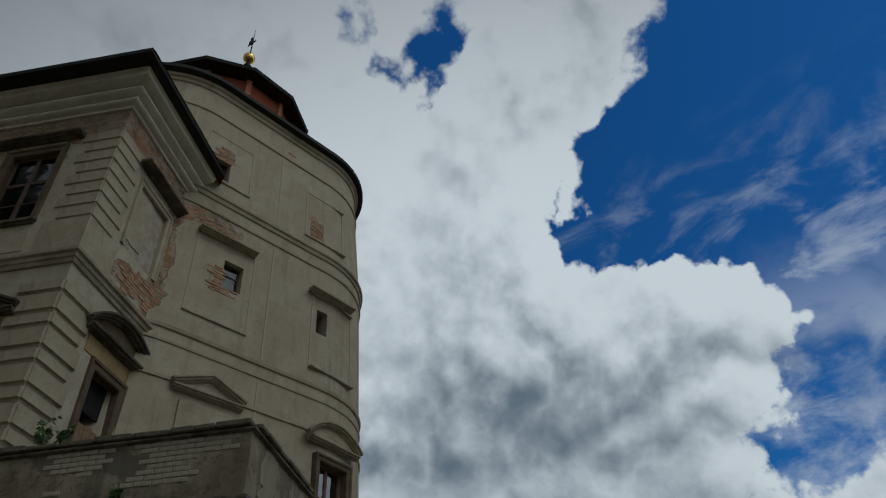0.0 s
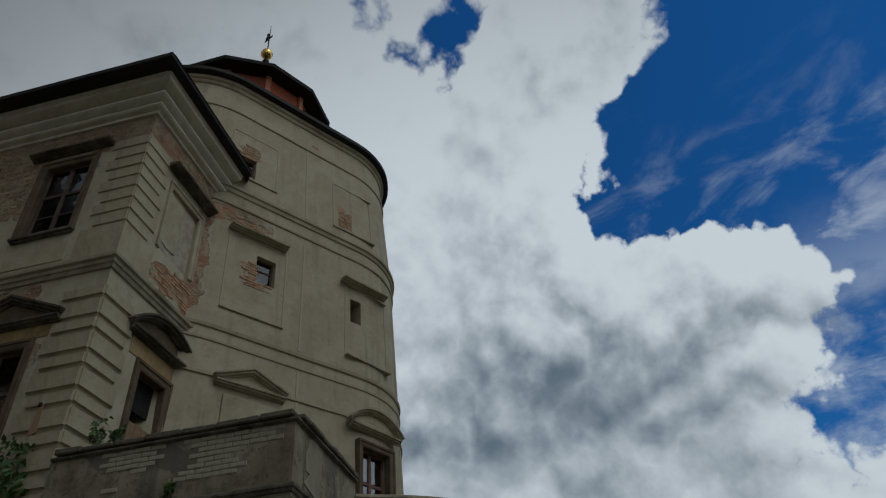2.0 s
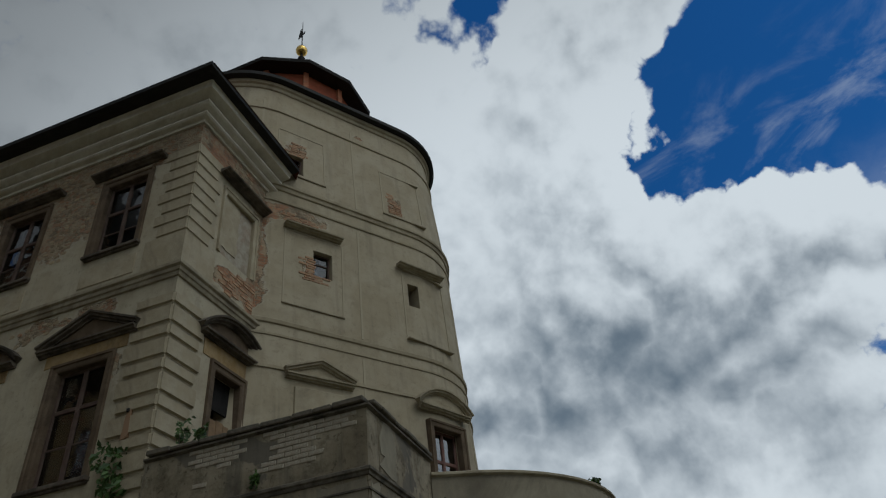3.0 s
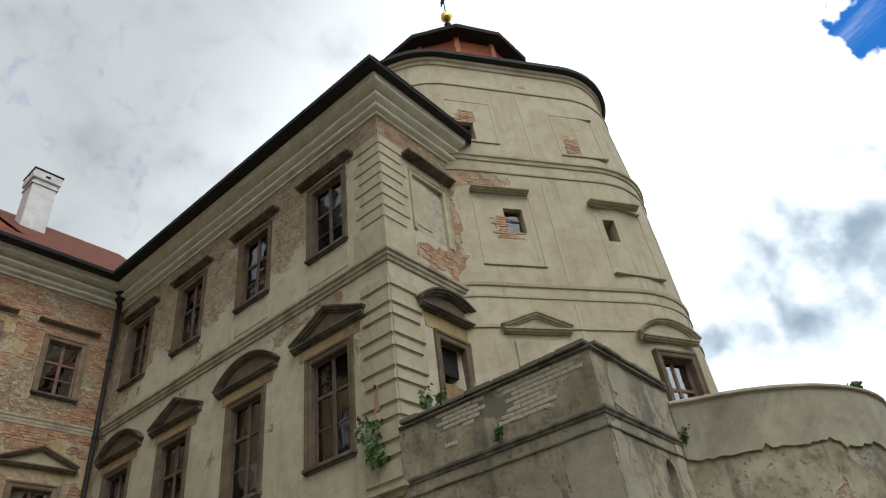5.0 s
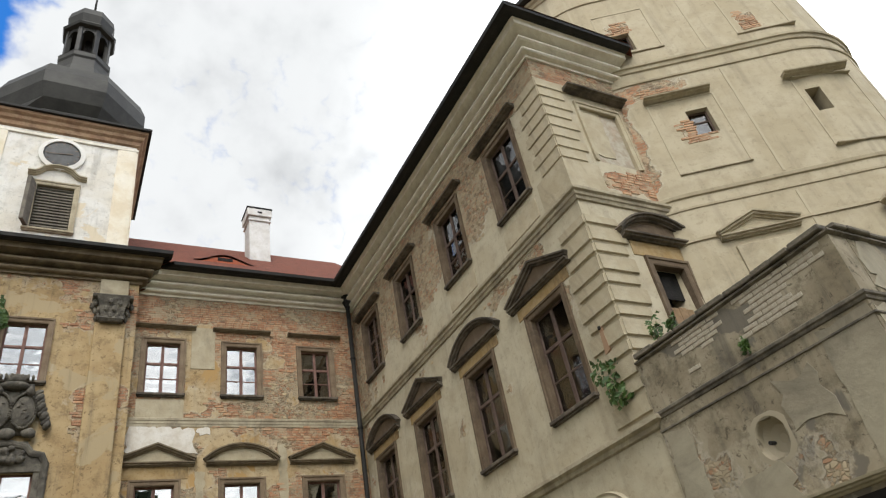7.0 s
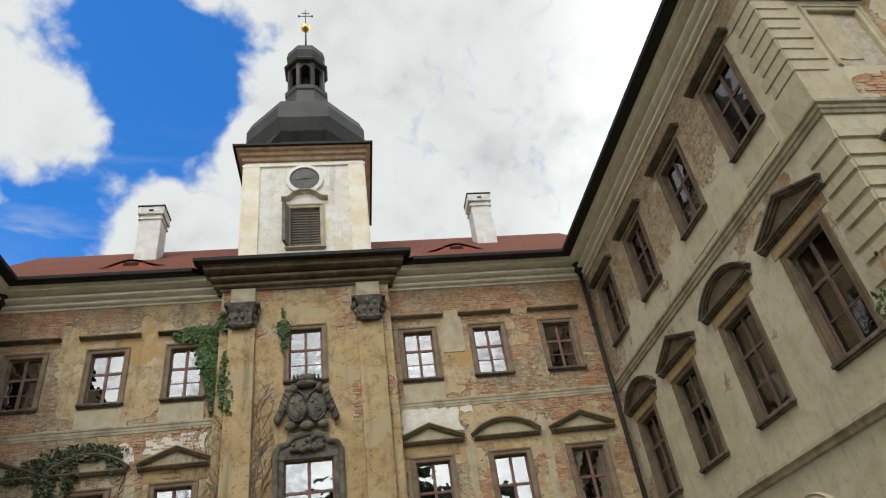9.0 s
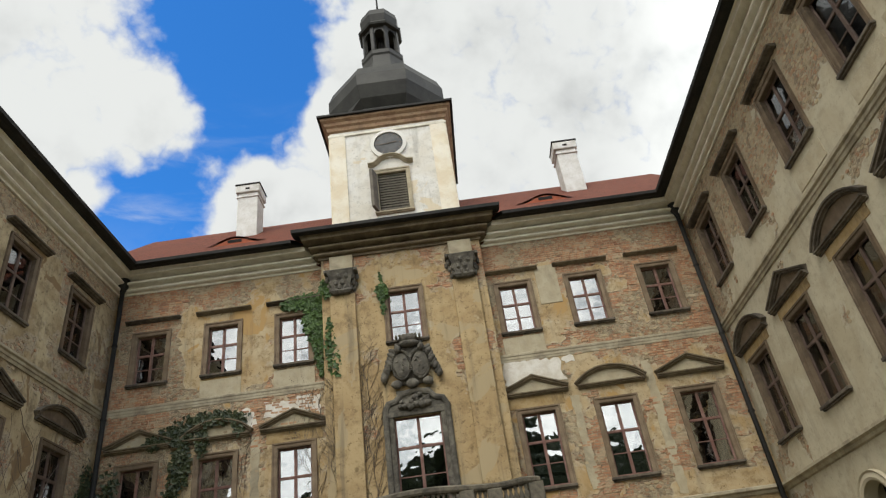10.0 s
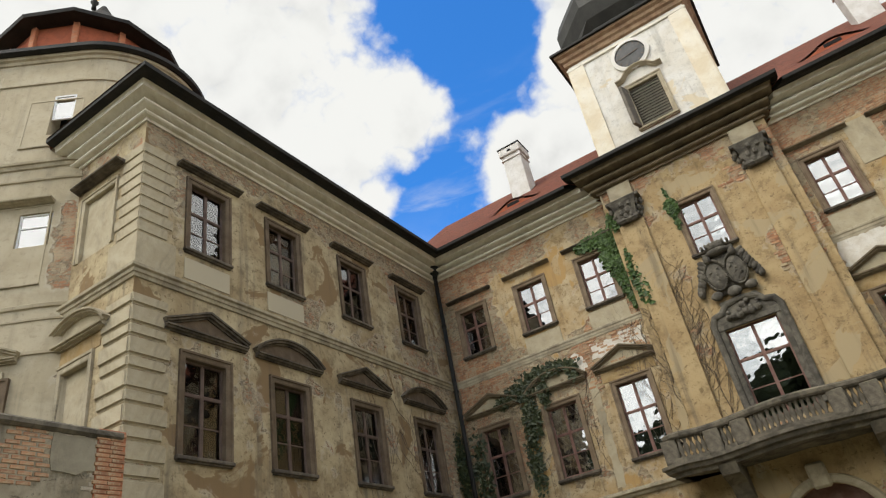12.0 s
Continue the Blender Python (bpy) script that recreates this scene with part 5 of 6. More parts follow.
def eyebrow(x):
    ob = thing("eyebrow_dormer", "low eyebrow dormer with a dark slit in the roof tiles", "dormer", pose(x, 21.65, 16.36, 0, 0, 0), group="eyebrow dormers")
    bm = bmesh.new()
    uvl = bm.loops.layers.uv.new("UVMap")
    front, rear = [], []
    for i in range(17):
        t = -1 + i / 8
        z = 0.30 * math.cos(t * math.pi / 2) ** 2
        front.append(bm.verts.new((t * 1.1, -0.04, z)))
        rear.append(bm.verts.new((t * 0.8, 1.1, 0.95)))
    for i in range(16):
        f = bm.faces.new((front[i], front[i + 1], rear[i + 1], rear[i]))
        for l in f.loops:
            l[uvl].uv = (l.vert.co.x, l.vert.co.y)
    part("roof", bm, M_TILE, ob, "curved tiled roof")
    bm = bmesh.new()
    prism(bm, [(t * 1.0, 0.27 * math.cos(t * math.pi / 2) ** 2 - 0.05) for t in [-1 + i / 8 for i in range(17)]][::-1], -0.02, 0.05)
    part("front", bm, M_REDWALL, ob)
    # Slit shade put on as a near-black plate, nothing is cut.
    part("slit", boxed(-0.26, 0.26, -0.035, 0.0, 0.04, 0.17), M_DARK, ob, "near-black plate for a shaded slit")
    return ob


eyebrow(2.2)
eyebrow(-9.35)

# ---- middle bay: pilasters, arms, window, balcony ----
BY = 20.95
for x in (AXIS - 2.05, AXIS + 2.05):
    pil = part("pilaster", boxed(-0.42, 0.42, -0.13, 0.1, 5.5, 13.15, 0.02), M_RISALIT, back_wing, "giant pilaster of ochre plaster", facing((x, BY), (0, -1), 0))
    me = pil.data
    uvl = me.uv_layers.new(name="UVMap")
    for l in me.loops:
        v = me.vertices[l.vertex_index].co
        uvl.data[l.index].uv = (v.x + x + v.y, v.z)
    part("pilaster_head", boxed(-0.40, 0.40, -0.14, 0.1, 14.0, 14.66, 0.02), M_QUOIN, back_wing, "", facing((x, BY), (0, -1), 0))
    cap = bmesh.new()
    lathe(cap, [(0.40, 13.12), (0.48, 13.2), (0.42, 13.3), (0.50, 13.6), (0.62, 13.85), (0.66, 13.92)], 4, 0, 0, math.pi / 4)
    box(cap, -0.56, 0.56, -0.36, 0.2, 13.9, 14.02, 0.02)
    rnd = random.Random(int(x * 10))
    for row, (z, r) in enumerate(((13.32, 0.40), (13.52, 0.46), (13.74, 0.54))):
        for k in range(7):
            th = math.pi + (k + 0.5 * (row % 2)) * math.pi / 6.5
            vs = ball_lump(cap, 0.1, 1)
            bmesh.ops.scale(cap, vec=(0.8, 0.7, 1.35), verts=vs)
            bmesh.ops.translate(cap, vec=(r * math.cos(th), 0.65 * r * math.sin(th) - 0.04, z + rnd.uniform(-0.02, 0.02)), verts=vs)
    part("capital", cap, M_CARVED, back_wing, "dark carved leafy capital", facing((x, BY), (0, -1), 0))


def arms():
    """Carved arms with two oval shields, a crown and drapery."""
    bm = bmesh.new()
    rnd = random.Random(5)

    def lump(x, y, z, sx, sy, sz, sub=2, tilt=0.0):
        vs = ball_lump(bm, 1.0, sub)
        bmesh.ops.scale(bm, vec=(sx, sy, sz), verts=vs)
        bmesh.ops.rotate(bm, cent=(0, 0, 0), matrix=Matrix.Rotation(tilt, 3, "Y"), verts=vs)
        bmesh.ops.translate(bm, vec=(x, y, z), verts=vs)

    for s in (-1, 1):
        lump(s * 0.33, -0.12, 0.62, 0.30, 0.075, 0.45, 3, s * 0.15)
        for k in range(40):
            th = 2 * math.pi * k / 40
            lump(s * 0.33 + 0.32 * math.cos(th), -0.13, 0.62 + 0.47 * math.sin(th), 0.045, 0.085, 0.045, 1)
        for k in range(5):
            lump(s * 0.33 + rnd.uniform(-0.14, 0.14), -0.19, 0.45 + 0.09 * k, 0.07, 0.03, 0.035, 1, rnd.uniform(-1, 1))
        for k in range(8):
            lump(s * (0.60 + 0.055 * k), -0.07 - 0.01 * (k % 2), 1.12 - 0.125 * k, 0.10, 0.09 + 0.03 * (k % 2), 0.19 - 0.006 * k, 2, s * (0.95 - 0.07 * k))
        lump(s * 0.42, -0.17, 1.15, 0.13, 0.13, 0.15, 2)
        lump(s * 0.55, -0.12, 0.02, 0.2, 0.1, 0.14, 2)
    lump(0, -0.12, 0.0, 0.25, 0.12, 0.16)
    lump(0, -0.12, 1.32, 0.42, 0.2, 0.12)
    for k in range(7):
        x = -0.42 + k * 0.14
        lump(x, -0.22, 1.5 + 0.06 * math.cos(x * 3), 0.06, 0.06, 0.10, 1)
    lump(0, -0.14, 1.5, 0.36, 0.16, 0.16)
    box(bm, -0.6, 0.6, -0.10, 0.02, -0.3, -0.18, 0.02)
    box(bm, -0.5, 0.5, -0.08, 0.02, 0.0, 1.4)
    for v in bm.verts:
        v.co.x += 0.025 * noise.noise(v.co * 6.0)
        v.co.z += 0.025 * noise.noise(v.co * 6.0 + Vector((5, 1, 2)))
        v.co.y += 0.035 * noise.noise(v.co * 9.0)
        v.co.x = 0.88 * v.co.x + 0.02 * noise.noise(v.co * 14.0)
    return bm


coat = tagged(part("heraldic_carving", arms(), M_CARVED, None, "", facing((AXIS - 0.03, BY - 0.02), (0, -1), 9.72), True), "dark stone heraldic carving with two oval shields and a crown", "carving")

pw = part("balcony_window", surround(1.44, 2.62, 0.2), M_CARVED, back_wing, "tall balcony window with an arched carved surround", facing((AXIS, BY), (0, -1), 6.15))
sw = part("sash", sashes(1.44, 2.62, 2, 1.7), M_SASH, pw, "flaking red-brown painted sash")
for x0, x1, z0, z1 in panes(1.44, 2.62, 2, 1.7):
    g = part("pane", boxed(x0 - 0.01, x1 + 0.01, 0.133, 0.137, z0 - 0.01, z1 + 0.01), M_GLASS, pw)
    g.visible_shadow = False
arch = [(-0.98, 0.0), (-0.98, 0.25), (-0.86, 0.45), (-0.62, 0.5), (-0.5, 0.68), (0, 0.78), (0.5, 0.68), (0.62, 0.5), (0.86, 0.45), (0.98, 0.25), (0.98, 0.0)]
top = prism(bmesh.new(), arch[::-1], -0.06, 0.03)
rim = [(-0.95, -2.6), (-0.95, 0.2), (-0.84, 0.42), (-0.60, 0.48), (-0.46, 0.66), (0.0, 0.76), (0.46, 0.66), (0.60, 0.48), (0.84, 0.42), (0.95, 0.2), (0.95, -2.6)]
moulded(rim, [(0.0, -0.10), (0.10, -0.09), (0.13, -0.03), (0.13, 0.03), (0.10, 0.07), (0.0, 0.08)], top)
part("arched_head", top, M_CARVED, pw, "carved stone arch with a shell", pose(0, 0, 2.62))
bm = bmesh.new()
rnd = random.Random(8)
for k in range(26):
    th, r = rnd.uniform(0, math.pi), rnd.uniform(0.05, 0.42)
    vs = ball_lump(bm, rnd.uniform(0.06, 0.13), 1)
    bmesh.ops.translate(bm, vec=(r * math.cos(th) * 1.3, -0.1, 0.12 + r * math.sin(th)), verts=vs)
part("shell", bm, M_CARVED, pw, "", pose(0, 0, 2.72), True)

# balcony in a swung plan, its balustrade and brackets
def swing(x):
    """How far the balcony stands out at x from the axis."""
    a = abs(x)
    return 0.95 + 0.55 * (0.5 + 0.5 * math.cos(min(a / 2.1, 1.0) * math.pi)) + (0.25 * math.exp(-((a - 2.75) / 0.35) ** 2))


balcony = thing("balcony", "blackened sandstone balcony with a swung balustrade above the doorway", "balcony")
edge = [(AXIS - 3.1, BY)] + [(AXIS + x, BY - swing(x)) for x in [-3.1 + 6.2 * i / 28 for i in range(29)]] + [(AXIS + 3.1, BY)]
part("slab", swept(edge, [(-1.3, 5.18), (0.02, 5.18), (0.05, 5.26), (0.16, 5.30), (0.2, 5.38), (0.26, 5.42), (0.26, 5.5), (0.05, 5.53), (-1.3, 5.53)]), M_BALCONY, balcony, "moulded sandstone slab")
bm = bmesh.new()
bm.faces.new([bm.verts.new((x, y, 5.22)) for x, y in edge][::-1])
bm.faces.new([bm.verts.new((x, y, 5.5)) for x, y in edge])
part("slab_core", bm, M_BALCONY, balcony)
part("plinth", swept(edge, [(-0.2, 5.52), (0.0, 5.52), (0.0, 5.64), (-0.2, 5.64)]), M_BALCONY, balcony)
part("handrail", swept(edge, [(-0.22, 6.12), (0.0, 6.12), (0.04, 6.17), (0.05, 6.25), (-0.02, 6.3), (-0.2, 6.3), (-0.25, 6.2)]), M_BALCONY, balcony, "stone handrail")
bal = mesh_of(lathe(bmesh.new(), [(0.055, 0.0), (0.06, 0.04), (0.035, 0.07), (0.075, 0.17), (0.07, 0.24), (0.035, 0.36), (0.045, 0.42), (0.06, 0.45), (0.06, 0.49)], 8), "baluster", M_BALCONY, True)
for k in range(45):
    x = -3.0 + 6.0 * k / 44
    near = min((-3.0, -1.9, -1.15, 1.15, 1.9, 3.0), key=lambda q: abs(q - x))
    p = (AXIS + x, BY - swing(x) + 0.1)
    if abs(x - near) < 0.2:
        continue
    part("baluster", bal, None, balcony, "", pose(p[0], p[1], 5.635))
for x in (-3.0, -1.9, -1.15, 1.15, 1.9, 3.0):
    part("pedestal", boxed(-0.2, 0.2, -0.16, 0.16, 5.52, 6.14, 0.02), M_BALCONY, balcony, "", pose(AXIS + x, BY - swing(x) + 0.1, 0, 0, 0, 0))
for x in (-1.75, 1.75):
    bm = prism(bmesh.new(), [(0.0, 4.2), (0.0, 5.2), (-1.3, 5.2), (-1.15, 4.95), (-0.6, 4.75), (-0.35, 4.45)], -0.22, 0.22)
    part("bracket", bm, M_BALCONY, balcony, "scrolled stone bracket", pose(AXIS + x, BY, 0, 0, 0, 90))


def arched_fill(w, z0, z1, mat, parent, m, ring_mat, label, deep=0.25):
    """Closes the upper corners of a square opening to an arch and lays a moulded ring round it."""
    r = w / 2
    n = 14
    for s in (-1, 1):
        pts = [(s * r, z1), (s * r, z1 - r)] + [(s * r * math.cos(math.pi / 2 * i / n), z1 - r + r * math.sin(math.pi / 2 * i / n)) for i in range(1, n + 1)]
        part("spandrel", prism(bmesh.new(), pts, 0.003, deep), mat, parent, "", m)
    path = [(-r, z0)] + [(-r * math.cos(math.pi * i / 20), z1 - r + r * math.sin(math.pi * i / 20)) for i in range(21)] + [(r, z0)]
    part("arch_ring", moulded(path, [(0.0, 0.0), (0.07, 0.0), (0.09, 0.06), (0.06, 0.16), (0.09, 0.2), (0.0, 0.22)]), ring_mat, parent, label, m)


arched_fill(2.1, 0.5, 4.35, M_RISALIT, back_wing, on_wall(4, portal_u, 0.0), M_HOOD_PALE, "moulded stone doorway arch")
part("keystone", boxed(-0.22, 0.22, -0.25, 0.02, 4.25, 4.85, 0.05), M_HOOD_PALE, back_wing, "carved keystone", on_wall(4, portal_u, 0.0))
part("door_leaf", boxed(-1.05, 1.05, 0.35, 0.42, 0.3, 4.35), M_SASH, back_wing, "dark wooden door", on_wall(4, portal_u, 0.0))
for i, u in ((6, 5.6), (6, 2.6), (7, 4.3), (7, 7.4), (7, 10.4)):
    arched_fill(1.2, 2.1, 4.55, WALLMAT[i], WINGS[i], on_wall(i, u, 0.0), M_STRING, "rendered arch ring")
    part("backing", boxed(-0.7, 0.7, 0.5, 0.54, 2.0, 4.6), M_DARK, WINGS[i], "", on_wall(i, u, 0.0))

# ---- downpipes in the inner corners ----
for x, y, wing in ((6.42, 21.07, right_wing), (-12.97, 21.07, left_wing)):
    dp = thing("downpipe", "dark metal downpipe in the corner of the court", "downpipe", group="downpipes")
    part("pipe", lathe(bmesh.new(), [(0.075, 0.5), (0.075, 14.6)], 10, x, y), M_GUTTER, dp, "", None, True)
    part("hopper", lathe(bmesh.new(), [(0.08, 14.55), (0.2, 14.85), (0.22, 15.1)], 10, x, y), M_GUTTER, dp)
    for z in (2.5, 5.0, 7.5, 10.0, 12.5):
        part("clip", lathe(bmesh.new(), [(0.095, z), (0.095, z + 0.06)], 10, x, y), M_GUTTER, dp)

# ---- terraces in front of the wing ends ----
def terrace(mirror):
    s = -1 if mirror else 1
    X = (lambda x: 2 * AXIS - x + 0.05) if mirror else (lambda x: x)
    y1 = 8.72 if mirror else 9.06
    ob = thing("terrace", "stained grey terrace bastion with a stone-capped parapet", "terrace wall")
    cxy, r = (13.0, 6.35), 3.8
    a0 = math.atan2(5.25 - cxy[1], 9.35 - cxy[0])
    arc = [(cxy[0] + r * math.cos(a0 + k * 0.115), cxy[1] + r * math.sin(a0 + k * 0.115)) for k in range(22)]
    line = [(6.6, y1), (6.6, 5.15), (9.3, 5.2)] + arc[1:]
    pts = [(X(x), y) for x, y in line]
    if mirror:
        pts = pts[::-1]
    bm = bmesh.new()
    segs = list(zip(pts, pts[1:]))
    run = 0.0
    for k, (p, q) in enumerate(segs):
        a, d, length = Vector(p), (Vector(q) - Vector(p)).normalized(), (Vector(q) - Vector(p)).length
        n = right_normal(p, q)
        hs = []
        if not mirror and k == 0:
            hs = [(1.62, 2.10, 4.10, 4.64)]
        if not mirror and k == 1:
            hs = [(1.72, 2.08, 2.9, 5.05)]           # narrow arched opening
        top = 6.42 if k < 2 and not mirror else 6.12
        if mirror:
            top = 6.6
        gw = grid_wall(lambda u, v, w: (a.x + d.x * u + n.x * w, a.y + d.y * u + n.y * w, v), 0, length, Z0 - 0.2, top, hs, 0.4, u_shift=run + 50,
                       bare=lambda u, v: (0.22 + 0.36 * noise.noise(Vector((u * 0.8 + run * 0.8, v * 0.9, 8.0))) + 0.2 * noise.noise(Vector((u * 2.2 + run * 2.2, v * 2.2, 1.0))) + 0.14 * soft_box(u, v, -9, 9, 1, 5.2) - 0.25 * soft_box(u, v, -9, 9, 5.5, 6.2) + (0.25 if mirror else 0.0), 0.12 + 0.3 * noise.noise(Vector((u + run, v, 5.0)))), fine=0.22)
        if k < 2 or mirror and k >= len(segs) - 2:
            part("wall", gw, M_TERRACE, ob, "cracked render stained by water")
        else:
            part("wall", gw, M_TERRACE, ob)
        if hs and k == 1:
            part("backing", boxed(1.6, 2.2, 0.38, 0.42, 2.8, 5.2), M_DARK, ob, "", facing(p, n, 0.0))
        run += length
    cap = [(-0.45, 0.0), (0.03, 0.0), (0.09, 0.05), (0.09, 0.12), (0.02, 0.17), (-0.45, 0.19)]
    if mirror:
        part("coping", swept(pts, [(o, 6.58 + z) for o, z in cap]), M_BALCONY, ob, "dark stone coping")
    else:
        part("coping", swept(pts[:3], [(o - 0.03, 6.36 + z * 0.45) for o, z in cap]), M_BALCONY, ob, "dark broken stone coping")
        rnd = random.Random(17)
        for p, q in segs[:2]:
            a, d, length = Vector(p), (Vector(q) - Vector(p)).normalized(), (Vector(q) - Vector(p)).length
            n, u = right_normal(p, q), 0.06
            while u < length - 0.1:
                w = min(rnd.uniform(0.3, 0.6), length - u)
                slab = boxed(-w / 2 + 0.008, w / 2 - 0.008, -rnd.uniform(0.07, 0.12), 0.4, 0.0, rnd.uniform(0.06, 0.09), 0.015)
                part("coping_stone", slab, M_BALCONY, ob, "", facing(a + d * (u + w / 2), n, 6.435) @ pose(0, 0, 0, rnd.uniform(-1, 1), rnd.uniform(-1.5, 1.5), 0))
                u += w
        # bricks under the coping, smeared with lime
        p, q = segs[0]
        a, d, n = Vector(p), (Vector(q) - Vector(p)).normalized(), right_normal(*segs[0])
        me = cached(("limed_brick",), lambda: boxed(-0.127, 0.127, -0.008, 0.05, -0.034, 0.034, 0.006), M_LIMED)
        for row in range(8):
            for col in range(16):
                u, z = 1.1 + col * 0.265 - (0.13 if row % 2 else 0), 5.78 + row * 0.078
                if u < 3.75 and noise.noise(Vector((u * 1.3, z * 2.5, 6.0))) + (z - 6.05) * 0.9 > -0.02:
                    part("brick", me, None, ob, "", facing(a + d * u, n, z) @ pose(0, rnd.uniform(-0.008, 0.004), 0, 0, rnd.uniform(-2, 2), 0))
        # sheets of render that still hold, their edges standing off the wall
        for k, sheets in ((0, ((3.12, 3.88, 0.6, 5.3, 61, 0.03, M_PARAPET), (0.05, 0.55, 0.6, 5.1, 62, 0.04, M_PARAPET), (1.0, 1.9, 3.5, 4.0, 63, 0.1, M_PARAPET), (2.25, 2.9, 4.3, 5.0, 64, 0.09, M_PARAPET))),
                          (1, ((0.04, 0.42, 1.0, 5.3, 65, 0.06, M_PARAPET), (0.5, 1.1, 5.55, 6.3, 67, 0.12, M_PARAPET), (2.25, 2.6, 3.6, 5.4, 68, 0.12, M_LIMED)))):
            p, q = segs[k]
            for u0, u1, z0, z1, seed, rough, mat in sheets:
                part("render_sheet", prism(bmesh.new(), ragged(u0, u1, z0, z1, seed, rough), -0.012, 0.02), mat, ob, "", facing(p, right_normal(p, q), 0.0))
        # the smooth parapet render of the round part ends in a broken edge
        off = mitres(pts)
        bm = bmesh.new()
        cols = []
        for k in range(2, len(pts) - 1):
            for f in range(5):
                at = Vector(pts[k]).lerp(Vector(pts[k + 1]), f / 5)
                o = off[k].lerp(off[k + 1], f / 5) if k > 2 else right_normal(pts[2], pts[3])
                low = 5.12 + 0.22 * noise.noise(Vector((k * 0.5 + f * 0.1, 2.0, 1.0))) + 0.12 * noise.noise(Vector((k * 3.1 + f * 0.62, 5.0, 1.0)))
                cols.append([bm.verts.new((at.x + o.x * w, at.y + o.y * w, z)) for w, z in ((-0.01, low + 0.01), (0.045, low), (0.035, 6.10), (-0.01, 6.10))])
        for g, h in zip(cols, cols[1:]):
            for r in range(3):
                bm.faces.new((g[r], h[r], h[r + 1], g[r + 1]))
        bmesh.ops.recalc_face_normals(bm, faces=bm.faces)
        part("render_sheet", bm, M_PARAPET, ob, "smooth grey parapet render broken off below")
        # arched head of the narrow opening
        p, q = segs[1]
        for side in (-1, 1):
            part("spandrel", prism(bmesh.new(), [(1.9 + side * 0.18, 5.05), (1.9 + side * 0.18, 4.8)] + [(1.9 + side * 0.18 * math.cos(math.pi / 16 * f), 4.8 + 0.24 * math.sin(math.pi / 16 * f)) for f in range(1, 9)], 0.004, 0.3), M_PARAPET, ob, "", facing(p, right_normal(p, q), 0.0))
        part("coping", swept(pts[2:], [(o, 6.08 + z * 0.6) for o, z in cap]), M_STRING, ob, "rounded stone coping")
        part("ledge", swept(pts[:3], [(0.0, 5.36), (0.02, 5.37), (0.03, 5.41), (0.055, 5.43), (0.055, 5.47), (0.0, 5.50)]), M_BALCONY, ob, "moulded ledge under the parapet")
        part("ledge", swept(pts[:3], [(0.0, 5.16), (0.028, 5.165), (0.028, 5.19), (0.0, 5.2)]), M_BALCONY, ob, "thin drip line")
        bm = bmesh.new()
        N = 32
        rings = []
        for rr, o in ((0.265, 0.006), (0.25, -0.02), (0.235, -0.12), (0.17, -0.2), (0.06, -0.235)):
            rings.append([bm.verts.new((rr * math.cos(2 * math.pi * i / N), -o, rr * 1.15 * math.sin(2 * math.pi * i / N))) for i in range(N)])
        edge = []
        for i in range(N):
            c, q = math.cos(2 * math.pi * i / N), math.sin(2 * math.pi * i / N)
            k = min(0.31 / max(abs(c), 1e-6), 0.35 / max(abs(q), 1e-6), 0.37)
            edge.append(bm.verts.new((k * c, -0.003, k * q)))
        rings.insert(0, edge)
        for g, h in zip(rings, rings[1:]):
            for i in range(N):
                bm.faces.new((g[i], g[(i + 1) % N], h[(i + 1) % N], h[i]))
        bm.faces.new(rings[-1])
        bmesh.ops.recalc_face_normals(bm, faces=bm.faces)
        part("oculus", bm, M_TERRACE, ob, "blind round niche hollowed in the render", facing((6.6, 7.2), (-1, 0), 4.37))
        part("spout", lathe(bmesh.new(), [(0.03, 0), (0.03, 0.1)], 8), M_GUTTER, ob, "", pose(6.6, 7.2, 4.3, 0, -90, 0))
        gm = facing((6.6, 6.75), (-1, 0), 0.0)
        # Near-black slab on the solid wall, coloured as a gateway's shade.
        part("gate", boxed(-0.85, 0.85, -0.02, 0.05, 0.5, 3.35), M_DARK, ob, "near-black slab for a shaded gateway under a hood", gm)
        part("gate_hood", hood("flat", 2.1, 0.3, 1.0), M_HOOD_PALE, ob, "moulded stone lintel", facing((6.6, 6.75), (-1, 0), 3.42))
    floor = bmesh.new()
    fl = [floor.verts.new((x, y, 5.45)) for x, y in pts]
    floor.faces.new(fl)
    part("paving", floor, M_GROUND, ob)
    return ob


right_terrace = terrace(False)
left_terrace = terrace(True)
# brick pier at the end of the left terrace parapet
lp = 2 * AXIS - 6.6 + 0.05
BRICK_PIER = cached(("brick",), lambda: None, M_BRICK1)
LIMED_PIER = cached(("limed_brick",), lambda: None, M_LIMED)
rnd = random.Random(11)
for k in range(34):
    for j in range(2):
        part("brick", cached(("pier_brick",), lambda: boxed(-0.125, 0.125, -0.125, 0.125, -0.031, 0.031, 0.007), M_BRICK1), None, left_terrace, "",
             pose(lp - 0.07 + rnd.uniform(-0.006, 0.006), 8.62 - 0.26 * j + (0.05 if k % 2 else 0), 4.1 + k * 0.078, 0, 0, rnd.uniform(-2, 2)))

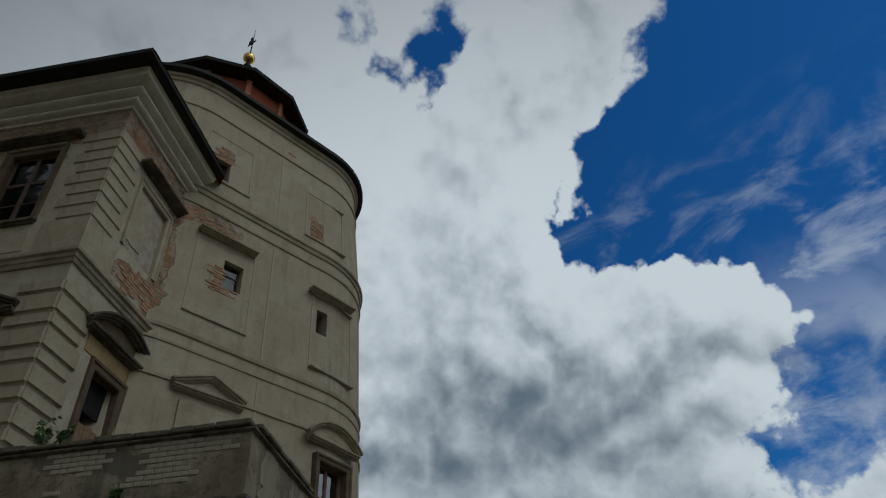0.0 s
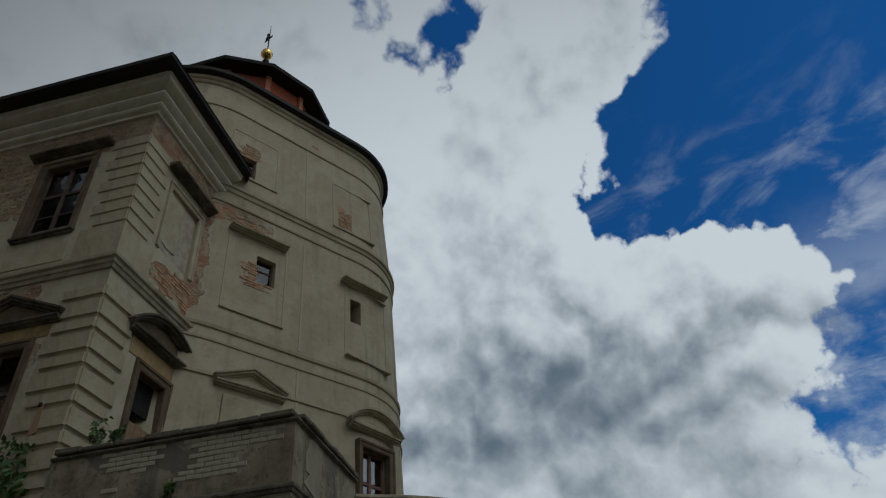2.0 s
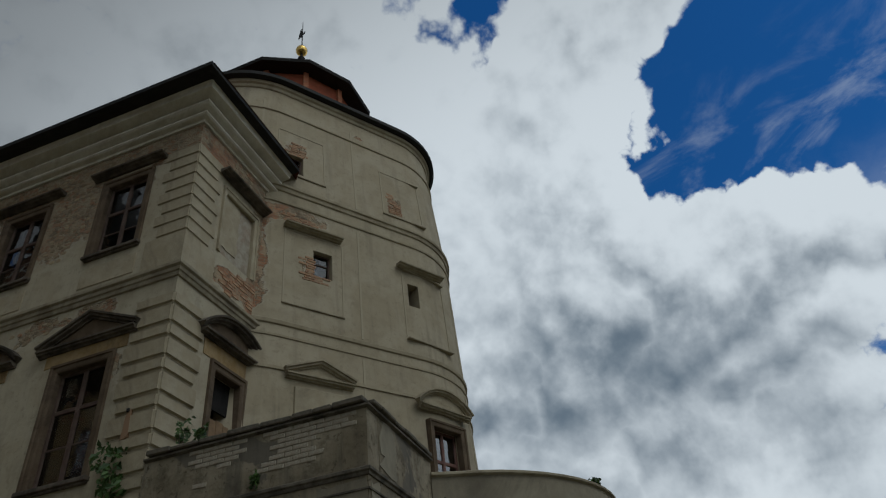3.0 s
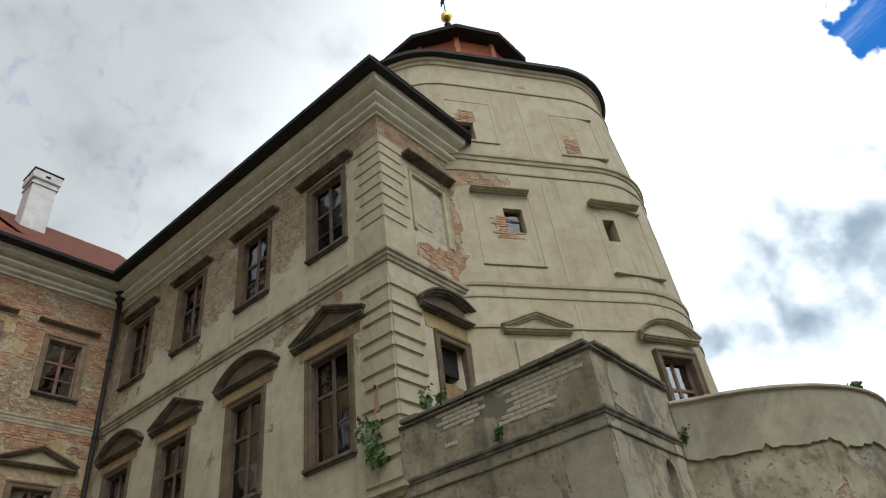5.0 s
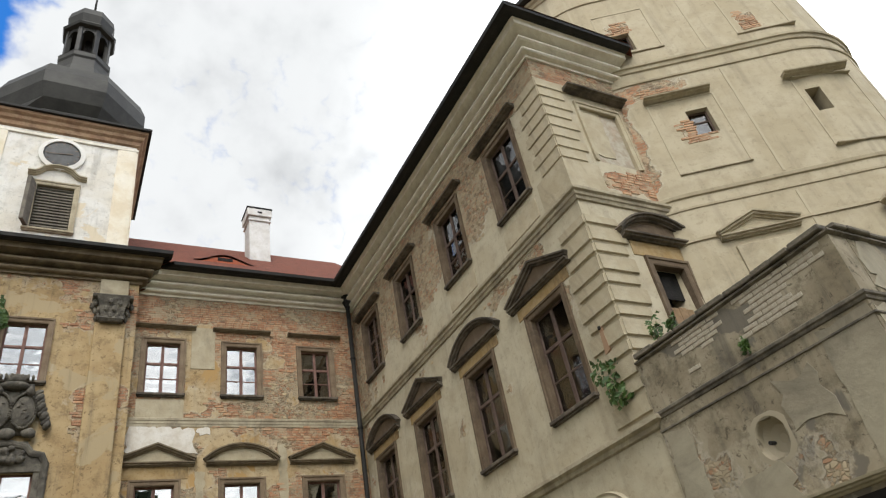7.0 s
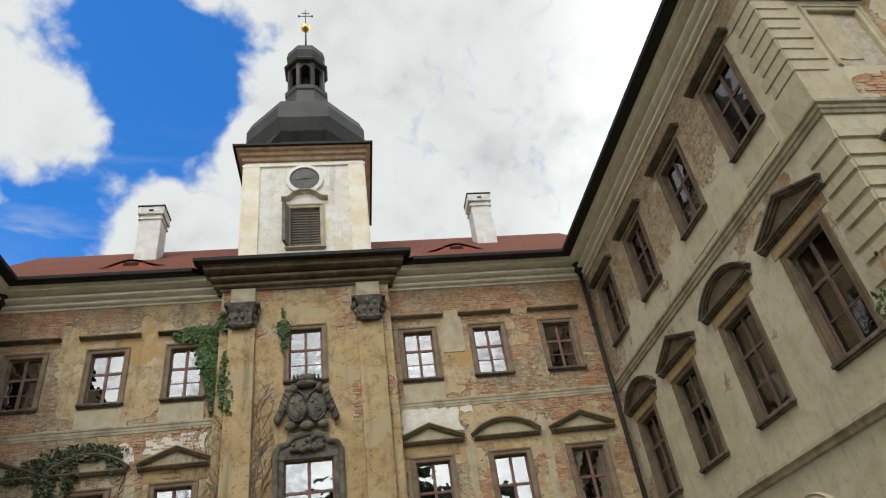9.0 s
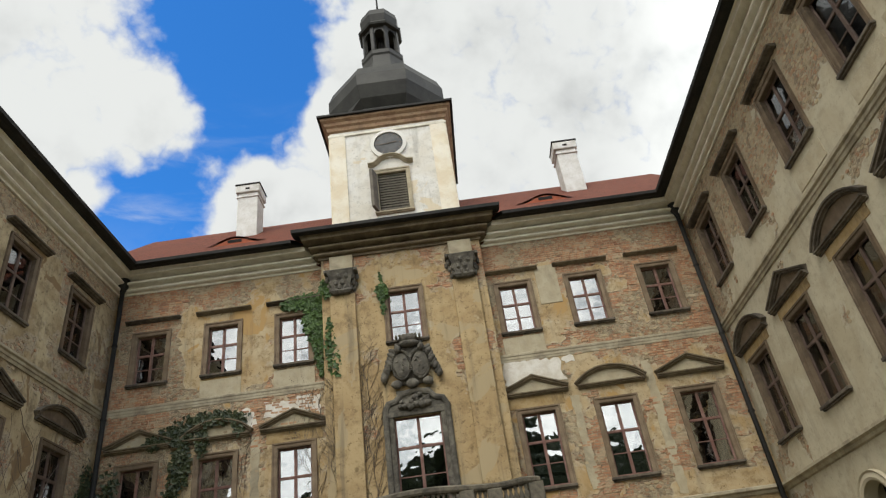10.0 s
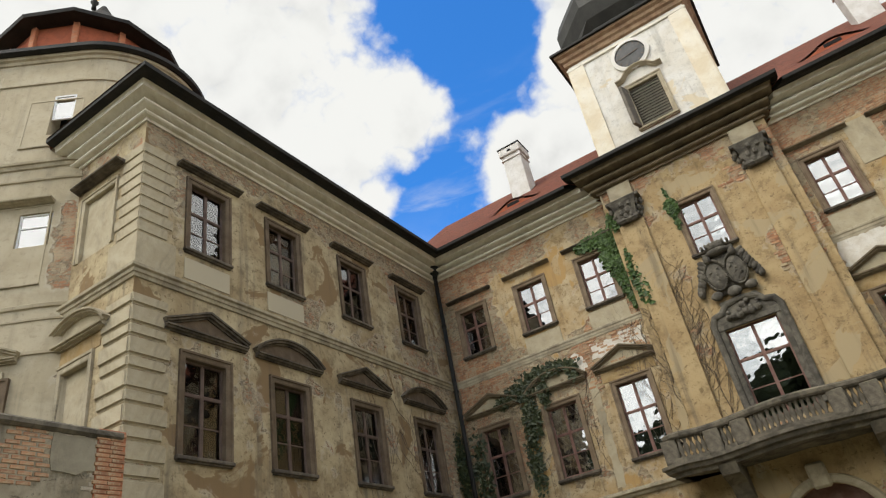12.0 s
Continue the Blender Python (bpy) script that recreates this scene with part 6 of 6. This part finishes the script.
part("pier_core", boxed(lp - 0.2, lp + 0.038, 8.27, 8.80, 4.05, 6.76, 0.01), M_BRICK, left_terrace, "brick pier at the end of the parapet")
wall_m = facing((lp, 5.15), (1, 0), 0.0)
part("render_sheet", prism(bmesh.new(), ragged(2.35, 3.12, 5.95, 6.56, 81, 0.07), -0.02, 0.02), M_PARAPET, left_terrace, "grey patch of render", wall_m)
for row in range(12):
    for col in range(10):
        u, z = 0.9 + col * 0.265 - (0.13 if row % 2 else 0), 5.7 + row * 0.078
        if u < 2.35 and noise.noise(Vector((u * 1.1, z * 1.4, 9.0))) > -0.12 or u > 2.9 and z < 6.05 and u < 3.2:
            part("brick", BRICK_PIER if u < 2.35 else LIMED_PIER, None, left_terrace, "", wall_m @ pose(u, rnd.uniform(-0.008, 0.01), z, 0, rnd.uniform(-2, 2), 0))

# buttress pier with a small cap beyond the tower
pier = thing("buttress", "plastered buttress with a projecting cap beside the tower", "buttress")
part("body", boxed(-0.3, 0.3, -0.45, 0.45, 0.5, 7.95, 0.02), M_QUOIN, pier, "", pose(16.9, 6.9, 0))
part("cap", boxed(-0.42, 0.42, -0.55, 0.55, 7.95, 8.1, 0.02), M_HOOD, pier, "", pose(16.9, 6.9, 0))

# ---- ground ----
bm = bmesh.new()
uvl = bm.loops.layers.uv.new("UVMap")
f = bm.faces.new([bm.verts.new(p) for p in ((-900, -900, Z0), (900, -900, Z0), (900, 900, Z0), (-900, 900, Z0))])
for l in f.loops:
    l[uvl].uv = (l.vert.co.x, l.vert.co.y)
tagged(part("ground", bm, M_GROUND), "gravel and grass court", "ground", kind="structure")

# ---- mends and aprons in smooth render ----
def patch_of(wing, i, pts, mat, name, label, out=0.014):
    """A thin irregular sheet of render on wall i; pts in wall metres (u, z)."""
    bm = prism(bmesh.new(), pts, -out, 0.02)
    part(name, bm, mat, wing, label, on_wall(i, 0.0, 0.0))


patch_of(back_wing, 6, ragged(0.05, 1.9, 9.35, 10.12, 1), M_LIME, "lime_patch", "patch of fresh white lime round a pediment")
patch_of(back_wing, 6, ragged(1.95, 2.3, 9.9, 10.1, 2, 0.05), M_LIME, "lime_patch", "small patch of white lime")
patch_of(back_wing, 2, ragged(5.2, 6.9, 9.45, 9.95, 3), M_LIME, "lime_patch", "patch of pale lime above a pediment")
patch_of(back_wing, 2, ragged(4.3, 4.9, 9.2, 9.8, 4), M_LIME, "lime_patch", "patch of pale lime")
for i, u in ((2, 13.2 - 9.45), (2, 13.2 - 7.08), (6, 0.55 + 0.32)):
    part("apron", boxed(-0.66, 0.66, -0.022, 0.02, 0.0, 0.58, 0.006), M_QUOIN, WINGS[i], "smooth rendered panel under a window", on_wall(i, u, 10.38))
for u in (21.3 - 10.97, 21.3 - 13.87):
    part("apron", boxed(-0.7, 0.7, -0.02, 0.02, 0.0, 0.5, 0.006), M_QUOIN, right_wing, "smooth rendered panel under a window", on_wall(7, u, 10.6))
for u in (10.63 - 8.75, 13.2 - 8.75):
    part("apron", boxed(-0.66, 0.66, -0.02, 0.02, 0.0, 0.55, 0.006), M_STRING, left_wing, "brown rendered panel under a window", on_wall(1, u, 10.55))
part("eaves_panel", boxed(-0.36, 0.36, -0.02, 0.02, 0.0, 1.45, 0.006), M_QUOIN, back_wing, "plain plaster panel between windows", on_wall(6, 2.04, 12.0))
# lesene strips of plaster that survive between the windows of the main wing
for i, u, z0, z1 in ((6, 4.45, 5.6, 9.6), (6, 2.06, 6.0, 8.8), (2, 4.93, 5.6, 9.0)):
    patch_of(WINGS[i], i, ragged(u - 0.13, u + 0.13, z0, z1, int(u * 10), 0.035), M_QUOIN, "plaster_strip", "surviving strip of plaster", 0.012)

# ---- bricks and stones that lie open where the plaster is gone ----
def stone_shape(rnd):
    k = rnd.randint(5, 7)
    return [(math.cos(2 * math.pi * (q + rnd.uniform(-0.25, 0.25)) / k) * rnd.uniform(0.8, 1.1), math.sin(2 * math.pi * (q + rnd.uniform(-0.25, 0.25)) / k) * rnd.uniform(0.75, 1.1)) for q in range(k)]


def raised(bm, outline, out, x=0.0, z=0.0, inset=0.8):
    low = [bm.verts.new((x + a, 0.01, z + b)) for a, b in outline]
    high = [bm.verts.new((x + a * inset, -out, z + b * inset)) for a, b in outline]
    bm.faces.new(high)
    k = len(outline)
    for q in range(k):
        bm.faces.new((low[q], low[(q + 1) % k], high[(q + 1) % k], high[q]))


rs = random.Random(21)
STONE_ME = []
for q in range(8):
    bm = bmesh.new()
    raised(bm, [(a * 0.085, b * 0.058) for a, b in stone_shape(rs)], rs.uniform(0.007, 0.018))
    bmesh.ops.recalc_face_normals(bm, faces=bm.faces)
    STONE_ME.append(mesh_of(bm, "stone", M_STONE1))
bm = bmesh.new()
raised(bm, [(-0.122, -0.034), (0.122, -0.034), (0.122, 0.034), (-0.122, 0.034)], 0.016, inset=0.9)
bmesh.ops.recalc_face_normals(bm, faces=bm.faces)
BRICK_ME = mesh_of(bm, "brick", M_BRICK1)


def masonry(i, u0, u1, z0, z1, singles, near_high):
    """Lays courses over the bare stretches of wall i; the ones nearest the court's mouth are single pieces."""
    rnd = random.Random(100 + i)
    wing = WINGS[i]
    stones, bricks = bmesh.new(), bmesh.new()
    found = []

    def free(u, z, du, dz):
        return not any(h[0] - 0.2 - du < u < h[1] + 0.2 + du and h[2] - 0.15 - dz < z < h[3] + 0.22 + dz for h in openings[i])

    z = z0
    while z < z1:
        u = u0 + rnd.uniform(0, 0.2)
        while u < u1:
            b, r = bare_at(i, u, z)
            if r > 0.52:
                w = 0.25
                if b > 0.50 and free(u, z, 0.12, 0.03) and rnd.random() > 0.42:
                    found.append(("brick", u, z, rnd.uniform(0.006, 0.022), 1.0 if rnd.random() > 0.25 else 0.5))
            else:
                w = rnd.uniform(0.14, 0.26)
                if b > 0.50 and free(u, z, 0.12, 0.08) and int(z / 0.08) % 2 == 0 and rnd.random() > 0.3:
                    found.append(("stone", u, z + rnd.uniform(-0.03, 0.03), rnd.uniform(0.006, 0.02), rnd.uniform(0.7, 1.3)))
            u += w + 0.012
        z += 0.08
    found.sort(key=lambda f: -f[1] if near_high else f[1])
    for n, (kind, u, z, out, size) in enumerate(found):
        if n < singles:
            m = on_wall(i, u, z) @ pose(0, 0, 0, 0, rnd.uniform(-3, 3), 0)
            part(kind, BRICK_ME if kind == "brick" else STONE_ME[n % 8], None, wing, "", m)
        elif kind == "brick":
            h = 0.122 * size
            quick(bricks, [(-h, -0.034), (h, -0.034), (h, 0.034), (-h, 0.034)], out, u, z, 0.9)
        else:
            quick(stones, [(a * 0.088 * size, b * 0.058) for a, b in stone_shape(rnd)], out, u, z, 0.8)
    for bm, mat, name in ((stones, M_STONES, "rubble"), (bricks, M_BRICKS, "brickwork")):
        if len(bm.verts):
            bmesh.ops.recalc_face_normals(bm, faces=bm.faces)
            ob = part(name, bm, mat, wing, "open rubble masonry" if name == "rubble" else "open brick courses", on_wall(i, 0.0, 0.0))
            tagged(ob, kind="stuff")


def quick(bm, outline, out, x, z, inset):
    """A raised piece whose rim lies on the wall at (x, z)."""
    low = [bm.verts.new((x + a, 0.01, z + b)) for a, b in outline]
    high = [bm.verts.new((x + a * inset, -out, z + b * inset)) for a, b in outline]
    bm.faces.new(high)
    k = len(outline)
    for q in range(k):
        bm.faces.new((low[q], low[(q + 1) % k], high[(q + 1) % k], high[q]))


masonry(7, 0.1, 11.2, 5.6, 14.5, 240, True)
masonry(8, 1.0, 2.95, 10.6, 14.5, 60, False)
masonry(6, 0.05, 7.0, 5.5, 14.5, 240, False)
masonry(4, 0.1, 5.4, 5.8, 14.5, 60, False)
masonry(2, 0.2, 7.1, 5.5, 14.5, 120, True)
masonry(1, 0.9, 12.3, 5.6, 14.5, 120, False)

# ---- creepers ----
def leaves(bm, rnd, where, count, size=0.085, deep=0.16):
    """where(): a plan spot (u, z) on the wall; each leaf is a small folded pair of triangles."""
    for _ in range(count):
        u, z = where()
        c = Vector((u, -rnd.uniform(0.02, deep), z))
        a, tilt, s = rnd.uniform(0, 2 * math.pi), rnd.uniform(-0.7, 0.7), size * rnd.uniform(0.6, 1.35)
        m = Matrix.Rotation(a, 3, "Y") @ Matrix.Rotation(tilt, 3, "X")
        pts = [bm.verts.new(c + m @ Vector(p) * s) for p in ((0, 0, -0.9), (0.62, -0.22, -0.05), (0, 0, 0.95), (-0.62, -0.22, -0.05))]
        bm.faces.new((pts[0], pts[1], pts[2]))
        bm.faces.new((pts[0], pts[2], pts[3]))


def blob_picker(rnd, blobs):
    """blobs: (u, z, ru, rz, weight)."""
    total = sum(b[4] for b in blobs)

    def pick():
        q = rnd.uniform(0, total)
        for u, z, ru, rz, w in blobs:
            q -= w
            if q <= 0:
                th, r = rnd.uniform(0, 2 * math.pi), math.sqrt(rnd.random()) * rnd.uniform(0.6, 1.15)
                return u + ru * r * math.cos(th), z + rz * r * math.sin(th)
        return blobs[0][:2]
    return pick


def creeper(i, blobs, count, label, seed, size=0.085, deep=0.16, mat=None):
    rnd = random.Random(seed)
    bm = bmesh.new()
    leaves(bm, rnd, blob_picker(rnd, blobs), count, size, deep)
    ob = part("creeper", bm, mat or M_LEAF, None, "", on_wall(i, 0.0, 0.0))
    return tagged(ob, label, "creeper", kind="stuff")


X2 = lambda x: x + 13.2
creeper(2, [(X2(-6.6), 13.25, 0.85, 0.28, 1.8), (X2(-6.35), 12.5, 0.42, 0.7, 2.0), (X2(-6.2), 11.6, 0.24, 0.7, 1.2), (X2(-6.15), 10.9, 0.14, 0.4, 0.3)], 2000, "green creeper climbing beside a window and pilaster", 31)
creeper(4, [(0.2, 13.5, 0.3, 0.35, 1.0), (0.55, 13.7, 0.35, 0.2, 0.5), (0.25, 11.4, 0.16, 1.0, 0.7), (0.45, 10.7, 0.12, 0.5, 0.3)], 650, "green creeper on the pilaster", 32)
creeper(4, [(2.02, 13.05, 0.2, 0.3, 1.0), (2.0, 12.5, 0.08, 0.3, 0.2), (2.0, 13.6, 0.04, 0.25, 0.1)], 240, "small tuft of creeper at a window head", 33)
# The lower creepers take the leaf colour with shade mixed in.
creeper(2, [(X2(-9.6), 9.62, 1.05, 0.24, 1.3), (X2(-10.7), 9.25, 0.5, 0.35, 1.0), (X2(-10.5), 8.3, 0.32, 0.8, 0.9), (X2(-9.9), 8.95, 0.22, 0.45, 0.35), (X2(-8.75), 9.3, 0.2, 0.35, 0.3), (X2(-10.7), 7.0, 0.28, 1.1, 0.7), (X2(-12.6), 7.0, 0.33, 1.6, 1.1), (X2(-11.4), 9.1, 0.3, 0.2, 0.3)], 1800, "creeper in shade-darkened green over a pediment and into the corner", 34, mat=M_LEAF_SHADED)
creeper(1, [(12.1, 7.2, 0.35, 1.5, 1.0), (12.3, 5.8, 0.2, 0.8, 0.4)], 700, "creeper in shade-darkened green in the corner of the court", 35, mat=M_LEAF_SHADED)
creeper(7, [(11.55, 6.55, 0.35, 0.25, 1.0), (11.75, 6.05, 0.22, 0.25, 1.0)], 120, "weeds hanging by the terrace parapet", 36, 0.075, 0.35)


def stems(i, u0, u1, z0, z1, count, seed):
    rnd = random.Random(seed)
    bm = bmesh.new()
    for _ in range(count):
        u, z = rnd.uniform(u0, u1), rnd.uniform(z0, z0 + (z1 - z0) * 0.5)
        a = rnd.uniform(1.1, 2.0)
        prev = None
        r = rnd.uniform(0.003, 0.009)
        for k in range(rnd.randint(9, 20)):
            q = [bm.verts.new((u + r * math.cos(t), -0.02 + r * math.sin(t), z)) for t in (0.4, 2.5, 4.6)]
            if prev:
                for j in range(3):
                    bm.faces.new((prev[j], prev[(j + 1) % 3], q[(j + 1) % 3], q[j]))
            prev = q
            a += rnd.uniform(-0.45, 0.45)
            a = max(0.5, min(2.6, a))
            u += 0.17 * math.cos(a)
            z += 0.17 * math.sin(a)
            if z > z1 or not u0 - 0.3 < u < u1 + 0.3:
                break
    ob = part("dry_stem", bm, M_STEM, None, "", on_wall(i, 0.0, 0.0))
    return tagged(ob, "tangle of bare creeper stems on the plaster", "creeper", kind="stuff")


stems(4, 0.1, 1.5, 6.0, 14.2, 150, 41)
stems(2, 6.2, 7.0, 6.0, 13.5, 36, 42)
stems(2, 1.6, 4.8, 5.6, 9.4, 40, 43)
stems(1, 6.8, 10.5, 6.0, 10.2, 22, 44)


def weed(x, y, z, seed, size=0.4):
    rnd = random.Random(seed)
    ob = thing("weed", "small leafy weed rooted in the stone coping", "weed", pose(x, y, z), group="weeds on the parapet")
    st, lf = bmesh.new(), bmesh.new()
    for k in range(7):
        a, b = rnd.uniform(0, 6.28), rnd.uniform(0.1, 0.6)
        tip = Vector((math.cos(a) * b, math.sin(a) * b, 1)).normalized() * size * rnd.uniform(0.6, 1.2)
        q = [st.verts.new((0.006 * math.cos(t), 0.006 * math.sin(t), -0.02)) for t in (0, 2.1, 4.2)]
        e = st.verts.new(tip)
        for j in range(3):
            st.faces.new((q[j], q[(j + 1) % 3], e))
        for n in range(9):
            c = tip * rnd.uniform(0.35, 1.05) + Vector((rnd.uniform(-1, 1), rnd.uniform(-1, 1), rnd.uniform(-1, 1))) * 0.05
            m = Euler((rnd.uniform(0, 6), rnd.uniform(0, 6), rnd.uniform(0, 6))).to_matrix()
            pts = [lf.verts.new(c + m @ Vector(p) * 0.055 * rnd.uniform(0.7, 1.3)) for p in ((0, 0, -0.9), (0.55, -0.2, 0), (0, 0, 0.95), (-0.55, -0.2, 0))]
            lf.faces.new((pts[0], pts[1], pts[2]))
            lf.faces.new((pts[0], pts[2], pts[3]))
    part("stem", st, M_STEM, ob)
    part("foliage", lf, M_LEAF, ob)
    return ob


for k, (x, y, z, s) in enumerate(((6.75, 8.55, 6.54, 0.5), (6.72, 8.15, 6.54, 0.3), (6.55, 6.95, 5.52, 0.22), (9.3, 5.12, 5.4, 0.3), (12.3, 2.72, 6.18, 0.22))):
    weed(x, y, z, 50 + k, s)

# ---- wooded slope south of the court, seen only in the window panes ----
rnd = random.Random(61)
bm = bmesh.new()
for k in range(150):
    x = -75 + k + rnd.uniform(-1, 1)
    for lay in range(5):
        r = rnd.uniform(2.2, 4.2)
        vs = ball_lump(bm, r, 2)
        c = Vector((x + rnd.uniform(-2, 2), -42 - rnd.uniform(0, 10), 3.0 + lay / 4 * (15.5 + 7.0 * math.exp(-((x - 3) / 13) ** 2) + rnd.uniform(-2, 2))))
        for v in vs:
            v.co = c + v.co * (1 + 0.35 * noise.noise(v.co * 0.8 + c))
tagged(part("woodland", bm, M_WOOD), "belt of dark green trees on the slope", "trees", kind="stuff")
